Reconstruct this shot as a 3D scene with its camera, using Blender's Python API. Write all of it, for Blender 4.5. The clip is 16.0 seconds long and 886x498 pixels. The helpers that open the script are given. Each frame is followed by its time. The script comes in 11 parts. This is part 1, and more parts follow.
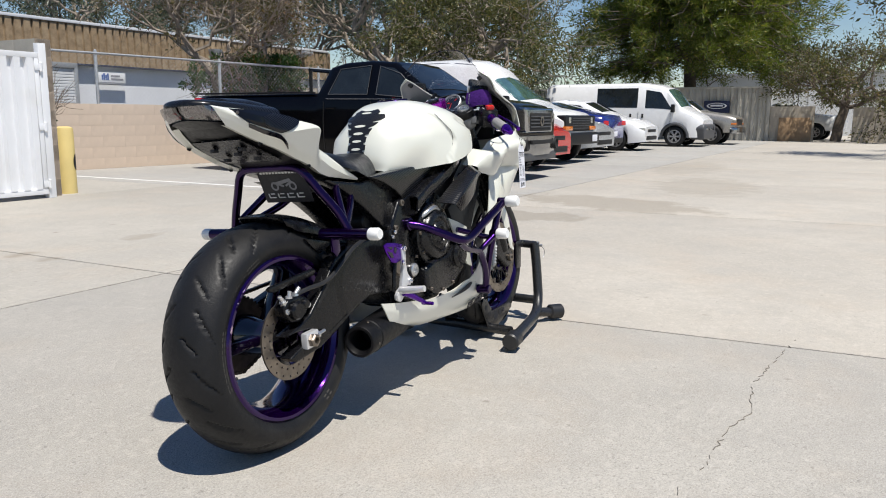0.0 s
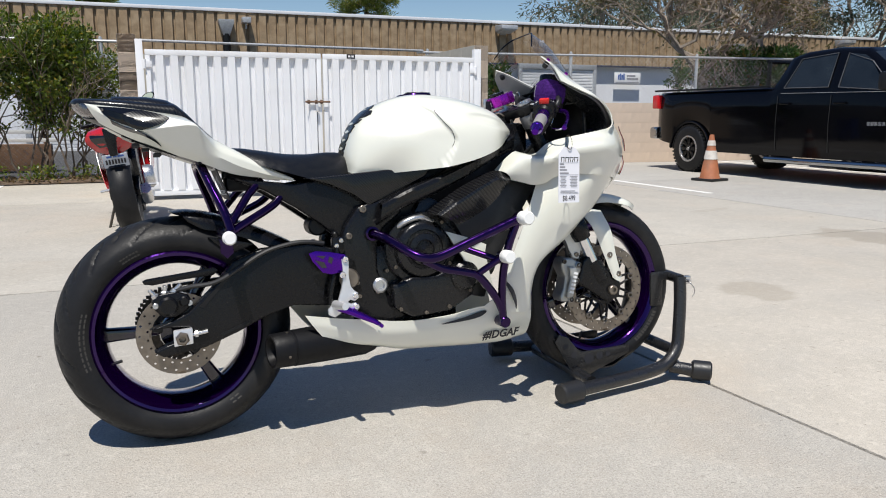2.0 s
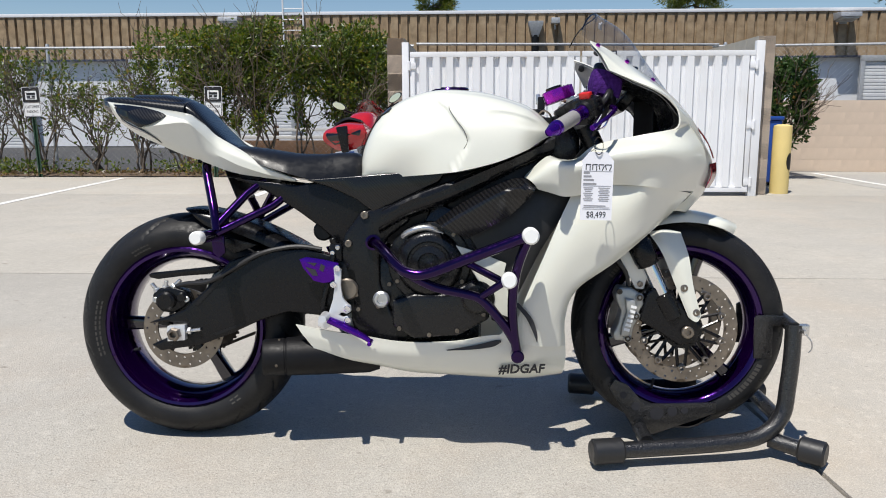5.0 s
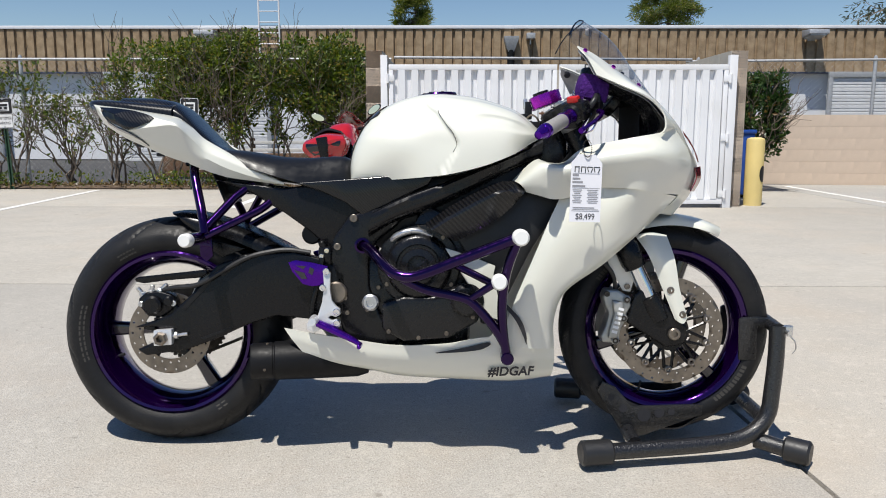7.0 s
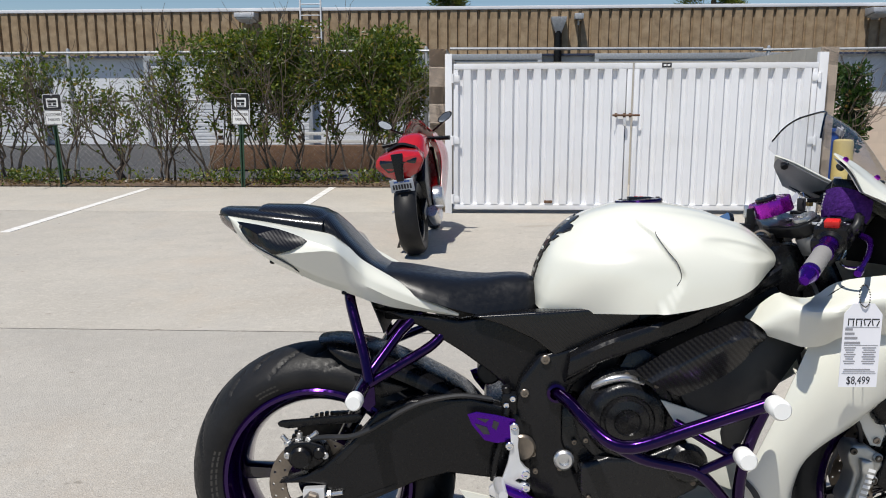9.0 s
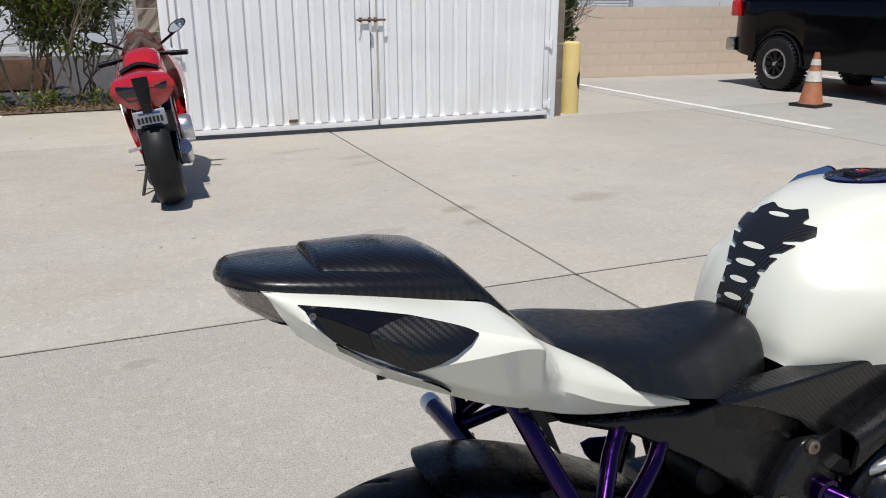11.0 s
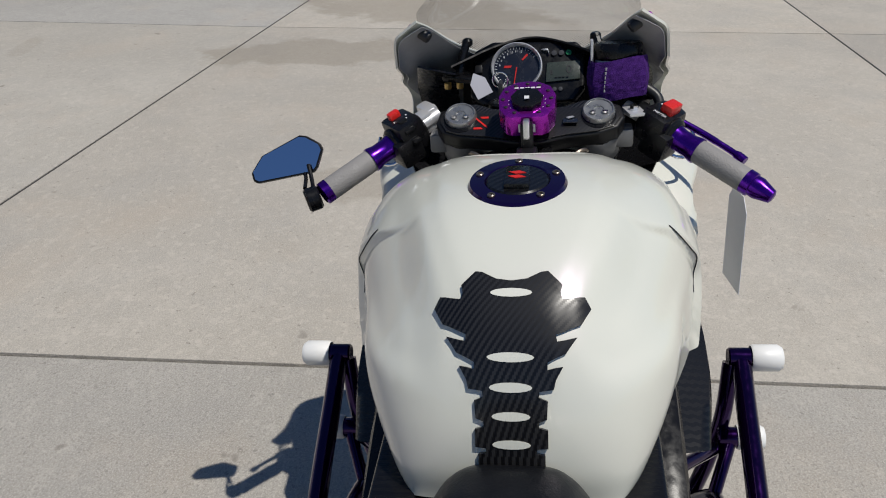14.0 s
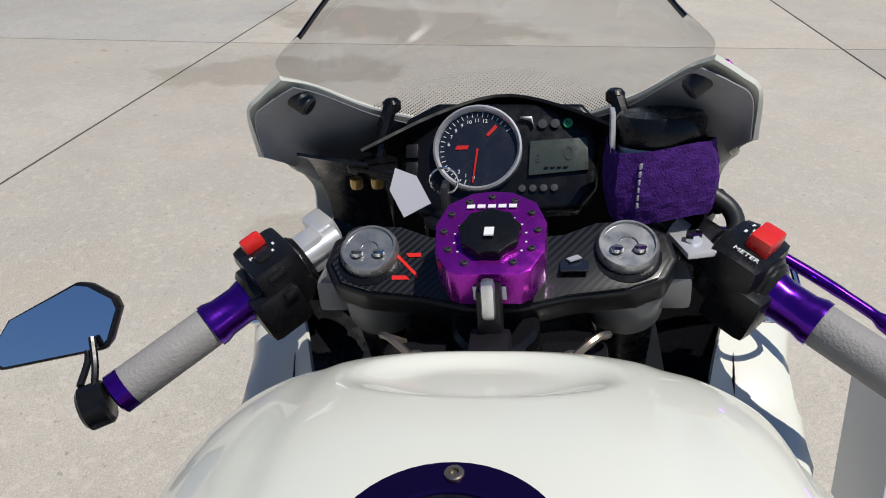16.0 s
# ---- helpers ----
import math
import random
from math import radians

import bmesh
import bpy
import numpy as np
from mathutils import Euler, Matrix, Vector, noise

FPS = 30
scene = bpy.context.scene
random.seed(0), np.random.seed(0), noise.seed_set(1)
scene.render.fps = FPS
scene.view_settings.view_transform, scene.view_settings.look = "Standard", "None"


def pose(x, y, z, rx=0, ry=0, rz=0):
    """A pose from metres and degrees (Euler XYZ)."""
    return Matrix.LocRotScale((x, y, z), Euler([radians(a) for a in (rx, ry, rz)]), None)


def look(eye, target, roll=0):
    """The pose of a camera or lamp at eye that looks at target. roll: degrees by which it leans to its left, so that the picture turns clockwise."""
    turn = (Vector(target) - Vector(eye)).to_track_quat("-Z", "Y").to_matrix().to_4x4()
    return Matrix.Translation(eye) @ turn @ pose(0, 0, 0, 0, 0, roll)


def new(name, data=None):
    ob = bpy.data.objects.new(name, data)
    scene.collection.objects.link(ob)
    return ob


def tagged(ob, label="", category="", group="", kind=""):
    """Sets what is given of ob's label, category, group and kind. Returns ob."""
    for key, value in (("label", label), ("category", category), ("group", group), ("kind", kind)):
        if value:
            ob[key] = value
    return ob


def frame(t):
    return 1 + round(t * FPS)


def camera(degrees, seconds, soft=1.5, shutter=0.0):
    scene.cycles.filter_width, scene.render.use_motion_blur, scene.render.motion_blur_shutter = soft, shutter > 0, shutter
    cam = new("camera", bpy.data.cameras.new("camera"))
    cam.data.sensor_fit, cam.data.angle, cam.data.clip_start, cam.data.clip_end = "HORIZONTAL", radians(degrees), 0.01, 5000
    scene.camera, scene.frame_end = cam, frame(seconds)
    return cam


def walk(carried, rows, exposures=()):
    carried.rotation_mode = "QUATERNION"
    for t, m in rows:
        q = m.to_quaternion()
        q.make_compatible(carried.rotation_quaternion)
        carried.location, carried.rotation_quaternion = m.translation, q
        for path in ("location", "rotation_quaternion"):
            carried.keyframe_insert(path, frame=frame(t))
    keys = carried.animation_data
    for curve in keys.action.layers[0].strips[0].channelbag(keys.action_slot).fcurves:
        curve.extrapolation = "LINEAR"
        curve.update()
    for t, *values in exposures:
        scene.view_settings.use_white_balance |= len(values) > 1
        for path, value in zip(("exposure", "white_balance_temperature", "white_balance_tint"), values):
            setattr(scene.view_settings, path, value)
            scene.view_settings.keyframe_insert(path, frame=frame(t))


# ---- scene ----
cam = camera(59.5, 16.0, soft=1.0)
PATH = [
    (0, (-1.599, -1.491, 0.936), (0.121, -0.53, 0.599), 0.24),
    (0.5, (-1.28, -1.827, 0.929), (0.24, -0.573, 0.588), 0.08),
    (1, (-0.906, -2.085, 0.933), (0.38, -0.593, 0.589), 0.01),
    (1.5, (-0.498, -2.267, 0.933), (0.519, -0.58, 0.587), -0.1),
    (2, (-0.07, -2.335, 0.933), (0.649, -0.502, 0.589), -0.1),
    (2.5, (0.303, -2.352, 0.934), (0.777, -0.44, 0.587), -0.15),
    (3, (0.601, -2.314, 0.932), (0.819, -0.356, 0.587), -0.25),
    (3.5, (0.788, -2.244, 0.935), (0.793, -0.274, 0.589), -0.25),
    (4, (0.869, -2.21, 0.931), (0.774, -0.242, 0.581), -0.25),
    (4.2, (0.866, -2.199, 0.93), (0.759, -0.233, 0.582), -0.2),
    (6.5, (0.804, -2.221, 0.902), (0.776, -0.248, 0.575), 0.05),
    (7, (0.804, -2.218, 0.895), (0.779, -0.241, 0.589), 0.05),
    (7.5, (0.8, -2.186, 0.919), (0.766, -0.206, 0.643), 0.0),
    (8, (0.764, -2.11, 1.038), (0.676, -0.131, 0.757), 0.1),
    (8.5, (0.605, -1.972, 1.155), (0.465, -0.003, 0.834), 0.0),
    (9, (0.395, -1.792, 1.219), (0.294, 0.171, 0.845), -0.15),
    (9.2, (0.306, -1.703, 1.216), (0.248, 0.257, 0.816), -0.15),
    (11.3, (-0.338, -0.71, 1.26), (0.506, 0.969, 0.576), -0.06),
    (11.5, (-0.36, -0.629, 1.257), (0.593, 0.965, 0.515), 0.08),
    (12, (-0.414, -0.42, 1.285), (0.935, 0.777, 0.421), -0.04),
    (12.5, (-0.37, -0.234, 1.293), (1.163, 0.649, 0.361), 0.16),
    (13, (-0.254, -0.121, 1.319), (1.391, 0.516, 0.378), -0.1),
    (13.5, (-0.141, -0.041, 1.325), (1.578, 0.351, 0.38), -0.3),
    (14, (-0.04, 0.014, 1.331), (1.708, 0.247, 0.389), -0.14),
    (14.5, (0.092, 0.039, 1.313), (1.851, 0.21, 0.377), -0.24),
    (15, (0.239, 0.031, 1.303), (2.003, 0.225, 0.38), -0.3),
    (15.5, (0.397, 0.027, 1.28), (2.158, 0.234, 0.355), -0.3),
    (16, (0.545, 0.012, 1.246), (2.308, 0.219, 0.324), -0.04),
]
walk(cam, [(t, look(eye, target, roll)) for t, eye, target, roll in PATH],
     exposures=[(0, 0.13), (8.3, 0.13), (9.2, -0.05), (12, -0.14), (13.5, -0.40), (14.5, -0.54), (15.5, -0.46), (16, -0.2)])

# ---- daylight: clear sky, high sun from behind the walking side ----
SUN = Vector((-0.21, -0.37, 1.0)).normalized()
world = bpy.data.worlds.new("clear_sky")
scene.world = world
world.use_nodes = True
wn = world.node_tree.nodes
sky = wn.new("ShaderNodeTexSky")
sky.sky_type = "NISHITA"
sky.sun_disc = False
sky.sun_elevation = radians(67)
sky.sun_rotation = radians(209.6)
sky.air_density, sky.dust_density, sky.ozone_density = 1.0, 0.0, 1.8
wn["Background"].inputs["Strength"].default_value = 0.085
deep = wn.new("ShaderNodeHueSaturation")
deep.inputs["Hue"].default_value, deep.inputs["Saturation"].default_value = 0.506, 1.15
world.node_tree.links.new(sky.outputs["Color"], deep.inputs["Color"])
world.node_tree.links.new(deep.outputs["Color"], wn["Background"].inputs["Color"])
sun_data = bpy.data.lights.new("sun", "SUN")
sun_data.energy, sun_data.angle, sun_data.color = 5.0, radians(0.53), (1.0, 0.958, 0.89)
sun = new("sun", sun_data)
sun.matrix_world = look(SUN * 40, (0, 0, 0))


# ---- materials ----
def mat(name, col, rough=0.5, metal=0.0, var=0.12, scale=6.0, fine=90.0, bump=0.0, bumpscale=150.0, coat=0.0, coat_rough=0.08,
        spec=0.5, dirt=None, dirt_amount=0.3, dirt_scale=2.5, rvar=0.08, film=0.0):
    """Principled material with coarse and fine variation, optional dirt patches and fine relief."""
    m = bpy.data.materials.new(name)
    m.use_nodes = True
    n, l = m.node_tree.nodes, m.node_tree.links
    p = n["Principled BSDF"]
    co = n.new("ShaderNodeTexCoord")

    def noise_of(s, detail=3.0):
        t = n.new("ShaderNodeTexNoise")
        t.inputs["Scale"].default_value, t.inputs["Detail"].default_value = s, detail
        l.new(co.outputs["Object"], t.inputs["Vector"])
        return t.outputs["Fac"]

    def mapped(src, a, b, lo=0.3, hi=0.7):
        r = n.new("ShaderNodeMapRange")
        for k, v in (("From Min", lo), ("From Max", hi), ("To Min", a), ("To Max", b)):
            r.inputs[k].default_value = v
        l.new(src, r.inputs["Value"])
        return r.outputs["Result"]

    def mixed(fac, a, b, kind="MIX"):
        x = n.new("ShaderNodeMix")
        x.data_type, x.blend_type = "RGBA", kind
        for sock, v in ((x.inputs[0], fac), (x.inputs[6], a), (x.inputs[7], b)):
            if isinstance(v, (int, float)):
                sock.default_value = v
            elif isinstance(v, tuple):
                sock.default_value = (*v, 1)
            else:
                l.new(v, sock)
        return x.outputs[2]

    coarse, small = noise_of(scale), noise_of(fine)
    a = tuple(c * (1 - var) for c in col)
    b = tuple(min(1, c * (1 + var)) for c in col)
    out = mixed(mapped(coarse, 0, 1), a, b)
    out = mixed(mapped(small, 0, var * 1.2), out, tuple(c * 0.6 for c in col))
    if dirt:
        out = mixed(mapped(noise_of(dirt_scale, 6.0), 0, dirt_amount, 0.48, 0.72), out, dirt)
    l.new(out, p.inputs["Base Color"])
    l.new(mapped(small, max(0.02, rough - rvar), min(1, rough + rvar)), p.inputs["Roughness"])
    p.inputs["Metallic"].default_value = metal
    p.inputs["Specular IOR Level"].default_value = spec
    p.inputs["Coat Weight"].default_value, p.inputs["Coat Roughness"].default_value = coat, coat_rough
    if film:
        p.inputs["Thin Film Thickness"].default_value = film
        p.inputs["Thin Film IOR"].default_value = 1.6
    if bump:
        bn = n.new("ShaderNodeBump")
        bn.inputs["Strength"].default_value = bump
        bn.inputs["Distance"].default_value = 0.002
        l.new(noise_of(bumpscale, 4.0), bn.inputs["Height"])
        l.new(bn.outputs["Normal"], p.inputs["Normal"])
    return m


def glass(name, tint=(1, 1, 1), rough=0.0, alpha=0.15):
    """Thin clear sheet: mostly transparent with a mirror-like gloss."""
    m = bpy.data.materials.new(name)
    m.use_nodes = True
    n, l = m.node_tree.nodes, m.node_tree.links
    n.remove(n["Principled BSDF"])
    tr, gl, mx, fr = (n.new("ShaderNodeBsdf" + "Transparent"), n.new("ShaderNodeBsdfGlossy"), n.new("ShaderNodeMixShader"), n.new("ShaderNodeLayerWeight"))
    tr.inputs["Color"].default_value = (*tint, 1)
    gl.inputs["Roughness"].default_value = rough + 0.03
    fr.inputs["Blend"].default_value = 0.5
    pw = n.new("ShaderNodeMath")
    pw.operation, pw.inputs[1].default_value = "POWER", 3.5
    l.new(fr.outputs["Facing"], pw.inputs[0])
    ad = n.new("ShaderNodeMath")
    ad.operation, ad.inputs[1].default_value, ad.inputs[2].default_value = "MULTIPLY_ADD", 0.6, alpha + 0.04
    l.new(pw.outputs[0], ad.inputs[0])
    ad.use_clamp = True
    l.new(ad.outputs[0], mx.inputs["Fac"])
    l.new(tr.outputs[0], mx.inputs[1])
    l.new(gl.outputs[0], mx.inputs[2])
    l.new(mx.outputs[0], n["Material Output"].inputs["Surface"])
    return m


def carbon(name, axes=(0, 2), tow=0.0042, gloss=0.22, light=0.016):
    """Twill-woven carbon fibre under a clear coat."""
    m = bpy.data.materials.new(name)
    m.use_nodes = True
    n, l = m.node_tree.nodes, m.node_tree.links
    p = n["Principled BSDF"]
    co = n.new("ShaderNodeTexCoord")
    sep = n.new("ShaderNodeSeparateXYZ")
    l.new(co.outputs["Object"], sep.inputs[0])

    def op(kind, a, b=0.0):
        x = n.new("ShaderNodeMath")
        x.operation = kind
        for sock, v in zip(x.inputs, (a, b)):
            if isinstance(v, (int, float)):
                sock.default_value = v
            else:
                l.new(v, sock)
        return x.outputs[0]

    u = op("FLOOR", op("DIVIDE", sep.outputs[axes[0]], tow))
    v = op("FLOOR", op("DIVIDE", sep.outputs[axes[1]], tow))
    k = op("LESS_THAN", op("FRACT", op("MULTIPLY", op("ADD", u, v), 0.25)), 0.45)
    r = n.new("ShaderNodeMix")
    r.data_type = "RGBA"
    l.new(k, r.inputs[0])
    r.inputs[6].default_value, r.inputs[7].default_value = (0.003, 0.003, 0.004, 1), (light, light, light * 1.05, 1)
    l.new(r.outputs[2], p.inputs["Base Color"])
    l.new(op("ADD", op("MULTIPLY", k, -0.12), gloss + 0.12), p.inputs["Roughness"])
    p.inputs["Coat Weight"].default_value, p.inputs["Coat Roughness"].default_value = 0.3, 0.1
    p.inputs["Specular IOR Level"].default_value = 0.3
    return m


PEARL = mat("pearl_white_paint", (0.700, 0.705, 0.615), 0.36, var=0.015, scale=3, coat=0.8, coat_rough=0.03, rvar=0.02, spec=0.7)
PEARL.node_tree.nodes["Principled BSDF"].inputs["Specular Tint"].default_value = (0.92, 0.72, 1.0, 1)
LINING = mat("dark_grey_moulded_lining", (0.33, 0.33, 0.34), 0.4, var=0.12, scale=9, bump=0.05)
PEARL_IN = mat("primed_fairing_inside", (0.62, 0.63, 0.63), 0.55, var=0.05)
BLACK = mat("satin_black_paint", (0.0055, 0.0055, 0.0065), 0.27, var=0.2, spec=0.28)
GLOSSBLACK = mat("gloss_black_paint", (0.006, 0.006, 0.009), 0.12, var=0.2, coat=0.6, coat_rough=0.04)
FRAMEBLACK = mat("black_anodised_frame", (0.006, 0.006, 0.007), 0.24, var=0.2, bump=0.05, spec=0.32)
MATTBLACK = mat("matt_black_coating", (0.005, 0.005, 0.006), 0.5, var=0.2, scale=12, spec=0.22, bump=0.1)
DARKPLASTIC = mat("dark_grey_plastic", (0.008, 0.008, 0.009), 0.4, var=0.2, bump=0.1, spec=0.3)
VINYL = mat("black_seat_vinyl", (0.007, 0.0075, 0.009), 0.36, spec=0.35, var=0.12, bump=0.2, bumpscale=420)
RUBBER = mat("tyre_rubber", (0.011, 0.011, 0.012), 0.5, spec=0.25, var=0.2, scale=14, bump=0.25, bumpscale=200, dirt=(0.06, 0.057, 0.05), dirt_amount=0.14, dirt_scale=9)
RUBBERMARK = mat("dull_moulded_rubber", (0.055, 0.052, 0.048), 0.7, spec=0.2, var=0.2)
OLDRUBBER = mat("black_hose_rubber", (0.015, 0.015, 0.016), 0.45)
PURPLE = mat("candy_purple_paint", (0.017, 0.0015, 0.052), 0.17, metal=0.9, var=0.1, coat=0.35, coat_rough=0.04)
PURPLERIM = mat("dark_candy_purple_rim", (0.022, 0.001, 0.075), 0.13, metal=0.85, var=0.15, coat=0.5, coat_rough=0.03)
RIMBLACK = mat("near_black_purple_spoke", (0.005, 0.002, 0.013), 0.15, metal=0.3, var=0.2, coat=1.0, coat_rough=0.03)
ANOPURPLE = mat("purple_anodised_alloy", (0.085, 0.01, 0.30), 0.22, metal=0.9, var=0.08)
MAGENTA = mat("magenta_anodised_alloy", (0.36, 0.02, 0.42), 0.24, metal=0.85, var=0.06)
ALLOY = mat("brushed_alloy", (0.62, 0.62, 0.62), 0.32, metal=0.9, var=0.12, scale=30, bump=0.05)
SATINALLOY = mat("satin_silver_alloy", (0.74, 0.74, 0.75), 0.4, metal=0.6, var=0.06)
STEEL = mat("brake_disc_steel", (0.235, 0.20, 0.165), 0.36, metal=0.85, var=0.15, scale=40)
DARKSTEEL = mat("dark_chain_steel", (0.07, 0.06, 0.05), 0.45, metal=0.7, var=0.3, scale=50)
CHROME = mat("polished_chrome", (0.8, 0.8, 0.82), 0.08, metal=1.0, var=0.03)
WHITEPLUG = mat("white_nylon_plug", (0.8, 0.8, 0.78), 0.45, var=0.03)
GRIP = mat("grey_grip_rubber", (0.26, 0.25, 0.24), 0.62, var=0.08, bump=0.5, bumpscale=380)
SWITCH = mat("black_switch_plastic", (0.006, 0.006, 0.007), 0.30, spec=0.3, var=0.15, bump=0.08)
REDSWITCH = mat("red_switch_plastic", (0.62, 0.02, 0.015), 0.3, var=0.05)
ENGINE = mat("black_engine_casting", (0.007, 0.007, 0.008), 0.25, spec=0.4, var=0.25, bump=0.25, bumpscale=260)
TOWEL = mat("purple_terry_cloth", (0.060, 0.018, 0.15), 0.95, var=0.35, scale=120, fine=500, bump=1.0, bumpscale=600, spec=0.1)
PAPER = mat("white_tag_card", (0.78, 0.78, 0.82), 0.6, var=0.03)
INK = mat("black_ink", (0.02, 0.02, 0.025), 0.6, var=0.05)
GREYINK = mat("grey_print", (0.28, 0.28, 0.3), 0.6, var=0.05)
DIMLAMP = mat("unlit_warning_lamp", (0.05, 0.05, 0.055), 0.35, var=0.05)
WHITEINK = mat("white_print", (0.75, 0.75, 0.75), 0.5, var=0.02)
CARBON_SIDE = carbon("carbon_fibre_side", (0, 2), 0.0036, 0.2, 0.011)
CARBON_TOP = carbon("carbon_fibre_top", (0, 1), 0.0026, 0.26, 0.008)
CARBON_KNEE = carbon("carbon_fibre_knee", (0, 2), 0.0022, 0.22, 0.006)
CARBON_PAD = carbon("carbon_pad", (0, 1), 0.0017, 0.24, 0.022)
SMOKEPANEL = mat("smoked_gloss_panel", (0.004, 0.004, 0.005), 0.12, var=0.2, spec=0.35)
STANDPAINT = mat("black_hammered_paint", (0.008, 0.008, 0.009), 0.34, var=0.2, bump=1.0, bumpscale=190, coat=0.3, dirt=(0.10, 0.10, 0.105), dirt_amount=0.28, dirt_scale=260)
SCREEN = glass("clear_screen", (0.86, 0.87, 0.88), 0.02, 0.02)
SMOKE = glass("smoked_lens", (0.05, 0.05, 0.06), 0.02, 0.05)
CLEARLENS = glass("clear_lens", (0.75, 0.72, 0.72), 0.03, 0.1)
REDLENS = mat("dark_red_lens", (0.16, 0.015, 0.02), 0.12, var=0.2, coat=0.8)
MIRROR = mat("mirror_glass", (0.62, 0.70, 0.82), 0.02, metal=1.0, var=0.0, rvar=0.0)
LCD = mat("grey_green_display", (0.05, 0.062, 0.052), 0.25, var=0.05)
GAUGE = mat("dark_blue_dial", (0.012, 0.015, 0.026), 0.25, var=0.1)
REDPAINT = mat("red_motorcycle_paint", (0.42, 0.010, 0.015), 0.2, var=0.06, coat=0.6)
BRASS = mat("brass_bolt", (0.55, 0.38, 0.14), 0.35, metal=0.9)
CAPGREY = mat("grey_anodised_cap", (0.36, 0.365, 0.365), 0.30, metal=0.8, var=0.06, scale=40)
CLAMPGREY = mat("dull_cast_clamp", (0.22, 0.22, 0.22), 0.5, metal=0.5, var=0.12)
TAGGREY = mat("translucent_grey_tag", (0.42, 0.42, 0.46), 0.35, var=0.05)
CALIPER = mat("grey_caliper_alloy", (0.42, 0.42, 0.40), 0.4, metal=0.6, var=0.15, scale=20)
LAMPRED = mat("bright_red_lamp_cell", (0.45, 0.04, 0.04), 0.2, var=0.2, coat=0.6)


# ---- mesh tools ----
def crom(pts, n):
    """Smooth curve through the points, n samples evenly spread along it."""
    p = [Vector(q) for q in pts]
    if len(p) == 2:
        return [p[0].lerp(p[1], i / (n - 1)) for i in range(n)]
    ext = [p[0] * 2 - p[1]] + p + [p[-1] * 2 - p[-2]]
    fine = []
    for i in range(1, len(ext) - 2):
        a, b, c, d = ext[i - 1:i + 3]
        for k in range(12):
            t = k / 12
            fine.append(0.5 * ((2 * b) + (c - a) * t + (2 * a - 5 * b + 4 * c - d) * t * t + (3 * b - a - 3 * c + d) * t ** 3))
    fine.append(p[-1].copy())
    return resample(fine, n)


def resample(fine, n):
    cum = [0.0]
    for a, b in zip(fine, fine[1:]):
        cum.append(cum[-1] + (b - a).length)
    out, j = [], 0
    for i in range(n):
        s = cum[-1] * i / (n - 1)
        while j < len(cum) - 2 and cum[j + 1] < s:
            j += 1
        d = cum[j + 1] - cum[j]
        out.append(fine[j].lerp(fine[j + 1], (s - cum[j]) / d if d else 0))
    return out


def straight(pts, n):
    return resample([Vector(p) for p in pts], n)


def grid(bm, rows, closed_u=False, closed_v=False):
    vs = [[bm.verts.new(p) for p in r] for r in rows]
    nr, nc = len(vs), len(vs[0])
    for i in range(nr if closed_v else nr - 1):
        for j in range(nc if closed_u else nc - 1):
            a, b = vs[i], vs[(i + 1) % nr]
            bm.faces.new((a[j], a[(j + 1) % nc], b[(j + 1) % nc], b[j]))
    return vs


def tube(bm, pts, r, seg=10, n=0, cap=True, closed=False):
    """Round bar along a smooth path; r is a number or one radius a sample."""
    path = crom(pts, n) if n else [Vector(p) for p in pts]
    up = None
    rows = []
    for i, p in enumerate(path):
        d = (path[min(i + 1, len(path) - 1)] - path[max(i - 1, 0)]).normalized()
        if up is None:
            up = d.orthogonal().normalized()
        up = (up - d * up.dot(d)).normalized()
        side = d.cross(up)
        rr = r[i] if isinstance(r, (list, tuple)) else r
        rows.append([p + (up * math.cos(a) + side * math.sin(a)) * rr for a in (2 * math.pi * k / seg for k in range(seg))])
    vs = grid(bm, rows, closed_u=True)
    if cap:
        bm.faces.new(vs[0][::-1])
        bm.faces.new(vs[-1])
    return bm


def lathe(bm, prof, seg=32, at=(0, 0, 0), axis=(0, 1, 0), closed=False):
    """Turned shape: profile of (radius, distance along the axis)."""
    ax = Vector(axis).normalized()
    u = ax.orthogonal().normalized()
    w = ax.cross(u)
    c = Vector(at)
    rows = []
    for r, d in prof:
        rows.append([c + ax * d + (u * math.cos(a) + w * math.sin(a)) * max(r, 1e-5) for a in (2 * math.pi * k / seg for k in range(seg))])
    grid(bm, rows, closed_u=True, closed_v=closed)
    return bm


def cyl(bm, a, b, r, seg=16, bev=0.0):
    a, b = Vector(a), Vector(b)
    d = b - a
    h = d.length
    k = min(bev, r * 0.6, h * 0.45)
    prof = [(0, 0), (r - k, 0), (r, k), (r, h - k), (r - k, h), (0, h)] if k else [(0, 0), (r, 0), (r, h), (0, h)]
    return lathe(bm, prof, seg, a, d)


def box(bm, c, s, bev=0.0, m=None):
    """Rounded block of size s about c; m turns it first."""
    b = bmesh.new()
    bmesh.ops.create_cube(b, size=1)
    for v in b.verts:
        v.co = Vector((v.co.x * s[0], v.co.y * s[1], v.co.z * s[2]))
    if bev:
        bmesh.ops.bevel(b, geom=b.edges[:], offset=min(bev, min(s) * 0.45), segments=2, affect="EDGES", profile=0.6)
    merge(bm, b, Matrix.Translation(c) @ (m if m else Matrix()))
    return bm


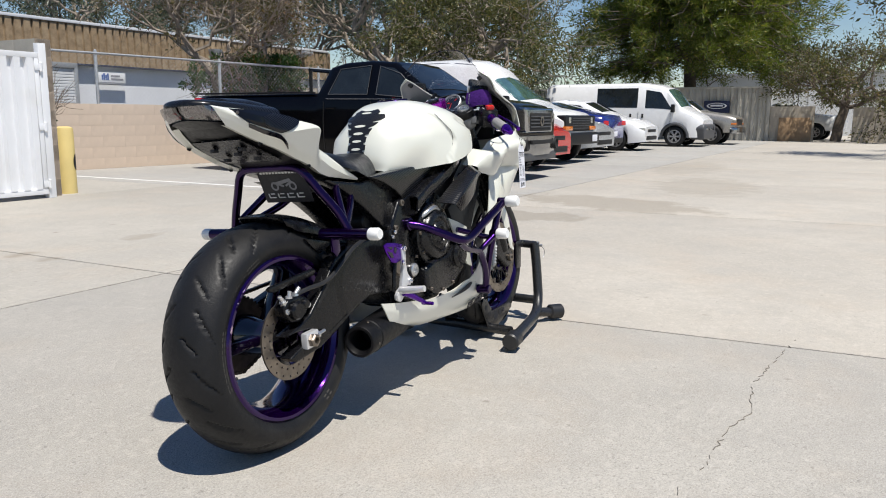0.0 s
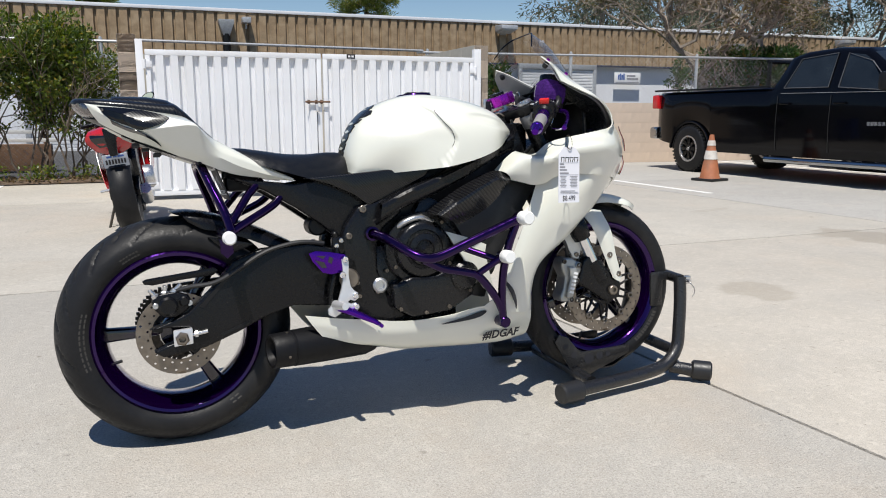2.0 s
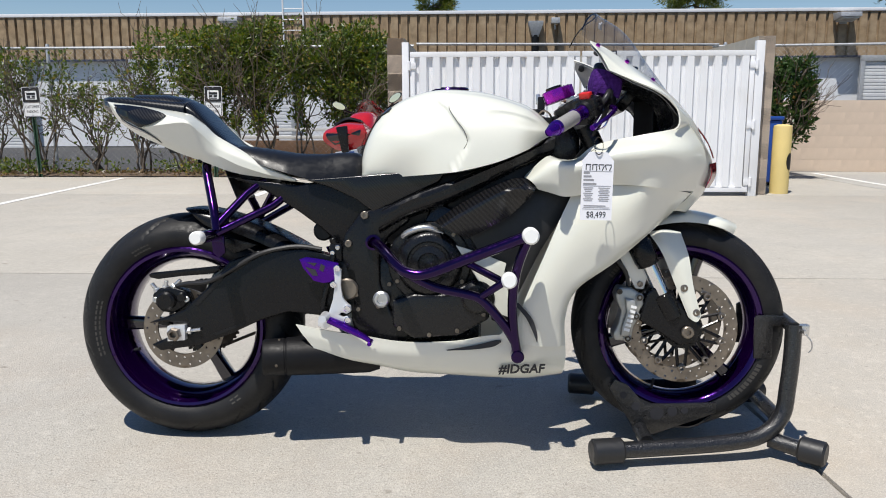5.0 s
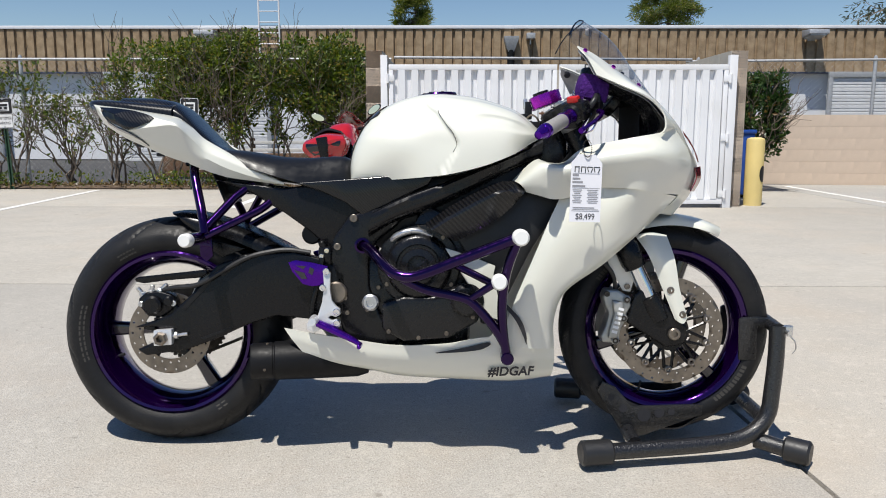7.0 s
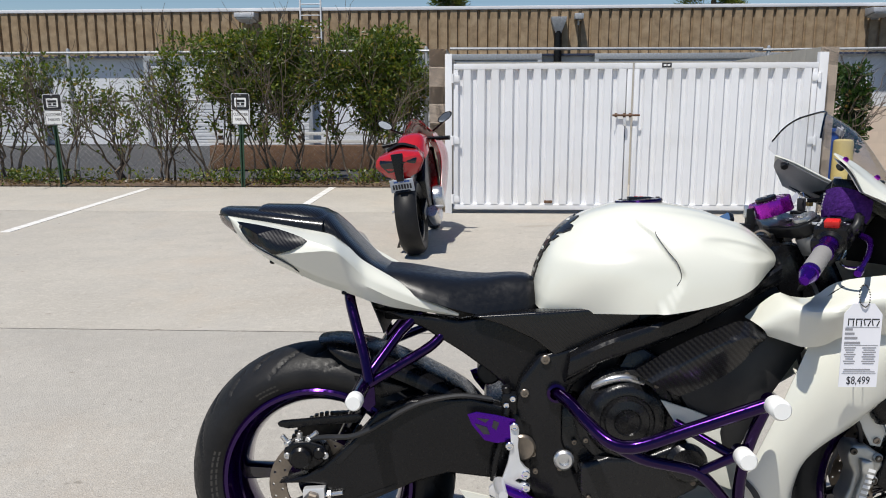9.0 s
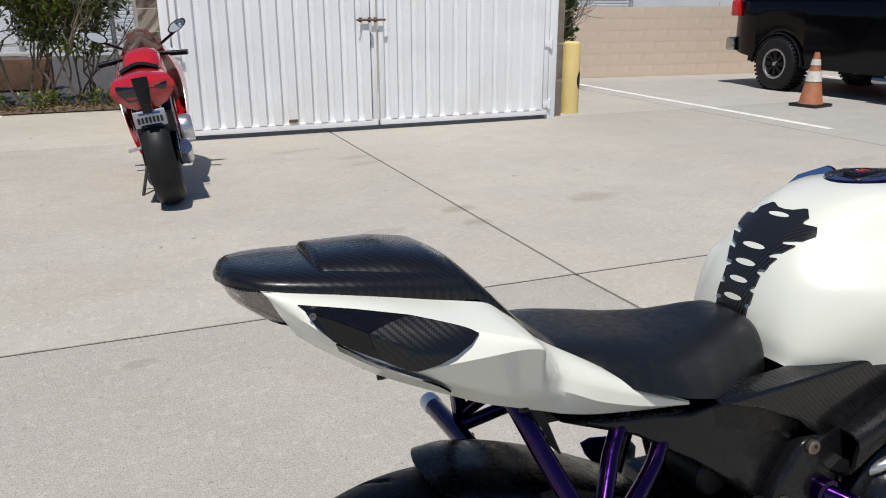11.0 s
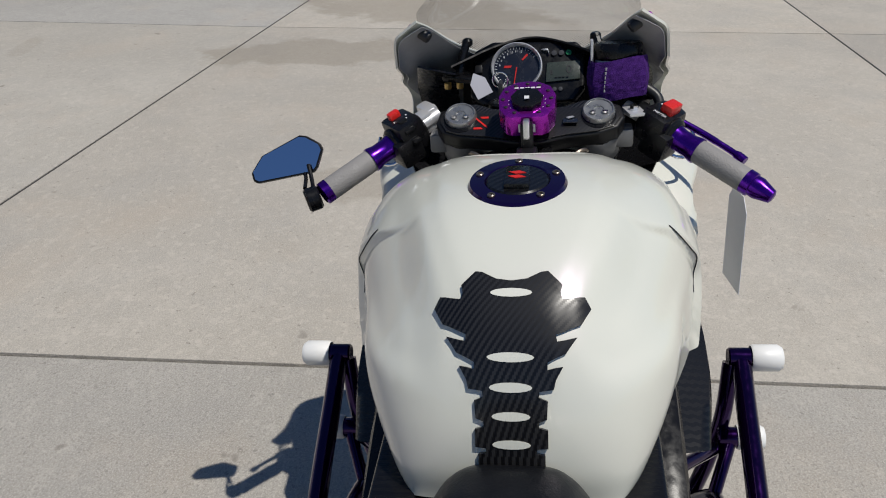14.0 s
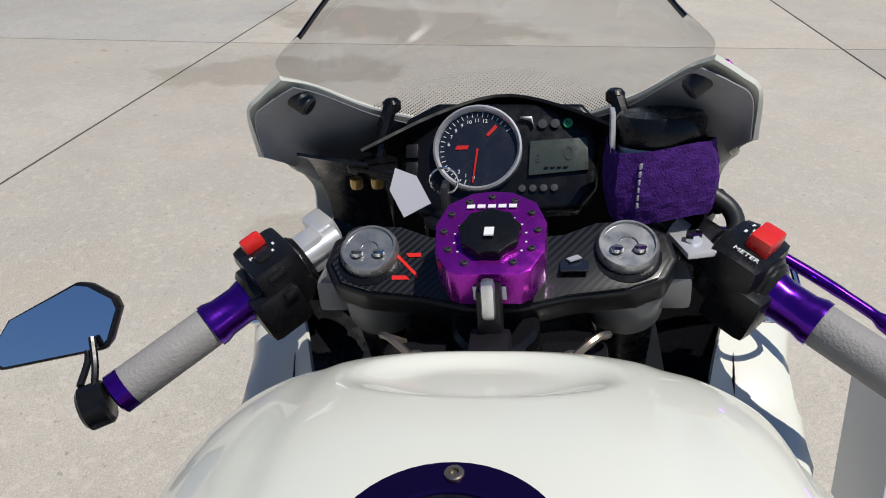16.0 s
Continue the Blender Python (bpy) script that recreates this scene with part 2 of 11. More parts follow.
def merge(bm, b, m=None):
    tmp = {}
    for v in b.verts:
        tmp[v] = bm.verts.new(m @ v.co if m else v.co)
    flip = m is not None and m.determinant() < 0
    for f in b.faces:
        vs = [tmp[v] for v in f.verts]
        bm.faces.new(vs[::-1] if flip else vs)
    b.free()


def slab(bm, outline, a, b, plane="xz", bev=0.0, segs=2):
    """Flat outline drawn in a plane, given depth from a to b along the third axis."""
    t = bmesh.new()

    def at(p, d):
        return {"xz": (p[0], d, p[1]), "xy": (p[0], p[1], d), "yz": (d, p[0], p[1])}[plane]

    lo = [t.verts.new(at(p, a)) for p in outline]
    hi = [t.verts.new(at(p, b)) for p in outline]
    t.faces.new(lo)
    t.faces.new(hi[::-1])
    k = len(outline)
    for i in range(k):
        t.faces.new((lo[i], hi[i], hi[(i + 1) % k], lo[(i + 1) % k]))
    bmesh.ops.recalc_face_normals(t, faces=t.faces[:])
    if bev:
        bmesh.ops.bevel(t, geom=t.edges[:], offset=bev, segments=segs, affect="EDGES", profile=0.6)
    merge(bm, t)
    return bm


def skin(bm, curves, nu=24, nv=6, thick=0.003, soft=True, across=True, inward=None):
    """Panel stretched smoothly over a few 3D curves, with thickness."""
    cs = [(crom if soft else straight)(c, nu) for c in curves]
    cols = [(crom if across and len(cs) > 2 else straight)([c[i] for c in cs], nv * (len(cs) - 1) + 1) for i in range(nu)]
    rows = [[cols[i][j] for i in range(nu)] for j in range(len(cols[0]))]
    sheet(bm, rows, thick, inward)
    return bm


def sheet(bm, rows, thick, inward=None):
    """Grid of points turned into a sheet with a back and closed rims."""
    nr, nc = len(rows), len(rows[0])
    if not thick:
        grid(bm, rows)
        return
    back = []
    for j in range(nr):
        line = []
        for i in range(nc):
            du = rows[j][min(i + 1, nc - 1)] - rows[j][max(i - 1, 0)]
            dv = rows[min(j + 1, nr - 1)][i] - rows[max(j - 1, 0)][i]
            nrm = du.cross(dv)
            nrm = nrm.normalized() if nrm.length > 1e-12 else Vector((0, 0, 0))
            if inward is not None and nrm.dot(Vector(inward)) < 0:
                nrm = -nrm
            line.append(rows[j][i] + nrm * thick)
        back.append(line)
    f = grid(bm, rows)
    b = grid(bm, [r[::-1] for r in back])
    b = [r[::-1] for r in b]
    rim = [(f[0][i], b[0][i]) for i in range(nc)] + [(f[j][-1], b[j][-1]) for j in range(1, nr)] \
        + [(f[-1][i], b[-1][i]) for i in range(nc - 2, -1, -1)] + [(f[j][0], b[j][0]) for j in range(nr - 2, 0, -1)]
    for (a, c), (d, e) in zip(rim, rim[1:] + rim[:1]):
        bm.faces.new((a, c, e, d))


def mesh_of(name, bm, material, sharp=38):
    bmesh.ops.recalc_face_normals(bm, faces=bm.faces[:])
    me = bpy.data.meshes.new(name)
    bm.to_mesh(me)
    bm.free()
    me.materials.append(material)
    if sharp is not None:
        me.shade_smooth()
        me.set_sharp_from_angle(angle=radians(sharp))
    return me


# meshes drawn in one go whose loose pieces become parts of their own
SINGLE = {"ring_screws": "ring_screw", "bleed_nipple": "brake_nipple", "cover_screws": "cover_screw", "disc_carrier": "carrier_arm", "slider_tube": "slider_sleeve", "caliper_bolts": "caliper_bolt",
          "blade_screws": "blade_screw", "guard_cutouts": "guard_cutout", "heading_bars": "heading_bar", "small_digits": "small_digit", "badge_print": "badge_bar", "damper_print": "damper_bar",
          "band_print": "band_bar", "engraving": "engraved_bar", "plate_logo_bars": "plate_logo_bar", "brand_bars": "brand_bar", "small_print_bars": "print_bar"}


def islands(bm):
    """The loose pieces of a mesh, each as a mesh of its own."""
    left, out = set(bm.verts), []
    while left:
        seed = left.pop()
        group, edge = {seed}, [seed]
        while edge:
            for e in edge.pop().link_edges:
                for v in e.verts:
                    if v in left:
                        left.discard(v)
                        group.add(v)
                        edge.append(v)
        piece = bmesh.new()
        twin = {v: piece.verts.new(v.co) for v in group}
        for f in {f for v in group for f in v.link_faces}:
            piece.faces.new([twin[v] for v in f.verts])
        out.append(piece)
    bm.free()
    return sorted(out, key=lambda q: tuple(round(c, 4) for v in list(q.verts)[:1] for c in v.co))


def part(name, bm, material, parent, label="", sharp=38):
    """One mesh object under a thing or a part."""
    if name in SINGLE:
        return [part(SINGLE[name], q, material, parent, label, sharp) for q in islands(bm)][0]
    ob = new(name, mesh_of(name, bm, material, sharp))
    ob.parent = parent
    if label:
        ob["label"] = label
    return ob


def pair(name, bm, material, parent, label="", sharp=38):
    """A part and its mirror image on the other side of the machine."""
    twin = bmesh.new()
    b = bm.copy()
    merge(twin, b, Matrix.Diagonal((1, -1, 1, 1)))
    return part(name, bm, material, parent, label, sharp), part(name, twin, material, parent, label, sharp)


def thing(name, label, category, m=None, group="", kind=""):
    """Empty at the base of a thing; its parts hang on it."""
    ob = new(name)
    ob.empty_display_size = 0.1
    tagged(ob, label, category, group, kind)
    if m:
        ob.matrix_world = m
    return ob


def solid(name, bm, material, label, category="", group="", kind="", sharp=38, m=None):
    ob = new(name, mesh_of(name, bm, material, sharp))
    tagged(ob, label, category, group, kind)
    if m:
        ob.matrix_world = m
    return ob


def B():
    return bmesh.new()


def lerp_at(x, xs, ys):
    return float(np.interp(x, xs, ys))


def writing(name, body, size, m, material, parent, extrude=0.0004, squeeze=1.0, align="CENTER", bold=0.0, slant=0.0):
    """Lettering as a mesh, lying in the xy plane of m."""
    cu = bpy.data.curves.new(name, "FONT")
    cu.body, cu.size, cu.extrude, cu.align_x, cu.align_y = body, size, extrude, align, "CENTER"
    cu.resolution_u, cu.offset, cu.shear = 3, bold, slant
    tmp = bpy.data.objects.new(name + "_text", cu)
    scene.collection.objects.link(tmp)
    bpy.context.view_layer.update()
    me = bpy.data.meshes.new_from_object(tmp.evaluated_get(bpy.context.evaluated_depsgraph_get()))
    bpy.data.objects.remove(tmp)
    me.name = name
    me.transform(m @ Matrix.Diagonal((squeeze, 1, 1, 1)))
    me.materials.clear()
    me.materials.append(material)
    ob = new(name, me)
    ob.parent = parent
    return ob


# ---- the place: yard slabs, gate, walls, building ----
def concrete_mat(name, col, stain=(0.20, 0.18, 0.15), k=1.0, grain=0.0):
    """Sun-bleached broom-finished concrete with blotches, specks and fine relief."""
    m = bpy.data.materials.new(name)
    m.use_nodes = True
    n, l = m.node_tree.nodes, m.node_tree.links
    p = n["Principled BSDF"]
    geo = n.new("ShaderNodeNewGeometry")

    def noise_of(s, detail=5.0, rough=0.6):
        t = n.new("ShaderNodeTexNoise")
        t.inputs["Scale"].default_value, t.inputs["Detail"].default_value, t.inputs["Roughness"].default_value = s, detail, rough
        l.new(geo.outputs["Position"], t.inputs["Vector"])
        return t.outputs["Fac"]

    def ramp(src, lo, hi, a=0.0, b=1.0):
        r = n.new("ShaderNodeMapRange")
        for q, v in (("From Min", lo), ("From Max", hi), ("To Min", a), ("To Max", b)):
            r.inputs[q].default_value = v
        l.new(src, r.inputs["Value"])
        return r.outputs["Result"]

    def mixed(fac, a, b):
        x = n.new("ShaderNodeMix")
        x.data_type = "RGBA"
        for sock, v in ((x.inputs[0], fac), (x.inputs[6], a), (x.inputs[7], b)):
            if isinstance(v, tuple):
                sock.default_value = (*v, 1)
            else:
                l.new(v, sock)
        return x.outputs[2]

    info = n.new("ShaderNodeObjectInfo")
    out = mixed(ramp(noise_of(0.55), 0.35, 0.65), tuple(c * 0.86 for c in col), tuple(c * 1.07 for c in col))
    out = mixed(ramp(noise_of(3.5, 8.0, 0.7), 0.45, 0.62, 0, 0.5), out, tuple(c * 0.74 for c in col))
    out = mixed(ramp(noise_of(75.0, 4.0, 0.7), 0.47, 0.64, 0, 0.55), out, tuple(c * 0.66 for c in col))
    out = mixed(ramp(noise_of(16.0, 9.0, 0.8), 0.44, 0.60, 0, 0.5), out, tuple(c * 0.80 for c in col))
    out = mixed(ramp(noise_of(27.0, 3.0), 0.56, 0.62, 0, 0.4), out, tuple(min(1, c * 1.22) for c in col))
    out = mixed(ramp(noise_of(38.0, 2.0), 0.66, 0.71, 0, 0.75), out, tuple(c * 0.45 for c in col))
    out = mixed(ramp(noise_of(1.6, 9.0, 0.75), 0.49, 0.66, 0, 0.5), out, (0.34, 0.325, 0.30))
    out = mixed(ramp(noise_of(0.9, 6.0, 0.7), 0.52, 0.68, 0, 0.30), out, (0.50, 0.40, 0.30))
    if grain:
        out = mixed(ramp(noise_of(120.0, 3.0, 0.8), 0.50, 0.62, 0, 0.6 * grain), out, tuple(c * 0.5 for c in col))
    out = mixed(ramp(noise_of(210.0, 2.0), 0.5, 0.66, 0, 0.7), out, tuple(min(1, c * 1.25) for c in col))
    out = mixed(ramp(noise_of(9.0, 2.0), 0.71, 0.76, 0, 0.55 * k), out, stain)
    out = mixed(ramp(info.outputs["Random"], 0, 1, 0, 0.16), out, tuple(c * 0.8 for c in col))
    wob = ramp(noise_of(3.0, 4.0), 0.3, 0.7, -0.35, 0.35)
    for cx, cy, rx, ry, turn, dark in STAINS:
        mp = n.new("ShaderNodeMapping")
        mp.vector_type = "TEXTURE"
        mp.inputs["Location"].default_value, mp.inputs["Rotation"].default_value = (cx, cy, 0), (0, 0, radians(turn))
        mp.inputs["Scale"].default_value = (rx, ry, 100)
        l.new(geo.outputs["Position"], mp.inputs["Vector"])
        ln = n.new("ShaderNodeVectorMath")
        ln.operation = "LENGTH"
        l.new(mp.outputs[0], ln.inputs[0])
        ad = n.new("ShaderNodeMath")
        l.new(ln.outputs["Value"], ad.inputs[0])
        l.new(wob, ad.inputs[1])
        out = mixed(ramp(ad.outputs[0], 1.08, 0.80, 0, dark), out, (0.27, 0.235, 0.185))
    l.new(out, p.inputs["Base Color"])
    p.inputs["Roughness"].default_value = 0.82
    p.inputs["Specular IOR Level"].default_value = 0.25
    bn = n.new("ShaderNodeBump")
    bn.inputs["Strength"].default_value, bn.inputs["Distance"].default_value = 0.8, 0.004
    l.new(noise_of(160.0, 4.0), bn.inputs["Height"])
    l.new(bn.outputs["Normal"], p.inputs["Normal"])
    return m


# dried water stains and tyre-dirt smudges: centre, half sizes, turn, strength
STAINS = [(5.2, 1.6, 0.38, 0.75, 12, 0.5), (6.75, 1.1, 0.6, 1.2, -20, 0.5), (2.95, 0.80, 0.17, 0.27, 0, 0.4), (9.5, 0.6, 1.6, 0.7, 10, 0.3), (0.9, 3.2, 0.16, 0.07, 10, 0.3), (0.55, 2.6, 0.14, 0.06, -20, 0.3),
          (13.5, 1.6, 2.2, 0.6, 5, 0.25), (-0.6, 2.9, 0.7, 0.3, 30, 0.12),
          (1.37, 5.41, 0.18, 0.07, 15, 0.35), (1.41, 5.14, 0.16, 0.06, 15, 0.3), (1.53, 3.51, 0.14, 0.06, 15, 0.35), (1.51, 3.19, 0.12, 0.05, 15, 0.35), (2.51, 3.46, 0.22, 0.08, 15, 0.25), (0.92, 5.85, 0.25, 0.06, 15, 0.3), (1.52, 3.55, 0.14, 0.06, 15, 0.35), (1.50, 3.23, 0.1, 0.05, 15, 0.3), (2.48, 3.50, 0.16, 0.1, 15, 0.3), (5.11, 3.71, 0.3, 0.08, 15, 0.2), (-0.39, 1.94, 0.07, 0.04, 15, 0.35)]
CONCRETE = concrete_mat("bleached_concrete", (0.484, 0.446, 0.386))
CONCRETE_OLD = concrete_mat("greyer_worn_concrete", (0.395, 0.38, 0.35))
CONCRETE_FAR = concrete_mat("smooth_trowelled_concrete", (0.448, 0.418, 0.366), k=1.4)
CONCRETE_ROUGH = concrete_mat("coarse_broomed_concrete", (0.462, 0.434, 0.385), k=1.2, grain=1.0)
CRACK = mat("dusty_crack", (0.23, 0.21, 0.18), 0.95, var=0.3, scale=30)
JOINT = mat("dark_joint_filler", (0.055, 0.05, 0.045), 0.9, var=0.3, scale=12)
ASPHALT = mat("old_asphalt", (0.055, 0.055, 0.056), 0.9, var=0.2, bump=0.6)
WHITELINE = mat("worn_white_line", (0.72, 0.71, 0.68), 0.75, var=0.1, scale=9, dirt=(0.4, 0.37, 0.32), dirt_amount=0.6, dirt_scale=14)
RIBWALL = mat("tan_exposed_aggregate", (0.33, 0.235, 0.14), 0.9, var=0.25, scale=5, fine=45, bump=1.0, bumpscale=35, dirt=(0.42, 0.33, 0.22), dirt_amount=0.5)
WHITEWALL = mat("white_painted_wall", (0.74, 0.75, 0.77), 0.7, var=0.05, scale=1.2)
BLOCK = mat("tan_concrete_block", (0.635, 0.515, 0.41), 0.88, var=0.1, scale=4, bump=0.5, bumpscale=70, dirt=(0.40, 0.33, 0.26), dirt_amount=0.45, dirt_scale=1.4)
GREYBLOCK = mat("grey_tan_block", (0.46, 0.43, 0.37), 0.88, var=0.1, scale=4, bump=0.5, bumpscale=70)
MORTAR = mat("pale_mortar", (0.57, 0.47, 0.38), 0.95, var=0.1)
GATEWHITE = mat("white_gate_enamel", (0.78, 0.79, 0.81), 0.42, var=0.03, scale=2, dirt=(0.50, 0.46, 0.38), dirt_amount=0.22, dirt_scale=1.6)
RUST = mat("rusty_steel", (0.16, 0.09, 0.055), 0.8, metal=0.2, var=0.35, scale=30)
GALV = mat("galvanised_steel", (0.46, 0.47, 0.48), 0.5, metal=0.5, var=0.15, scale=20)
YELLOW = mat("faded_yellow_paint", (0.70, 0.55, 0.22), 0.55, var=0.06, scale=4, dirt=(0.45, 0.36, 0.2), dirt_amount=0.3)
ROLLUP = mat("rollup_door_slats", (0.66, 0.67, 0.68), 0.5, var=0.05)
SOIL = mat("dry_mulch_soil", (0.11, 0.075, 0.05), 0.95, var=0.4, scale=20, bump=1.0, bumpscale=60)

ground = B()
slab(ground, [(-400, -400), (400, -400), (400, 400), (-400, 400)], -0.25, -0.03, "xy")
solid("ground", ground, ASPHALT, "dark joint bed and old asphalt under the yard's slabs", "ground", kind="structure")
yard = thing("yard_paving", "sun-bleached broom-finished concrete slabs with dark expansion joints", "paving", kind="structure")


def corner(u, v):
    """Plan point of the joint grid, whose lines run slightly askew."""
    return (1.580 + u - (0.066 if v < 0 else 0.022) * v, 2.195 + v)


def slab_piece(ua, ub, va, vb):
    b = B()
    g = 0.0075
    slab(b, [corner(ua + g, va + g), corner(ub - g, va + g), corner(ub - g, vb - g), corner(ua + g, vb - g)], -0.12, 0.0, "xy", 0.004)
    ob = new("concrete_slab", mesh_of("concrete_slab", b, CONCRETE_OLD if va >= 0 and ua > 3.9 else CONCRETE_FAR if va >= 0 else CONCRETE_ROUGH if ub <= 0 else CONCRETE))
    ob.parent = yard


XS = [-40, -20, -9.5, 0, 4.36, 8.5, 11.9, 15.8, 19.8, 23.7, 27.6, 31.5, 36, 60]
YS = [-40, -25, -15, -8.6, -4.3, 0, 4.6, 8.4]
for xa, xb in zip(XS, XS[1:]):
    for ya, yb in zip(YS, YS[1:]):
        slab_piece(xa, xb, ya, yb)

# dark filler lies just below the surface in every joint
for u in XS[1:-1]:
    bm = B()
    slab(bm, [corner(u - 0.009, YS[0]), corner(u + 0.009, YS[0]), corner(u + 0.009, YS[-1]), corner(u - 0.009, YS[-1])], -0.028, -0.0035, "xy")
    part("joint_filler", bm, JOINT, yard)
for v in YS[1:-1]:
    bm = B()
    slab(bm, [corner(XS[0], v - 0.009), corner(XS[-1], v - 0.009), corner(XS[-1], v + 0.009), corner(XS[0], v + 0.009)], -0.029, -0.004, "xy")
    part("joint_filler", bm, JOINT, yard)

# painted stall lines
for k, (a, b) in enumerate((((-4.17, 5.3), (-4.42, 9.1)), ((-1.72, 6.6), (-1.78, 9.4)), ((-6.6, 5.0), (-7.1, 9.1)))):
    bm = B()
    a, b = Vector((*a, 0)), Vector((*b, 0))
    d = (b - a).normalized()
    s = d.cross(Vector((0, 0, 1))) * 0.05
    slab(bm, [tuple((a - s).xy), tuple((a + s).xy), tuple((b + s).xy), tuple((b - s).xy)], -0.002, 0.004, "xy")
    solid("stall_line", bm, WHITELINE, "worn white painted parking stall line", "road marking", "stall lines", "structure")
for k, x in enumerate((6.2, 10.7, 13.4, 16.2, 19.0, 21.8, 24.6)):
    bm = B()
    slab(bm, [(x - 0.05, 5.0), (x + 0.05, 5.0), (x - 0.05, 10.2), (x - 0.15, 10.2)], -0.002, 0.004, "xy")
    solid("stall_line", bm, WHITELINE, "worn white painted parking stall line", "road marking", "stall lines", "structure")


# hairline crack
bm = B()
rnd = random.Random(5)
cr = straight([(1.93, -1.25, 0), (1.55, -1.20, 0), (1.25, -1.17, 0), (0.95, -1.2, 0), (0.77, -1.16, 0), (0.5, -1.15, 0), (0.32, -1.11, 0), (0.0, -1.2, 0)], 90)
pts = [p + Vector((0, rnd.uniform(-0.007, 0.007), 0)) for p in cr]
for a, b in zip(pts, pts[1:]):
    if rnd.random() < 0.4:
        continue
    s = (b - a).normalized().cross(Vector((0, 0, 1))) * rnd.uniform(0.0003, 0.0009)
    slab(bm, [tuple((a - s).xy), tuple((a + s).xy), tuple((b + s).xy), tuple((b - s).xy)], -0.001, 0.003, "xy")
solid("hairline_crack", bm, CRACK, "thin wandering hairline crack in the concrete", "crack", kind="structure")


# gate of the bin enclosure
def gate_leaf(x0, x1, name_label):
    g = thing("gate_leaf", name_label, "gate", pose(x0, 6.75, 0), "enclosure gate leaves")
    w = x1 - x0
    fr = B()
    for c, s in (((w / 2, 0, 1.585), (w, 0.05, 0.06)), ((w / 2, 0, 0.075), (w, 0.05, 0.06)), ((0.025, 0, 0.83), (0.05, 0.046, 1.45)), ((w - 0.025, 0, 0.83), (0.05, 0.046, 1.45))):
        box(fr, c, s, 0.004)
    part("gate_frame", fr, GATEWHITE, g)
    sh = B()
    n = 12
    prof = []
    pitch = (w - 0.1) / n
    for i in range(n):
        xs = 0.05 + i * pitch
        prof += [(xs, 0.018), (xs + pitch * 0.30, 0.018), (xs + pitch * 0.42, -0.028), (xs + pitch * 0.88, -0.028), (xs + pitch, 0.018)]
    rows = [[Vector((x, y, z)) for x, y in prof] for z in (0.105, 1.555)]
    sheet(sh, rows, 0.002)
    part("corrugated_panel", sh, GATEWHITE, g, sharp=20)
    return g


g1 = gate_leaf(0.075, 1.975, "white corrugated steel gate leaf with a dark slide bolt")
g2 = gate_leaf(2.0, 3.90, "white corrugated steel gate leaf with a small plate on top")
for g, hx, s in ((g1, -0.01, -1), (g2, 1.92, 1)):
    for z in (0.16, 0.80, 1.46):
        b = B()
        cyl(b, (hx, -0.03, z - 0.05), (hx, -0.03, z + 0.05), 0.018, 10, 0.003)
        box(b, (hx - s * 0.04, -0.03, z), (0.07, 0.01, 0.07), 0.002)
        part("hinge", b, GATEWHITE, g)
b = B()
cyl(b, (1.70, -0.055, 1.07), (1.99, -0.055, 1.07), 0.011, 8, 0.002)
for x in (1.74, 1.83, 1.89):
    box(b, (x, -0.04, 1.07), (0.025, 0.03, 0.045), 0.003)
part("slide_bolt", b, RUST, g1, "brown rusty slide bolt")
b = B()
box(b, (1.83, -0.07, 1.0), (0.03, 0.02, 0.09), 0.006)
part("padlock", b, SATINALLOY, g1, "silver padlock")
b = B()
box(b, (0.33, -0.027, 1.592), (0.10, 0.006, 0.05), 0.002)
plate = part("maker_plate", b, INK, g2, "small black maker's plate")
b = B()
for dx in (-0.02, 0.02):
    box(b, (0.33 + dx, -0.031, 1.592), (0.028, 0.002, 0.022))
part("print", b, WHITEINK, plate)
b = B()
box(b, (1.04, -0.03, 0.135), (0.09, 0.012, 0.03), 0.004)
part("weld_patch", b, RUST, g1, "small worn patch at the foot")
# gate posts
for x, w in ((0.02, 0.075), (3.955, 0.09)):
    b = B()
    box(b, (x, 6.77, 0.86), (w, 0.08, 1.72), 0.004)
    solid("gate_post", b, GATEWHITE, "white painted square steel gate post", "post", "gate posts")


def block_wall(name, a, b, h, bl=0.40, bh=0.20, thick=0.19, material=None, cap=False, label=""):
    """Wall of concrete blocks laid in running bond between two plan points."""
    a, b = Vector((*a, 0)), Vector((*b, 0))
    d = b - a
    turn = math.atan2(d.y, d.x)
    w = thing(name, label, "wall", Matrix.Translation(a) @ Matrix.Rotation(turn, 4, "Z"), kind="structure")
    core = B()
    box(core, (d.length / 2, 0, h / 2), (d.length - 0.004, thick - 0.003, h - 0.004))
    part("mortar", core, MORTAR, w)
    n = max(1, round(h / bh))
    bh = h / n
    made = {}
    for r in range(n):
        xs = [0.0]
        x = bl / 2 if r % 2 else bl
        while x < d.length - 0.05:
            xs.append(x)
            x += bl
        xs.append(d.length)
        for p, q in zip(xs, xs[1:]):
            k = round(q - p, 3)
            if k not in made:
                t = B()
                box(t, (0, 0, 0), (k - 0.004, thick, bh - 0.004), 0.001)
                made[k] = mesh_of("block", t, material or BLOCK, 15)
            ob = new("block", made[k])
            ob.parent = w
            ob.location = ((p + q) / 2, 0, bh * (r + 0.5))
    return w


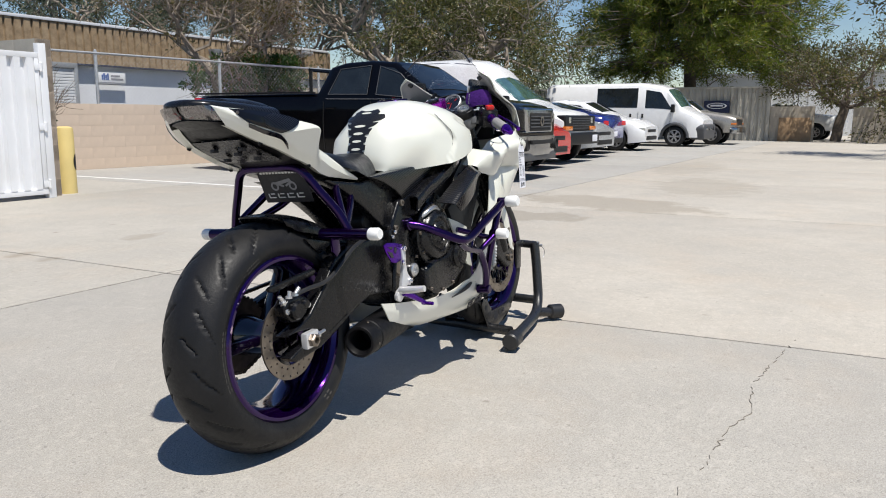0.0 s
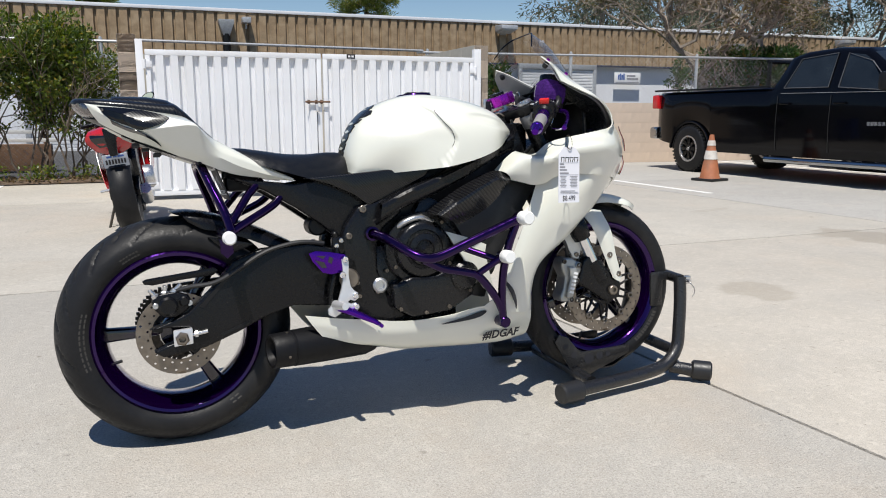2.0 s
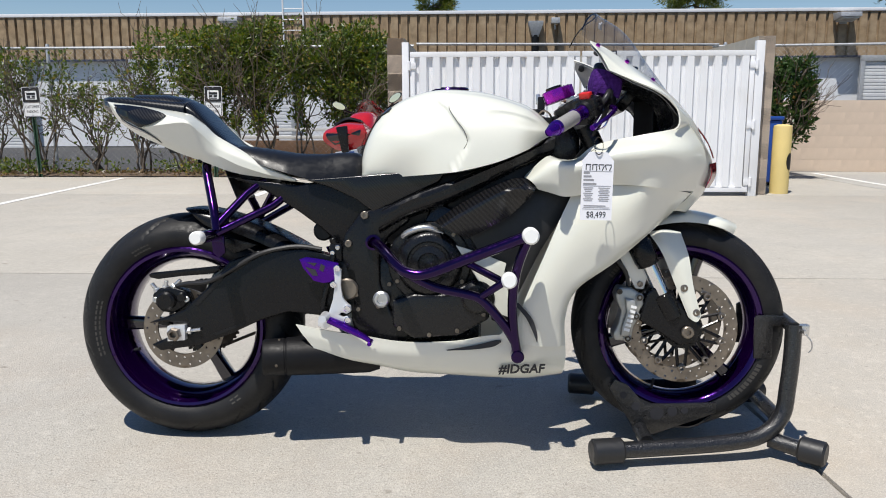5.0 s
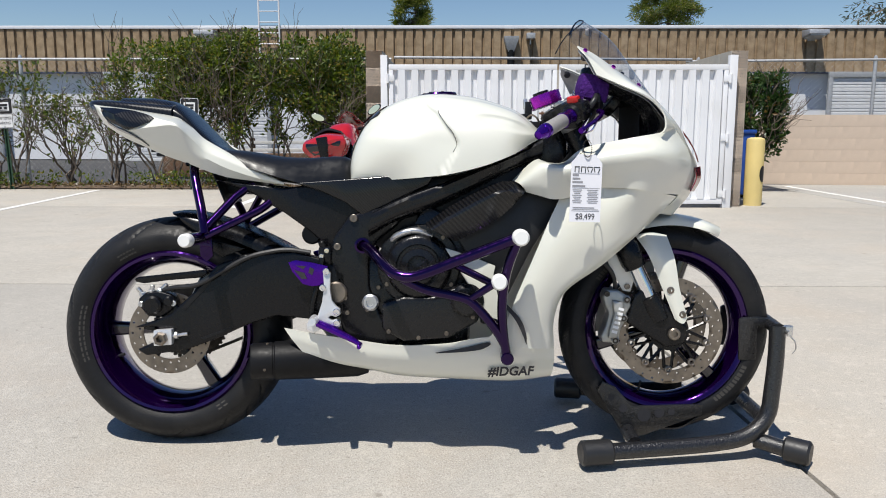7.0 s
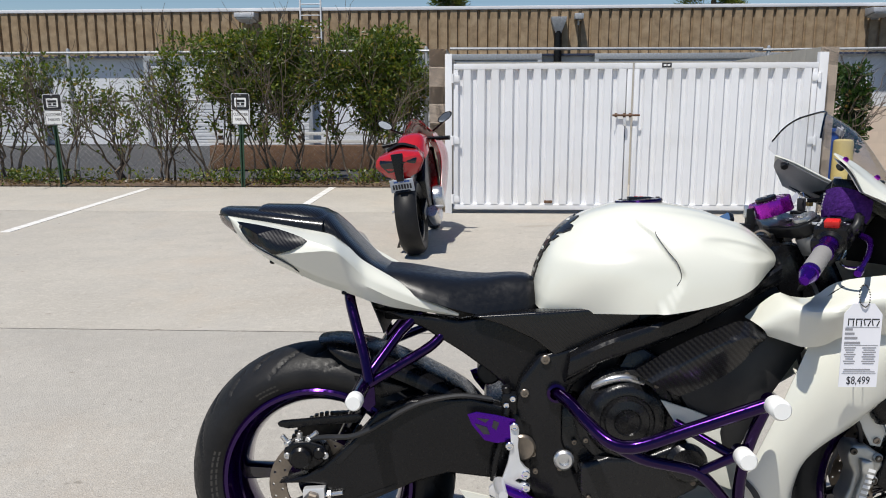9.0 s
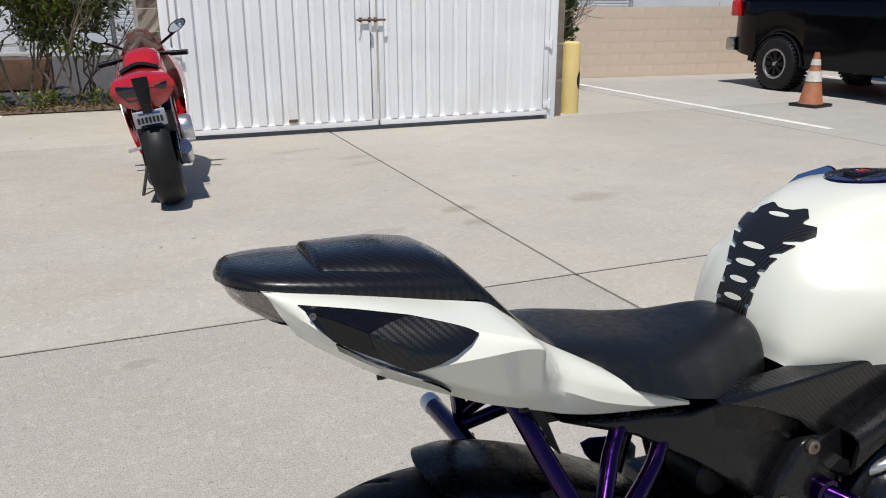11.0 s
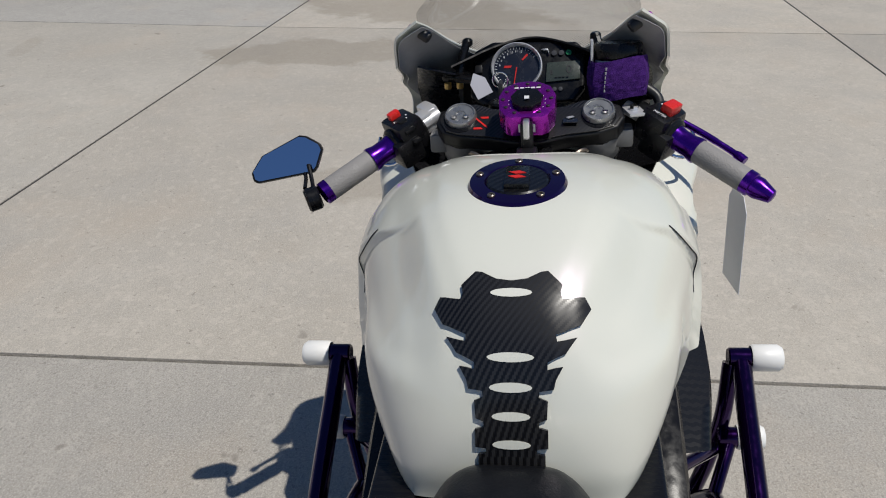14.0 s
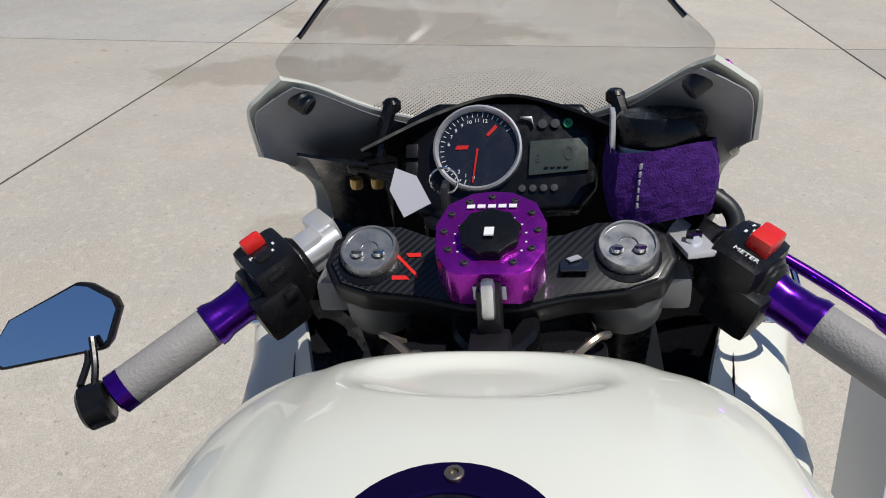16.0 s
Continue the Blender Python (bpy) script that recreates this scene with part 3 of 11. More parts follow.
# low retaining wall along the lot's far side, beyond the gate
block_wall("wall_retaining", (4.6, 10.9), (16.2, 9.55), 1.13, 0.42, 0.1885, 0.2, BLOCK, label="low tan concrete block wall under the chain-link fence")
block_wall("wall_enclosure_east", (4.06, 6.86), (4.06, 9.9), 1.78, material=GREYBLOCK, label="tan block side wall of the bin enclosure")
block_wall("wall_enclosure_west", (-0.10, 6.84), (-0.10, 9.9), 1.78, material=GREYBLOCK, label="tan block side wall of the bin enclosure with a yellow mark")
block_wall("wall_enclosure_back", (0.0, 9.9), (3.96, 9.9), 1.78, material=GREYBLOCK, label="tan block back wall of the bin enclosure")

# building beyond: ribbed tan parapet over white walls and roll-up doors
hall = thing("workshop_building", "long low industrial building with ribbed tan parapet and white walls", "building", pose(0, 20.6, 0), kind="structure")
WX0, WX1 = -34.0, 27.2
b = B()
box(b, ((WX0 + WX1) / 2, 4.2, 1.85), (WX1 - WX0, 8.0, 3.7))
part("wall", b, WHITEWALL, hall, "white painted wall")
b = B()
rnd = random.Random(3)
prof = []
x = WX0
while x < WX1:
    k = 0.28 * rnd.uniform(0.94, 1.06)
    prof += [(x, -0.10), (x + k * 0.66, -0.10), (x + k * 0.72, -0.035), (x + k * 0.95, -0.035)]
    x += k
rows = [[Vector((px, py + 0.1, z)) for px, py in prof] for z in (2.52, 3.1, 3.72)]
sheet(b, rows, 0.01)
part("ribbed_parapet", b, RIBWALL, hall, "tan split-rib aggregate panel", sharp=15)
b = B()
box(b, ((WX0 + WX1) / 2, 0.21, 3.77), (WX1 - WX0, 0.5, 0.09), 0.01)
part("roof_edge", b, WHITEWALL, hall, "white metal roof edge")


def rollup(x0, x1, top, name="rollup_door"):
    b = B()
    n = 34
    rows = []
    for i in range(n + 1):
        z = -0.9 + (top + 0.9) * i / n
        for dz, y in ((0, -0.02), (0.06 * (top + 0.9) / n * 10 / 10, -0.05), (0.7 * (top + 0.9) / n, -0.05)):
            rows.append([Vector((x0, y, z + dz)), Vector((x1, y, z + dz))])
    sheet(b, rows, 0.004)
    d = part(name, b, ROLLUP, hall, "pale grey roll-up door of narrow slats", sharp=20)
    f = B()
    for x in (x0 - 0.06, x1 + 0.06):
        box(f, (x, -0.05, (top - 0.9) / 2), (0.12, 0.1, top + 0.9), 0.005)
    box(f, ((x0 + x1) / 2, -0.05, top + 0.08), (x1 - x0 + 0.24, 0.1, 0.16), 0.005)
    part("door_frame", f, GALV, d)


for x0, x1, top in ((-9.2, -4.6, 2.36), (-2.6, 1.9, 2.36), (3.6, 8.8, 2.36), (11.65, 14.3, 2.36), (-17, -12.5, 2.36)):
    rollup(x0, x1, top)
# dark blue strip stands in for the shadow the ribs cast below them
b = B()
for x in np.arange(WX0, WX1, 0.5):
    box(b, (x + 0.25, 0.06, 2.50), (0.5, 0.14, 0.05))
part("rib_shadow_strip", b, mat("dark_blue_rib_shadow", (0.03, 0.04, 0.08), 0.5), hall, "dark blue strip painted as the shadow under the ribs")


def wall_lamp(x, z, group="wall lamps"):
    t = thing("wall_lamp", "grey metal flood lamp on the building's parapet", "lamp", pose(x, 20.55, z), group)
    b = B()
    slab(b, [(-0.05, 0.02), (-0.52, 0.10), (-0.50, 0.22), (0.0, 0.24)], -0.28, 0.28, "yz", 0.01)
    part("housing", b, GALV, t)
    b = B()
    slab(b, [(-0.06, -0.01), (-0.48, 0.06), (-0.48, 0.09), (-0.06, 0.03)], -0.22, 0.22, "yz")
    part("lens", b, mat("frosted_lamp_lens", (0.62, 0.63, 0.62), 0.4), t)
    b = B()
    box(b, (0, -0.02, 0.1), (0.2, 0.04, 0.3), 0.01)
    part("bracket", b, GALV, t)


for x in (-6.2, 10.95, 25.2):
    wall_lamp(x, 3.42)
# square rain-water head with its pipe
for x, zt in ((2.45, 3.42), (20.2, 3.3)):
    t = thing("rain_pipe", "grey sheet-metal rain-water head over a dark pipe", "drain pipe", pose(x, 20.5, 0), "rain pipes")
    b = B()
    lathe(b, [(0.12, zt - 0.35), (0.29, zt), (0.29, zt + 0.07), (0.0, zt + 0.07)], 4, (0, 0, 0), (0, 0, 1))
    part("hopper", b, GALV, t)
    b = B()
    cyl(b, (0, 0, -0.5), (0, 0, zt - 0.3), 0.11, 14)
    part("pipe", b, BLACK if x < 10 else GALV, t)
t = thing("security_camera", "small blue-grey camera box on the parapet", "camera", pose(3.0, 20.45, 3.5))
b = B()
box(b, (0, 0, 0), (0.24, 0.3, 0.16), 0.02)
part("housing", b, GALV, t)
b = B()
box(b, (0, 0.1, -0.12), (0.05, 0.1, 0.2), 0.01)
part("bracket", b, GALV, t)
t = thing("roof_ladder", "white steel roof ladder standing over the parapet", "ladder", pose(-4.45, 20.537, 0))
for x in (-0.29, 0.29):
    b = B()
    tube(b, [(x, 0, 2.6), (x, 0, 5.1)], 0.025, 8)
    part("rail", b, WHITEINK, t)
for k in range(8):
    b = B()
    tube(b, [(-0.29, 0, 2.7 + 0.3 * k), (0.29, 0, 2.7 + 0.3 * k)], 0.015, 8)
    part("rung", b, WHITEINK, t)


# ---- the white sports motorcycle ----
BIKE = pose(0.013, -0.041, 0, -4.5, 0, 0)
bike = thing("sport_motorcycle", "pearl white sports motorcycle with purple wheels, standing in a chock", "motorcycle", BIKE)
RAX, FAX = (-0.004, 0.321), (1.400, 0.330)


def tyre(name, parent, ax, R, w, rimr, seg=420, front=False, marks=()):
    """Road tyre with curved slash grooves cut into its tread."""
    rows = []
    nprof = 60
    prof = []
    sw = R - rimr
    for i in range(nprof + 1):
        a = -1 + 2 * i / nprof
        t = abs(a)
        if t < 0.62:
            k = t / 0.62
            y = math.sin(k * 1.18) / math.sin(1.18) * w * 0.47
            r = R - (1 - math.cos(k * 1.18)) * w * (0.40 if not front else 0.42)
        else:
            k = (t - 0.62) / 0.38
            r0 = R - (1 - math.cos(1.18)) * w * (0.40 if not front else 0.42)
            y = w * (0.47 + 0.035 * math.sin(k * math.pi * 0.9) - 0.115 * k * k)
            r = r0 + (rimr - 0.004 - r0) * k
        prof.append((r, math.copysign(y, a), a))
    step = 2 * math.pi / 13
    for i in range(seg):
        th = 2 * math.pi * i / seg
        row = []
        for r, y, a in prof:
            t = abs(a)
            dr = 0.0
            sgn = 1 if a > 0 else -1
            if 0.04 < t < 0.66:
                for off, lo, hi, slope in ((0.0, 0.08, 0.40, 0.55), (0.5, 0.22, 0.62, 0.75), (0.26, 0.34, 0.52, 0.6)):
                    if lo < t < hi:
                        mid = th + (off + (0.5 if sgn > 0 else 0)) * step - slope * (t - lo) * (1.25 if front else 1) * (1 if not front else -1)
                        d = (mid / step) % 1.0
                        d = min(d, 1 - d) * step * R
                        taper = min(1, (t - lo) / 0.05, (hi - t) / 0.10)
                        wid = 0.0052 * max(taper, 0.25)
                        if d < wid:
                            dr = -0.006
            if 0.70 < t < 0.72 or 0.93 < t < 0.95:
                dr = -0.0012
            row.append(Vector((ax[0] + (r + dr) * math.cos(th), y, ax[1] + (r + dr) * math.sin(th))))
        rows.append(row)
    b = B()
    grid(b, rows, closed_v=True)
    whole = part(name, b, RUBBER, parent, sharp=50)
    # dull moulded marks round the sidewall, as plain bars
    r0 = R - (1 - math.cos(1.18)) * w * (0.40 if not front else 0.42)
    for a0, n, size in marks:
        for j in range(n):
            a = radians(a0 + j * math.degrees(size * 0.95 / (rimr + 0.55 * (r0 - rimr))))
            e, g = Vector((math.cos(a), 0, math.sin(a))), Vector((-math.sin(a), 0, math.cos(a)))
            rs = [rimr - 0.004 + (r0 - rimr + 0.004) * f for f in (0.40, 0.66)]
            b = B()
            lo, hi = [], []
            for r in rs:
                k = (r - r0) / (rimr - 0.004 - r0)
                y = -w * (0.47 + 0.035 * math.sin(k * math.pi * 0.9) - 0.115 * k * k) - 0.0006
                m = Vector((ax[0], y, ax[1])) + e * r
                lo.append(m - g * size * (0.22 + 0.16 * ((j * 7) % 3) / 2))
                hi.append(m + g * size * 0.36)
            slantwise = g * size * 0.12
            lo[1] += slantwise
            hi[1] += slantwise
            b.faces.new([b.verts.new(p) for p in (lo[0], hi[0], hi[1], lo[1])])
            f = bmesh.ops.extrude_face_region(b, geom=b.faces[:])
            bmesh.ops.translate(b, verts=[v for v in f["geom"] if isinstance(v, bmesh.types.BMVert)], vec=(0, 0.0012, 0))
            bmesh.ops.recalc_face_normals(b, faces=b.faces[:])
            part("sidewall_mark", b, RUBBERMARK, whole, "dull grey moulded bar")
    return whole


def disc_rotor(b, ax, r0, r1, y, th, rows_n, cols, hole):
    """Brake rotor ring with real drilled holes."""
    c = Vector((ax[0], y, ax[1]))
    dirs = [(-1, -1), (0, -1), (1, -1), (1, 0), (1, 1), (0, 1), (-1, 1), (-1, 0)]

    def P(u, v, d):
        r = r0 + (r1 - r0) * v
        a = 2 * math.pi * u
        return c + Vector((r * math.cos(a), d, r * math.sin(a)))

    dv = 1 / rows_n
    for i in range(cols):
        for j in range(rows_n):
            stag = (j * 0.5) % 1.0
            uc, vc = (i + 0.5 + stag) / cols, (j + 0.5) * dv
            hu = hole / (2 * math.pi * (r0 + (r1 - r0) * vc))
            hv = hole / (r1 - r0)
            for d in (-th / 2, th / 2):
                for k in range(8):
                    a, e = dirs[k], dirs[(k + 1) % 8]
                    n1, n2 = math.hypot(*a), math.hypot(*e)
                    q = [P(uc + a[0] * 0.5 / cols, vc + a[1] * dv / 2, d), P(uc + e[0] * 0.5 / cols, vc + e[1] * dv / 2, d),
                         P(uc + e[0] / n2 * hu, vc + e[1] / n2 * hv, d), P(uc + a[0] / n1 * hu, vc + a[1] / n1 * hv, d)]
                    b.faces.new([b.verts.new(p) for p in q])
            for k in range(8):
                a, e = dirs[k], dirs[(k + 1) % 8]
                n1, n2 = math.hypot(*a), math.hypot(*e)
                q = [P(uc + x[0] / n * hu, vc + x[1] / n * hv, d) for x, n, d in ((a, n1, -th / 2), (e, n2, -th / 2), (e, n2, th / 2), (a, n1, th / 2))]
                b.faces.new([b.verts.new(p) for p in q])
    for r in (r0, r1):
        rr = [[c + Vector((r * math.cos(2 * math.pi * k / 72), d, r * math.sin(2 * math.pi * k / 72))) for k in range(72)] for d in (-th / 2, th / 2)]
        grid(b, rr, closed_u=True)
    bmesh.ops.remove_doubles(b, verts=b.verts[:], dist=0.0001)


def spoke(b, ax, ang, r0, r1, w0, w1, d0, d1):
    """Forked cast spoke from hub to rim."""
    a = radians(ang)
    e = Vector((math.cos(a), 0, math.sin(a)))
    s = Vector((-math.sin(a), 0, math.cos(a)))
    c = Vector((ax[0], 0, ax[1]))
    rows = []
    for k in range(7):
        t = k / 6
        r, w, d = r0 + (r1 - r0) * t, w0 + (w1 - w0) * t ** 1.5, d0 + (d1 - d0) * t
        m = c + e * r
        ring = []
        for i in range(12):
            q = 2 * math.pi * i / 12
            cx, cy = math.cos(q), math.sin(q)
            ring.append(m + s * (w * math.copysign(abs(cx) ** 0.6, cx)) + Vector((0, d * math.copysign(abs(cy) ** 0.6, cy), 0)))
        rows.append(ring)
    grid(b, rows, closed_u=True)


def bolt(b, at, axis=(0, -1, 0), r=0.006, h=0.005):
    """Socket-head screw with a recessed hexagon."""
    lathe(b, [(r, 0), (r, h * 0.8), (r * 0.85, h), (r * 0.5, h), (r * 0.45, h * 0.45), (0, h * 0.45)], 12, at, axis)


# rear wheel
tyre("rear_tyre", bike, RAX, 0.325, 0.194, 0.224, marks=((163, 11, 0.016), (112, 6, 0.010), (302, 2, 0.020)))
b = B()
prof = [(0.226, -0.088), (0.232, -0.083), (0.226, -0.076), (0.213, -0.066), (0.200, -0.04), (0.196, 0), (0.200, 0.04), (0.213, 0.066), (0.226, 0.076), (0.232, 0.083), (0.226, 0.088),
        (0.218, 0.0865), (0.212, 0.078), (0.203, 0.066), (0.192, 0.04), (0.188, 0), (0.192, -0.04), (0.203, -0.066), (0.212, -0.078), (0.218, -0.0865)]
lathe(b, prof, 96, (RAX[0], 0, RAX[1]), (0, 1, 0), closed=True)
rear_rim = part("rear_rim", b, PURPLERIM, bike, "glossy dark candy purple rim")
for k in range(3):
    b = B()
    spoke(b, RAX, 181 + 120 * k, 0.035, 0.195, 0.015, 0.021, 0.030, 0.020)
    part("spoke", b, RIMBLACK, rear_rim, "near-black purple cast spoke")
b = B()
lathe(b, [(0, -0.075), (0.05, -0.075), (0.055, -0.06), (0.048, -0.02), (0.048, 0.02), (0.06, 0.06), (0.06, 0.08), (0, 0.08)], 32, (RAX[0], 0, RAX[1]))
part("hub", b, RIMBLACK, rear_rim)
b = B()
tube(b, [(RAX[0] - 0.185, -0.02, RAX[1] - 0.085), (RAX[0] - 0.172, -0.03, RAX[1] - 0.079), (RAX[0] - 0.155, -0.034, RAX[1] - 0.074)], 0.0045, 8)
part("valve", b, OLDRUBBER, rear_rim)
b = B()
disc_rotor(b, RAX, 0.074, 0.115, -0.092, 0.005, 2, 22, 0.0034)
rrotor = part("rear_brake_disc", b, STEEL, bike, "drilled steel brake disc")
b = B()
for k in range(5):
    spoke(b, RAX, 20 + 72 * k, 0.045, 0.074, 0.009, 0.011, 0.003, 0.003)
bmesh.ops.translate(b, verts=b.verts[:], vec=(0, -0.09, 0))
part("disc_carrier", b, BLACK, rrotor)
# sprocket and chain on the far side
b = B()
pts = []
for k in range(43 * 4):
    a = 2 * math.pi * k / (43 * 4)
    pts.append((RAX[0] + (0.106 if k % 4 < 2 else 0.112) * math.cos(a), RAX[1] + (0.106 if k % 4 < 2 else 0.112) * math.sin(a)))
slab(b, pts, 0.094, 0.100)
part("sprocket", b, DARKSTEEL, bike, "dark rear sprocket")
loop = straight([(0.0, 0.098, RAX[1] + 0.112), (0.45, 0.098, 0.47)], 60) + straight([(0.45, 0.098, 0.395), (0.0, 0.098, RAX[1] - 0.110)], 60)
b = B()
for i, p in enumerate(loop):
    box(b, p, (0.011, 0.016 if i % 2 else 0.011, 0.009), 0.002, Matrix.Rotation(-0.07 if i < 60 else -0.35, 4, "Y"))
for k in range(26):
    a = radians(90 + 180 * k / 25)
    box(b, (RAX[0] + 0.112 * math.cos(a), 0.098, RAX[1] + 0.112 * math.sin(a)), (0.010, 0.016 if k % 2 else 0.011, 0.010), 0.002)
part("chain", b, DARKSTEEL, bike, "oiled dark drive chain")

# swingarm
b = B()
slab(b, [(-0.085, 0.345), (-0.035, 0.362), (0.02, 0.385), (0.085, 0.445), (0.15, 0.520), (0.225, 0.548), (0.36, 0.556), (0.44, 0.535), (0.50, 0.50), (0.52, 0.40), (0.46, 0.365),
         (0.31, 0.380), (0.23, 0.355), (0.15, 0.318), (0.06, 0.284), (-0.05, 0.268), (-0.075, 0.285), (-0.04, 0.300), (0.0, 0.312), (0.04, 0.322), (0.02, 0.345), (-0.03, 0.348)], -0.150, -0.105, "xz", 0.007, 3)
part("swingarm", b, BLACK, bike, "satin black braced swingarm")
b = B()
slab(b, [(-0.085, 0.345), (0.02, 0.37), (0.12, 0.40), (0.30, 0.45), (0.45, 0.48), (0.52, 0.40), (0.31, 0.36), (0.06, 0.284), (-0.075, 0.285)], 0.108, 0.150, "xz", 0.007, 3)
part("swingarm_far_beam", b, BLACK, bike)
b = B()
box(b, (0.46, 0, 0.45), (0.14, 0.24, 0.15), 0.02)
part("swingarm_pivot", b, BLACK, bike)
# thin strips of slightly paler plastic stand in for highlights on the arm
b = B()
slab(b, [(0.155, 0.503), (0.225, 0.538), (0.222, 0.528), (0.165, 0.487)], -0.1515, -0.149)
slab(b, [(0.050, 0.400), (0.135, 0.487), (0.132, 0.470), (0.060, 0.395)], -0.1515, -0.149)
slab(b, [(0.10, 0.318), (0.19, 0.352), (0.19, 0.346), (0.11, 0.314)], -0.1515, -0.149)
part("painted_highlight_edges", b, DARKPLASTIC, bike)
b = B()
slab(b, [(-0.022, 0.298), (0.028, 0.302), (0.028, 0.345), (-0.022, 0.341)], -0.168, -0.146, "xz", 0.003)
block = part("axle_block", b, SATINALLOY, bike, "silver chain adjuster block")
b = B()
lathe(b, [(0.019, 0), (0.019, 0.016), (0.015, 0.02), (0.010, 0.02), (0.009, 0.006), (0, 0.006)], 6, (0, -0.164, 0.320), (0, -1, 0))
part("axle_nut", b, STEEL, block)
b = B()
cyl(b, (0.028, -0.157, 0.325), (0.068, -0.157, 0.331), 0.005, 8)
cyl(b, (0.034, -0.157, 0.326), (0.042, -0.157, 0.327), 0.010, 6)
part("adjuster_bolt", b, ALLOY, block)
# rear caliper
b = B()
slab(b, [(-0.068, 0.402), (-0.072, 0.424), (-0.052, 0.442), (-0.012, 0.446), (0.022, 0.436), (0.034, 0.414), (0.020, 0.392), (-0.010, 0.372), (-0.046, 0.376)], -0.142, -0.100, "xz", 0.008, 3)
slab(b, [(-0.046, 0.376), (-0.010, 0.372), (0.030, 0.360), (0.052, 0.378), (0.030, 0.410), (-0.02, 0.40)], -0.132, -0.104, "xz", 0.006, 3)
cyl(b, (-0.030, -0.138, 0.408), (-0.030, -0.160, 0.408), 0.026, 24, 0.006)
cyl(b, (0.012, -0.138, 0.418), (0.012, -0.152, 0.418), 0.014, 18, 0.004)
cal = part("rear_caliper", b, BLACK, bike, "black rear brake caliper")
b = B()
for x, z, dx in ((-0.060, 0.434, -0.016), (-0.016, 0.444, 0.022), (-0.038, 0.442, 0.004)):
    cyl(b, (x, -0.130, z), (x + dx, -0.132, z + 0.020), 0.006, 10, 0.001)
    cyl(b, (x, -0.130, z - 0.004), (x + dx * 0.3, -0.131, z + 0.006), 0.010, 6, 0.001)
for x, z in ((-0.062, 0.410), (0.026, 0.412), (0.034, 0.376)):
    bolt(b, (x, -0.141, z), (0, -1, 0), 0.008)
part("bleed_nipple", b, ALLOY, cal)
b = B()
tube(b, [(-0.015, -0.130, 0.445), (0.03, -0.142, 0.456), (0.085, -0.152, 0.462), (0.125, -0.158, 0.478), (0.162, -0.158, 0.500), (0.235, -0.156, 0.540), (0.300, -0.152, 0.557), (0.350, -0.150, 0.561), (0.405, -0.147, 0.553)], 0.0065, 8, 50)
part("brake_hose", b, OLDRUBBER, bike)
# tyre hugger, arched over the tyre with a rounded tail
b = B()
cur = []
for y, dz, dx in ((-0.088, -0.052, 0.050), (-0.085, -0.026, 0.034), (-0.068, -0.008, 0.012), (-0.034, -0.001, 0.002), (0, 0, 0), (0.034, -0.001, 0.002), (0.068, -0.008, 0.012), (0.085, -0.026, 0.034), (0.088, -0.052, 0.050)):
    cur.append([(x + dx * (1 - i / 6), y * (0.90 if i == 0 else 1), z + dz * (0.45 if i == 0 else 1)) for i, (x, z) in enumerate(((-0.010, 0.657), (0.035, 0.661), (0.10, 0.649), (0.18, 0.623), (0.26, 0.589), (0.34, 0.545), (0.385, 0.500)))])
skin(b, cur, 30, 3, 0.004)
hugger = part("rear_hugger", b, BLACK, bike, "black rear tyre hugger")
b = B()
slab(b, [(0.085, 0.588), (0.150, 0.575), (0.215, 0.560), (0.150, 0.535), (0.120, 0.556)], -0.100, -0.090, "xz", 0.003)
part("hugger_bracket", b, BLACK, hugger)
b = B()
slab(b, [(-0.093, 0.476), (-0.082, 0.481), (0.0, 0.490), (0.098, 0.501), (0.110, 0.492), (0.095, 0.480), (0.0, 0.472), (-0.066, 0.463), (-0.088, 0.467)], -0.112, -0.100, "xz", 0.003)
part("chain_guard", b, BLACK, bike, "slim black disc guard")

# subframe covers and frame
b = B()
slab(b, [(0.135, 0.752), (0.25, 0.738), (0.335, 0.728), (0.40, 0.738), (0.50, 0.735), (0.545, 0.69), (0.535, 0.64), (0.505, 0.585), (0.455, 0.56), (0.40, 0.61), (0.335, 0.657), (0.245, 0.712), (0.17, 0.74)], -0.128, -0.085, "xz", 0.008, 3)
pair("seat_side_cover", b, BLACK, bike, "satin black plastic side cover")
b = B()
slab(b, [(0.36, 0.742), (0.50, 0.752), (0.62, 0.762), (0.745, 0.768), (0.725, 0.735), (0.66, 0.705), (0.60, 0.675), (0.545, 0.655), (0.50, 0.69), (0.43, 0.722)], -0.150, -0.10, "xz", 0.006, 3)
pair("knee_cover", b, CARBON_KNEE, bike, "glossy carbon fibre knee cover")
b = B()
cur = []
for k, (dy, sz) in enumerate(((-0.10, 1.0), (-0.178, 0.96), (-0.186, 0.6), (-0.178, 0.2), (-0.11, 0.0))):
    up = [(0.575, 0.665), (0.66, 0.705), (0.76, 0.742), (0.87, 0.785), (0.96, 0.822), (1.035, 0.865)]
    lo = [(0.565, 0.590), (0.635, 0.632), (0.735, 0.668), (0.84, 0.718), (0.93, 0.762), (1.03, 0.800)]
    cur.append([(u[0] * sz + l[0] * (1 - sz), dy + (0.05 * max(0, (u[0] - 0.9) / 0.13)) ** 1, u[1] * sz + l[1] * (1 - sz)) for u, l in zip(up, lo)])
skin(b, cur, 26, 5, 0.006)
pair("main_spar", b, FRAMEBLACK, bike, "black cast alloy frame spar")
b = B()
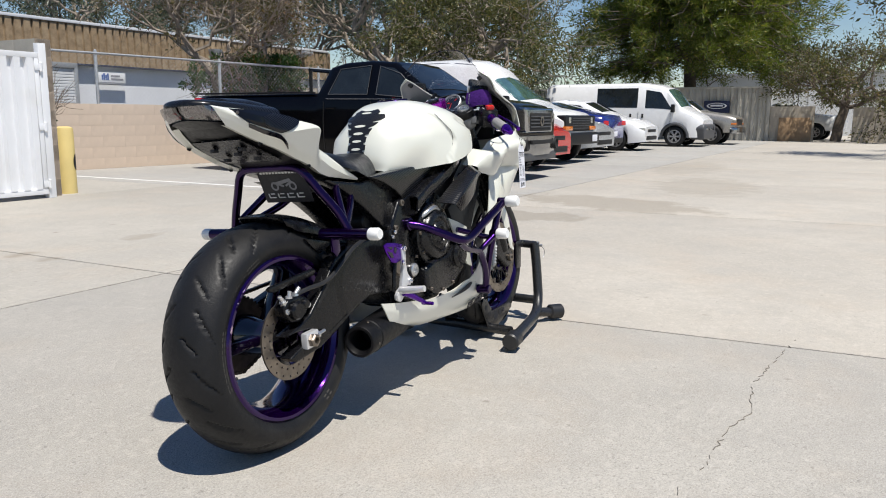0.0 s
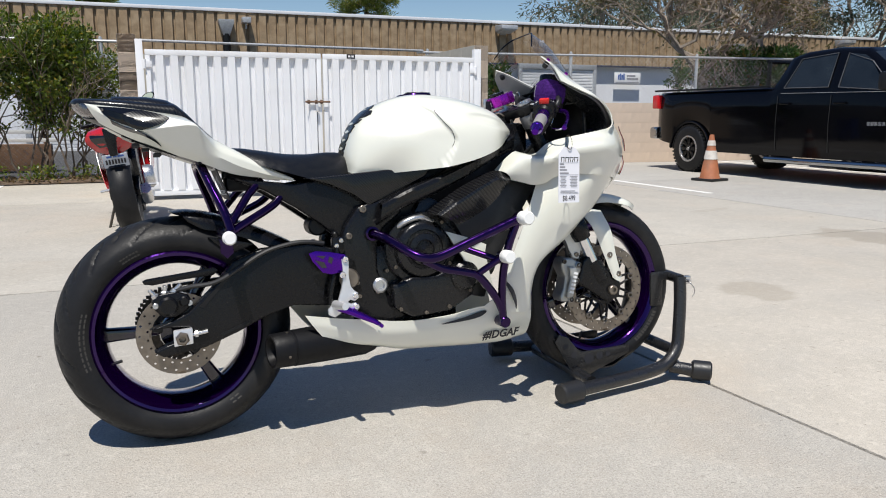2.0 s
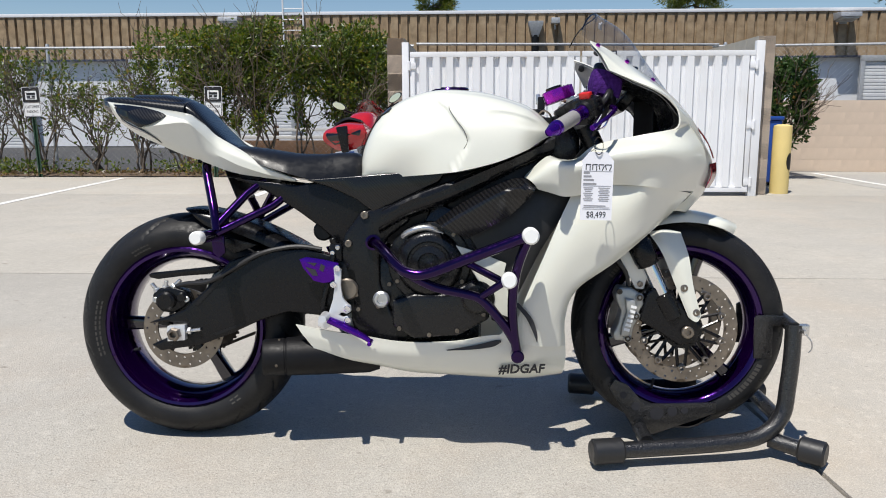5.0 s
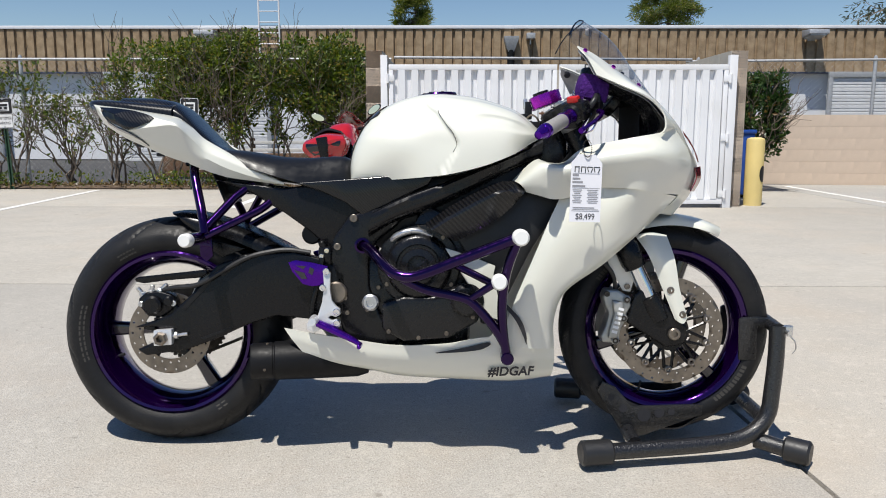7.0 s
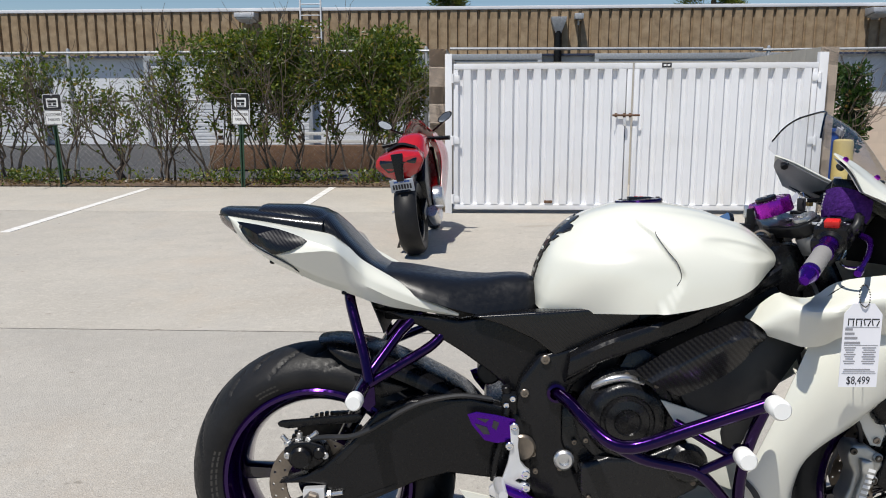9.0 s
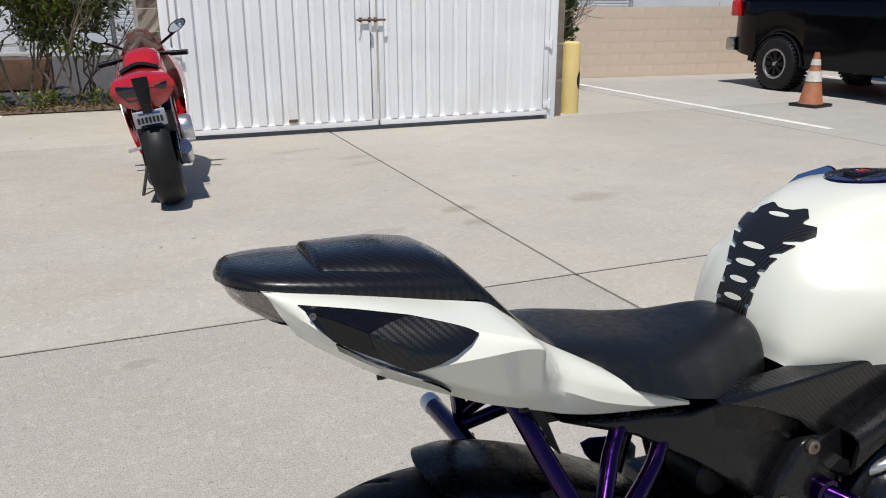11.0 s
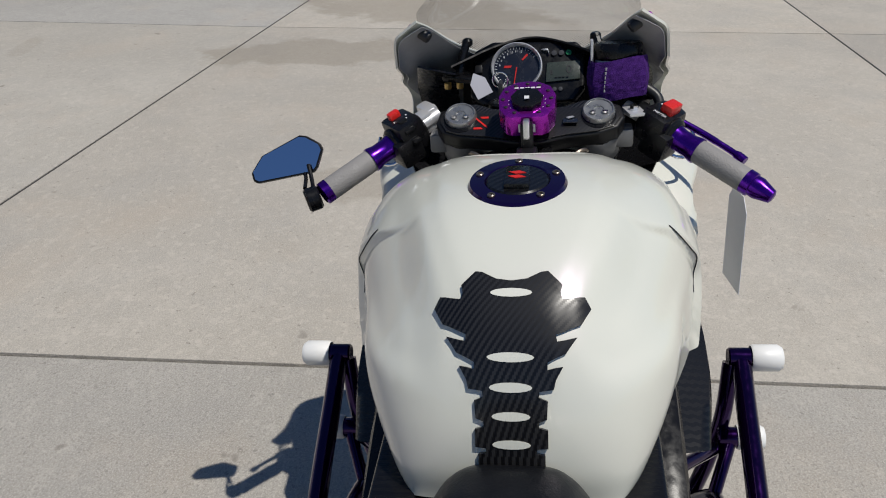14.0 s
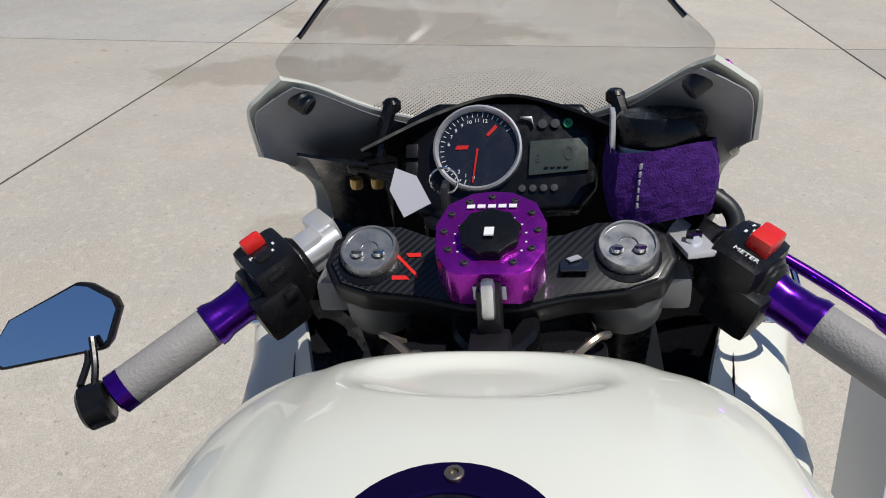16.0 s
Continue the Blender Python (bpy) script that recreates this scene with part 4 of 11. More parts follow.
slab(b, [(0.56, 0.67), (0.66, 0.70), (0.645, 0.63), (0.585, 0.585), (0.565, 0.54), (0.565, 0.46), (0.60, 0.38), (0.655, 0.32), (0.62, 0.29), (0.50, 0.295), (0.485, 0.36), (0.475, 0.45), (0.45, 0.54), (0.47, 0.60), (0.51, 0.655)], -0.150, -0.095, "xz", 0.012, 3)
pair("pivot_plate", b, FRAMEBLACK, bike, "black frame pivot plate")
for x, z, r in ((0.524, 0.647, 0.011), (0.479, 0.570, 0.010), (0.560, 0.40, 0.008), (0.50, 0.43, 0.006), (0.505, 0.39, 0.006), (0.59, 0.46, 0.006)):
    b = B()
    bolt(b, (x, -0.150, z), (0, -1, 0), r, 0.007)
    pair("frame_bolt", b, STEEL, bike, "steel socket-head bolt")
b = B()
cyl(b, (0.475, -0.16, 0.445), (0.475, 0.16, 0.445), 0.03, 24, 0.004)
part("pivot_axle", b, STEEL, bike)
# head stock block and inner cockpit filler
b = B()
box(b, (1.06, 0, 0.83), (0.10, 0.16, 0.14), 0.02)
cyl(b, (1.075, 0, 0.80), (1.045, 0, 0.92), 0.035, 20, 0.004)
part("head_stock", b, FRAMEBLACK, bike)

# engine
b = B()
box(b, (0.66, 0, 0.42), (0.30, 0.28, 0.24), 0.03)
box(b, (0.76, 0, 0.54), (0.22, 0.30, 0.22), 0.02, Matrix.Rotation(radians(28), 4, "Y"))
box(b, (0.72, 0, 0.32), (0.24, 0.2, 0.10), 0.03)
eng = part("engine_block", b, ENGINE, bike, "black four-cylinder engine")
b = B()
lathe(b, [(0.112, 0), (0.112, 0.022), (0.108, 0.026), (0.090, 0.027), (0.086, 0.034), (0.082, 0.044), (0.074, 0.049), (0.060, 0.050), (0.057, 0.046), (0.050, 0.046), (0.047, 0.051), (0.030, 0.054), (0.027, 0.048), (0.012, 0.048), (0, 0.050)], 56, (0.70, -0.14, 0.520), (0, -1, 0))
cc = part("clutch_cover", b, ENGINE, eng, "round gloss black clutch cover")
b = B()
for k in range(9):
    a = radians(40 * k + 10)
    bolt(b, (0.70 + 0.100 * math.cos(a), -0.166, 0.520 + 0.100 * math.sin(a)), (0, -1, 0), 0.006, 0.006)
part("cover_screws", b, STEEL, cc)
b = B()
slab(b, [(0.60, 0.35), (0.66, 0.315), (0.78, 0.325), (0.86, 0.37), (0.87, 0.43), (0.82, 0.475), (0.74, 0.44), (0.66, 0.44), (0.60, 0.42)], -0.185, -0.13, "xz", 0.014, 3)
sc = part("crankcase_cover", b, ENGINE, eng, "black crankcase cover")
b = B()
for x, z in ((0.62, 0.345), (0.70, 0.328), (0.775, 0.34), (0.845, 0.385), (0.855, 0.43), (0.81, 0.46)):
    bolt(b, (x, -0.185, z), (0, -1, 0), 0.006, 0.006)
part("cover_screws", b, STEEL, sc)
b = B()
lathe(b, [(0.045, 0), (0.045, 0.03), (0.035, 0.04), (0, 0.042)], 28, (0.83, -0.16, 0.43), (0, -1, 0))
part("starter_cover", b, ENGINE, eng)
b = B()
lathe(b, [(0.023, 0), (0.023, 0.008), (0.018, 0.012), (0.012, 0.012), (0.011, 0.004), (0, 0.004)], 24, (0.568, -0.15, 0.418), (0, -1, 0))
part("pivot_cap", b, ALLOY, bike, "silver swingarm pivot cap")
b = B()
lathe(b, [(0.09, 0), (0.09, 0.02), (0.075, 0.045), (0, 0.05)], 36, (0.72, 0.13, 0.42), (0, 1, 0))
part("stator_cover", b, ENGINE, eng)
b = B()
tube(b, [(0.61, -0.13, 0.565), (0.64, -0.17, 0.60), (0.69, -0.175, 0.615), (0.735, -0.165, 0.60)], 0.009, 10, 16)
part("coolant_pipe", b, ALLOY, eng, "bare alloy coolant pipe")
# air scoop panel behind the fairing
b = B()
skin(b, [[(0.715, -0.175, 0.632), (0.80, -0.19, 0.69), (0.915, -0.195, 0.745), (0.985, -0.19, 0.737)],
         [(0.735, -0.235, 0.622), (0.82, -0.245, 0.675), (0.91, -0.24, 0.718), (0.975, -0.225, 0.715)],
         [(0.80, -0.225, 0.590), (0.85, -0.23, 0.615), (0.91, -0.225, 0.65), (0.965, -0.21, 0.70)]], 20, 6, 0.005, across=False)
pair("air_scoop", b, CARBON_SIDE, bike, "carbon fibre air scoop panel")
b = B()
slab(b, [(0.80, 0.60), (0.86, 0.50), (0.93, 0.42), (1.00, 0.56), (1.09, 0.70), (0.98, 0.72), (0.92, 0.66)], -0.17, -0.12, "xz", 0.01)
pair("radiator_side", b, OLDRUBBER, bike)
b = B()
box(b, (0.93, 0, 0.52), (0.05, 0.30, 0.34), 0.01, Matrix.Rotation(radians(14), 4, "Y"))
part("radiator", b, OLDRUBBER, bike, "black radiator")

b = B()
slab(b, [(0.770, 0.570), (0.812, 0.505), (0.852, 0.440), (0.893, 0.385), (0.930, 0.37), (0.912, 0.44), (0.900, 0.500), (0.905, 0.522), (0.84, 0.548)], -0.186, -0.178, "xz", 0.002)
pair("inner_fairing", b, PEARL, bike, "pearl white inner fairing return")
b = B()
slab(b, [(0.52, 0.60), (0.53, 0.70), (0.58, 0.742), (0.80, 0.765), (0.95, 0.812), (1.02, 0.832), (1.05, 0.78), (0.93, 0.68), (0.86, 0.56), (0.62, 0.55)], -0.118, 0.118, "xz", 0.01)
part("airbox", b, DARKPLASTIC, bike, "dark airbox between the frame spars")
# exhaust
b = B()
axis_a, axis_b = Vector((0.238, -0.148, 0.252)), Vector((0.50, -0.095, 0.256))
d = axis_b - axis_a
lathe(b, [(0.0, 0.10), (0.030, 0.10), (0.032, 0.014), (0.040, 0.0), (0.047, 0.0), (0.050, 0.005), (0.0515, 0.058), (0.0495, 0.060), (0.0495, 0.063), (0.053, 0.066), (0.055, 0.16), (0.056, 0.29), (0.048, 0.32)], 40, axis_a, d)
ex = part("silencer", b, MATTBLACK, bike, "short matt black silencer")
b = B()
for a in (15, 105, 195, 285):
    e = Vector((0, math.cos(radians(a)), math.sin(radians(a))))
    bolt(b, axis_a + d.normalized() * 0.048 + e * 0.051, e, 0.004, 0.003)
part("ring_screws", b, STEEL, ex)
b = B()
tube(b, [(0.45, -0.10, 0.25), (0.55, -0.05, 0.235), (0.70, 0, 0.23), (0.84, 0, 0.25)], 0.028, 12, 16)
part("link_pipe", b, ALLOY, ex)
b = B()
box(b, (0.47, -0.12, 0.228), (0.014, 0.02, 0.03), 0.002)
cyl(b, (0.47, -0.134, 0.222), (0.47, -0.12, 0.222), 0.008, 10)
part("hanger", b, BRASS, ex)

# tank
T = [(0.503, 0.758, 0.522, 0.746, 0.106), (0.502, 0.800, 0.540, 0.746, 0.124), (0.516, 0.852, 0.574, 0.748, 0.143), (0.546, 0.905, 0.62, 0.750, 0.164), (0.590, 0.945, 0.675, 0.754, 0.182),
     (0.65, 0.974, 0.725, 0.758, 0.196), (0.73, 0.989, 0.785, 0.765, 0.208), (0.84, 0.981, 0.875, 0.787, 0.214), (0.935, 0.955, 0.95, 0.817, 0.205), (0.985, 0.930, 0.995, 0.845, 0.175), (1.030, 0.890, 1.020, 0.858, 0.12)]
NT = 150
TC = [crom([(r[0], r[1], r[4]) for r in T], NT), crom([(r[2], r[3], 0) for r in T], NT)]


def smooth(t):
    t = max(0.0, min(1.0, t))
    return t * t * (3 - 2 * t)


def tank_at(u, f, side=-1):
    """Point of the tank's skin: u runs over the top from seat to steering head, f from the ridge (0) to the lower edge (1)."""
    k = u * (NT - 1)
    i = min(int(k), NT - 2)
    p, q = TC[0][i].lerp(TC[0][i + 1], k - i), TC[1][i].lerp(TC[1][i + 1], k - i)
    a = f * math.pi / 2
    n = 2 / 2.75
    c, s = math.cos(a) ** n if f < 1 else 0.0, math.sin(a) ** n
    x, z, y = q.x + (p.x - q.x) * c, q.y + (p.y - q.y) * c, p.z * s
    # front cover stands proud of the knee recess
    if y > 0.06:
        edge = lerp_at(z, (0.75, 0.825, 0.845, 0.94, 0.98), (0.748, 0.797, 0.802, 0.742, 0.70))
        y += 0.0095 * smooth((x - edge) / 0.009) * smooth((y - 0.10) / 0.03) - 0.010 * smooth((y - 0.08) / 0.06) * smooth(1 - abs(x - edge + 0.09) / 0.12)
        t = radians(-14)
        ex_, ez_ = x - 0.925, z - 0.898
        e1, e2 = ex_ * math.cos(t) + ez_ * math.sin(t), -ex_ * math.sin(t) + ez_ * math.cos(t)
        y -= 0.009 * smooth((1.5 - (e1 / 0.075) ** 2 - (e2 / 0.016) ** 2) / 1.3)
    # raised crown between two shoulder ridges, hollowed flanks beside it
    if z > 0.80:
        edge = lerp_at(x, (0.52, 0.56, 0.60, 0.65, 0.70, 0.80, 0.90, 1.0), (0.046, 0.052, 0.066, 0.084, 0.098, 0.114, 0.120, 0.120)) + 0.25 * max(0.0, 0.93 - z)
        k = smooth((z - 0.855) / 0.05)
        mid = math.exp(-((x - 0.65) / 0.13) ** 2)
        z += k * (0.003 * smooth((edge - y) / 0.02) - 0.020 * mid * smooth((y - edge) / 0.040) * smooth((edge + 0.125 - y) / 0.075))
    # finger dip ahead of the filler, with a crisp rear lip
    z -= 0.011 * smooth((1.0 - ((x - 0.925) / 0.048) ** 2 - (y / 0.090) ** 2) / 0.75)
    return Vector((x, side * y, z))


b = B()
NF = 44
rows = [[tank_at(i / 179, j / NF, -1) for j in range(NF, 0, -1)] + [tank_at(i / 179, j / NF, 1) for j in range(NF + 1)] for i in range(180)]
grid(b, rows)
tank = part("fuel_tank", b, PEARL, bike, "pearl white sculpted fuel tank", sharp=60)
# dark seam round the front cover; its ink also paints the step's shade
SKIN = [(p.x, p.z, p) for r in rows for p in r if p.y < -0.05]


def on_tank(x, z):
    """Place on the flank of the tank at a given side-view point."""
    return min(SKIN, key=lambda q: (q[0] - x) ** 2 + (q[1] - z) ** 2)[2]


b = B()
seam = [on_tank(x, z) + Vector((0, -0.0004, 0.0006)) for x, z in ((0.793, 0.822), (0.801, 0.842), (0.790, 0.868), (0.772, 0.895), (0.757, 0.920), (0.752, 0.936))]
tube(b, seam, 0.0008, 6, 60)
pair("cover_seam", b, INK, tank)
# filler cap
nc = Vector((-0.08, 0, 1)).normalized()
pc = Vector((0.747, 0, 0.9915))
b = B()
lathe(b, [(0.034, -0.012), (0.053, -0.012), (0.0555, 0.0), (0.053, 0.0045), (0.037, 0.0055), (0.034, 0.002)], 48, pc, nc)
cap = part("filler_ring", b, PURPLERIM, tank, "purple anodised filler ring")
b = B()
lathe(b, [(0.0352, 0.0), (0.0352, 0.004), (0.033, 0.006), (0, 0.0065)], 40, pc, nc)
lid = part("filler_lid", b, CARBON_TOP, tank, "carbon fibre filler lid")
b = B()
for k in range(5):
    a = 2 * math.pi * k / 5
    bolt(b, pc + nc * 0.004 + Vector((0.045 * math.cos(a), 0.045 * math.sin(a), 0.045 * math.cos(a) * 0.08)), nc, 0.0046, 0.003)
part("ring_screws", b, STEEL, cap)
b = B()
slab(b, [(0.722, -0.014), (0.776, -0.014), (0.776, 0.014), (0.722, 0.014)], 0.993, 1.0018, "xy", 0.003)
flap = part("key_flap", b, CARBON_TOP, lid)
b = B()
for dx in (-0.006, 0.006):
    slab(b, [(0.746 + dx, -0.010), (0.752 + dx, -0.002), (0.749 + dx, 0.010), (0.743 + dx, 0.002)], 1.000, 1.0026, "xy")
part("emblem", b, REDSWITCH, flap, "small red emblem")


# carbon tank pad: a spine with ribs, cut from one sheet
def pad_piece(poly, lift=0.0036):
    """Flat outline (along, across) laid on the tank's rear slope."""
    b = B()
    t = bmesh.new()
    f = t.faces.new([t.verts.new((p[0], p[1], 0)) for p in poly])
    bmesh.ops.triangulate(t, faces=[f])
    for _ in range(2):
        bmesh.ops.subdivide_edges(t, edges=[e for e in t.edges if e.calc_length() > 0.007], cuts=1, use_grid_fill=True)
    top, low = {}, {}
    for v in t.verts:
        s, w = v.co.x, v.co.y
        uu = 0.071 + s * 1.50
        side = -1 if w < 0 else 1
        lo_, hi_ = 0.0, 0.8
        for _ in range(22):
            m_ = (lo_ + hi_) / 2
            if abs(tank_at(uu, m_, side).y) < abs(w):
                lo_ = m_
            else:
                hi_ = m_
        p = tank_at(uu, lo_, side)
        q1, q2 = tank_at(min(uu + 0.01, 1), lo_, side) - p, tank_at(uu, min(lo_ + 0.02, 0.9), side) - p
        nr = q1.cross(q2).normalized()
        if nr.z < 0 or (nr.z < 0.08 and nr.x > 0):
            nr = -nr
        top[v] = b.verts.new(p + nr * lift)
        low[v] = b.verts.new(p - nr * 0.0005)
    for f in t.faces:
        b.faces.new([top[v] for v in f.verts])
    for e in t.edges:
        if len(e.link_faces) == 1:
            a_, c_ = e.verts
            b.faces.new((top[a_], top[c_], low[c_], low[a_]))
    t.free()
    return b


right = [(0.000, 0.034), (0.012, 0.034), (0.013, 0.026), (0.018, 0.026), (0.019, 0.037), (0.036, 0.037), (0.038, 0.028), (0.043, 0.028), (0.046, 0.036), (0.062, 0.037), (0.065, 0.028), (0.070, 0.029),
         (0.072, 0.043), (0.080, 0.045), (0.092, 0.052), (0.088, 0.037), (0.094, 0.037), (0.104, 0.055), (0.120, 0.066), (0.113, 0.046), (0.119, 0.045), (0.132, 0.070), (0.150, 0.080), (0.158, 0.074), (0.152, 0.052),
         (0.158, 0.050), (0.165, 0.052), (0.178, 0.038), (0.177, 0.031), (0.170, 0.016), (0.168, 0.0)]
right = [(a, c * 0.92) for a, c in right]
outline = right + [(a, -c) for a, c in right[-2::-1]]
part("tank_pad", pad_piece(outline), CARBON_PAD, tank, "glossy carbon tank pad with slits", sharp=50)
for s0, hw in ((0.156, 0.020), (0.098, 0.022), (0.073, 0.020), (0.048, 0.018), (0.022, 0.018)):
    poly = [(s0 + 0.0042 * math.sin(2 * math.pi * k / 16), hw * math.cos(2 * math.pi * k / 16)) for k in range(16)]
    part("pad_slot", pad_piece(poly, 0.0044), PEARL, tank, sharp=None)

# seat
b = B()
rows = []
for x in np.linspace(0.140, 0.524, 44):
    zt = lerp_at(x, (0.14, 0.20, 0.25, 0.32, 0.393, 0.45, 0.485, 0.505, 0.524), (0.838, 0.834, 0.828, 0.820, 0.816, 0.819, 0.818, 0.806, 0.775))
    zb = lerp_at(x, (0.14, 0.177, 0.237, 0.343, 0.427, 0.481, 0.524), (0.825, 0.805, 0.782, 0.750, 0.728, 0.730, 0.752))
    w = lerp_at(x, (0.14, 0.2, 0.25, 0.31, 0.36, 0.42, 0.467, 0.495, 0.512, 0.524), (0.100, 0.128, 0.143, 0.146, 0.136, 0.116, 0.097, 0.083, 0.066, 0.040))
    wt = lerp_at(x, (0.14, 0.2, 0.26, 0.32, 0.38, 0.44, 0.49, 0.512, 0.524), (0.092, 0.108, 0.108, 0.098, 0.086, 0.074, 0.064, 0.054, 0.036))
    ring = []
    for k in range(41):
        c, q = math.cos(math.pi * k / 40), math.sin(math.pi * k / 40)
        v = q ** 0.62
        crown = -0.004 * math.exp(-((x - 0.33) / 0.08) ** 2) * v ** 4
        ring.append(Vector((x, math.copysign(abs(c) ** 0.42, c) * (w + (wt - w) * v ** 1.3), zb + (zt - zb) * v + crown)))
    rows.append(ring)
vs = grid(b, rows)
b.faces.new(vs[0])
b.faces.new(vs[-1][::-1])
part("rider_seat", b, VINYL, bike, "black grained vinyl rider seat", sharp=70)
# solo cowl and tail cap
def cowl(x0, x1, tops, lows, wid, nose=2.6, n=30, wl=None):
    b = B()
    rows = []
    for x in np.linspace(x0, x1, n):
        zt, zb, w = lerp_at(x, *tops), lerp_at(x, *lows), lerp_at(x, *wid)
        ring = []
        for k in range(29):
            a = math.pi * k / 28
            c, s = math.cos(a), math.sin(a)
            ring.append(Vector((x, w * math.copysign(abs(c) ** (2 / nose), c), zb + (zt - zb) * abs(s) ** 0.62)))
        rows.append(ring)
    vs = grid(b, rows)
    b.faces.new(vs[0])
    b.faces.new(vs[-1][::-1])
    return b


b = cowl(-0.246, 0.02, ((-0.246, -0.234, -0.167, 0.02), (0.964, 0.976, 0.974, 0.962)), ((-0.246, -0.19, -0.1, 0.02), (0.958, 0.954, 0.944, 0.922)),
         ((-0.246, -0.244, -0.238, -0.226, -0.207, -0.18, -0.14, -0.1, 0.02), (0.012, 0.025, 0.040, 0.059, 0.078, 0.088, 0.097, 0.103, 0.110)), 3.0)
part("tail_cap", b, CARBON_TOP, bike, "carbon fibre tail cap", sharp=60)
b = cowl(-0.142, 0.165, ((-0.142, -0.136, -0.05, 0.0, 0.028, 0.05, 0.079, 0.133, 0.165), (0.974, 0.982, 0.981, 0.973, 0.958, 0.937, 0.905, 0.851, 0.834)),
         ((-0.142, -0.1, 0.042, 0.06, 0.104, 0.165), (0.950, 0.944, 0.918, 0.906, 0.862, 0.818)),
         ((-0.142, -0.136, -0.08, -0.03, 0.05, 0.085, 0.11, 0.15, 0.165), (0.070, 0.076, 0.086, 0.094, 0.101, 0.101, 0.098, 0.092, 0.085)), 2.7, 48)
part("seat_cowl", b, CARBON_TOP, bike, "carbon fibre solo seat cowl", sharp=60)

# white tail panels: upper band, shoulder, crease with the winglet corner, keel and tucked lower edge
TAIL_TOP = [(-0.206, -0.079, 0.9575), (-0.172, -0.088, 0.9535), (-0.140, -0.096, 0.9495), (-0.105, -0.104, 0.945), (-0.066, -0.109, 0.939), (-0.025, -0.114, 0.932), (0.012, -0.117, 0.926),
            (0.042, -0.116, 0.919), (0.062, -0.115, 0.906), (0.086, -0.114, 0.887), (0.112, -0.114, 0.862), (0.180, -0.117, 0.823), (0.250, -0.122, 0.781), (0.332, -0.120, 0.742)]
TAIL_SHOULDER = [(-0.204, -0.083, 0.956), (-0.172, -0.113, 0.946), (-0.140, -0.127, 0.943), (-0.105, -0.142, 0.939), (-0.068, -0.156, 0.933), (-0.030, -0.170, 0.924), (0.005, -0.184, 0.912),
                 (0.045, -0.196, 0.902), (0.068, -0.198, 0.893), (0.088, -0.170, 0.873), (0.118, -0.140, 0.846), (0.181, -0.136, 0.814), (0.252, -0.132, 0.777), (0.331, -0.1225, 0.741)]
TAIL_CREASE = [(-0.199, -0.086, 0.950), (-0.168, -0.122, 0.930), (-0.143, -0.142, 0.912), (-0.110, -0.163, 0.894), (-0.071, -0.182, 0.880), (-0.030, -0.191, 0.884), (0.010, -0.198, 0.888),
               (0.047, -0.203, 0.891), (0.071, -0.202, 0.886), (0.092, -0.176, 0.862), (0.124, -0.150, 0.826), (0.182, -0.145, 0.800), (0.255, -0.137, 0.769), (0.330, -0.124, 0.7395)]
TAIL_KEEL = [(-0.188, -0.092, 0.930), (-0.160, -0.120, 0.911), (-0.134, -0.137, 0.895), (-0.100, -0.155, 0.879), (-0.060, -0.172, 0.867), (-0.020, -0.174, 0.852), (0.016, -0.169, 0.835),
             (0.052, -0.168, 0.822), (0.086, -0.163, 0.811), (0.106, -0.158, 0.808), (0.128, -0.151, 0.806), (0.182, -0.145, 0.780), (0.252, -0.137, 0.757), (0.330, -0.124, 0.738)]
TAIL_LOW = [(-0.172, -0.096, 0.906), (-0.152, -0.108, 0.893), (-0.126, -0.119, 0.878), (-0.092, -0.134, 0.860), (-0.048, -0.146, 0.842), (-0.010, -0.150, 0.826), (0.020, -0.151, 0.813),
            (0.052, -0.150, 0.802), (0.090, -0.145, 0.788), (0.112, -0.140, 0.779), (0.136, -0.134, 0.769), (0.182, -0.127, 0.756), (0.246, -0.125, 0.747), (0.328, -0.119, 0.736)]


def by_index(pts, sub=6, tight=0.5):
    """Smooth curve through the points, with the same number of samples between each two."""
    p = [Vector(q) for q in pts]
    p = [p[0] * 2 - p[1]] + p + [p[-1] * 2 - p[-2]]
    out = []
    for i in range(1, len(p) - 2):
        m0, m1 = (p[i + 1] - p[i - 1]) * tight * 0.8, (p[i + 2] - p[i]) * tight * 0.8
        for k in range(sub):
            t = k / sub
            out.append(p[i] * (2 * t ** 3 - 3 * t * t + 1) + m0 * (t ** 3 - 2 * t * t + t) + p[i + 1] * (3 * t * t - 2 * t ** 3) + m1 * (t ** 3 - t * t))
    return out + [p[-2]]


b = B()
tail_in = [(x + 0.004, y + 0.022, z + 0.004) for x, y, z in TAIL_LOW]
tail_tuck = [(x, y + 0.012, z - 0.006) for x, y, z in TAIL_TOP]
cs = [by_index(c) for c in (tail_tuck, TAIL_TOP, TAIL_SHOULDER, TAIL_CREASE, TAIL_KEEL, TAIL_LOW, tail_in)]
rows = []
for c0, c1, bulge in zip(cs, cs[1:], (0, 0.0015, 0.0012, 0, 0, 0)):
    for k in range(5):
        t = k / 5
        rows.append([p.lerp(q, t) + Vector((0, -0.7, 0.7)) * bulge * 4 * t * (1 - t) for p, q in zip(c0, c1)])
rows.append(cs[-1])
grid(b, rows)
pair("tail_panel", b, PEARL, bike, "pearl white tail panel", sharp=26)
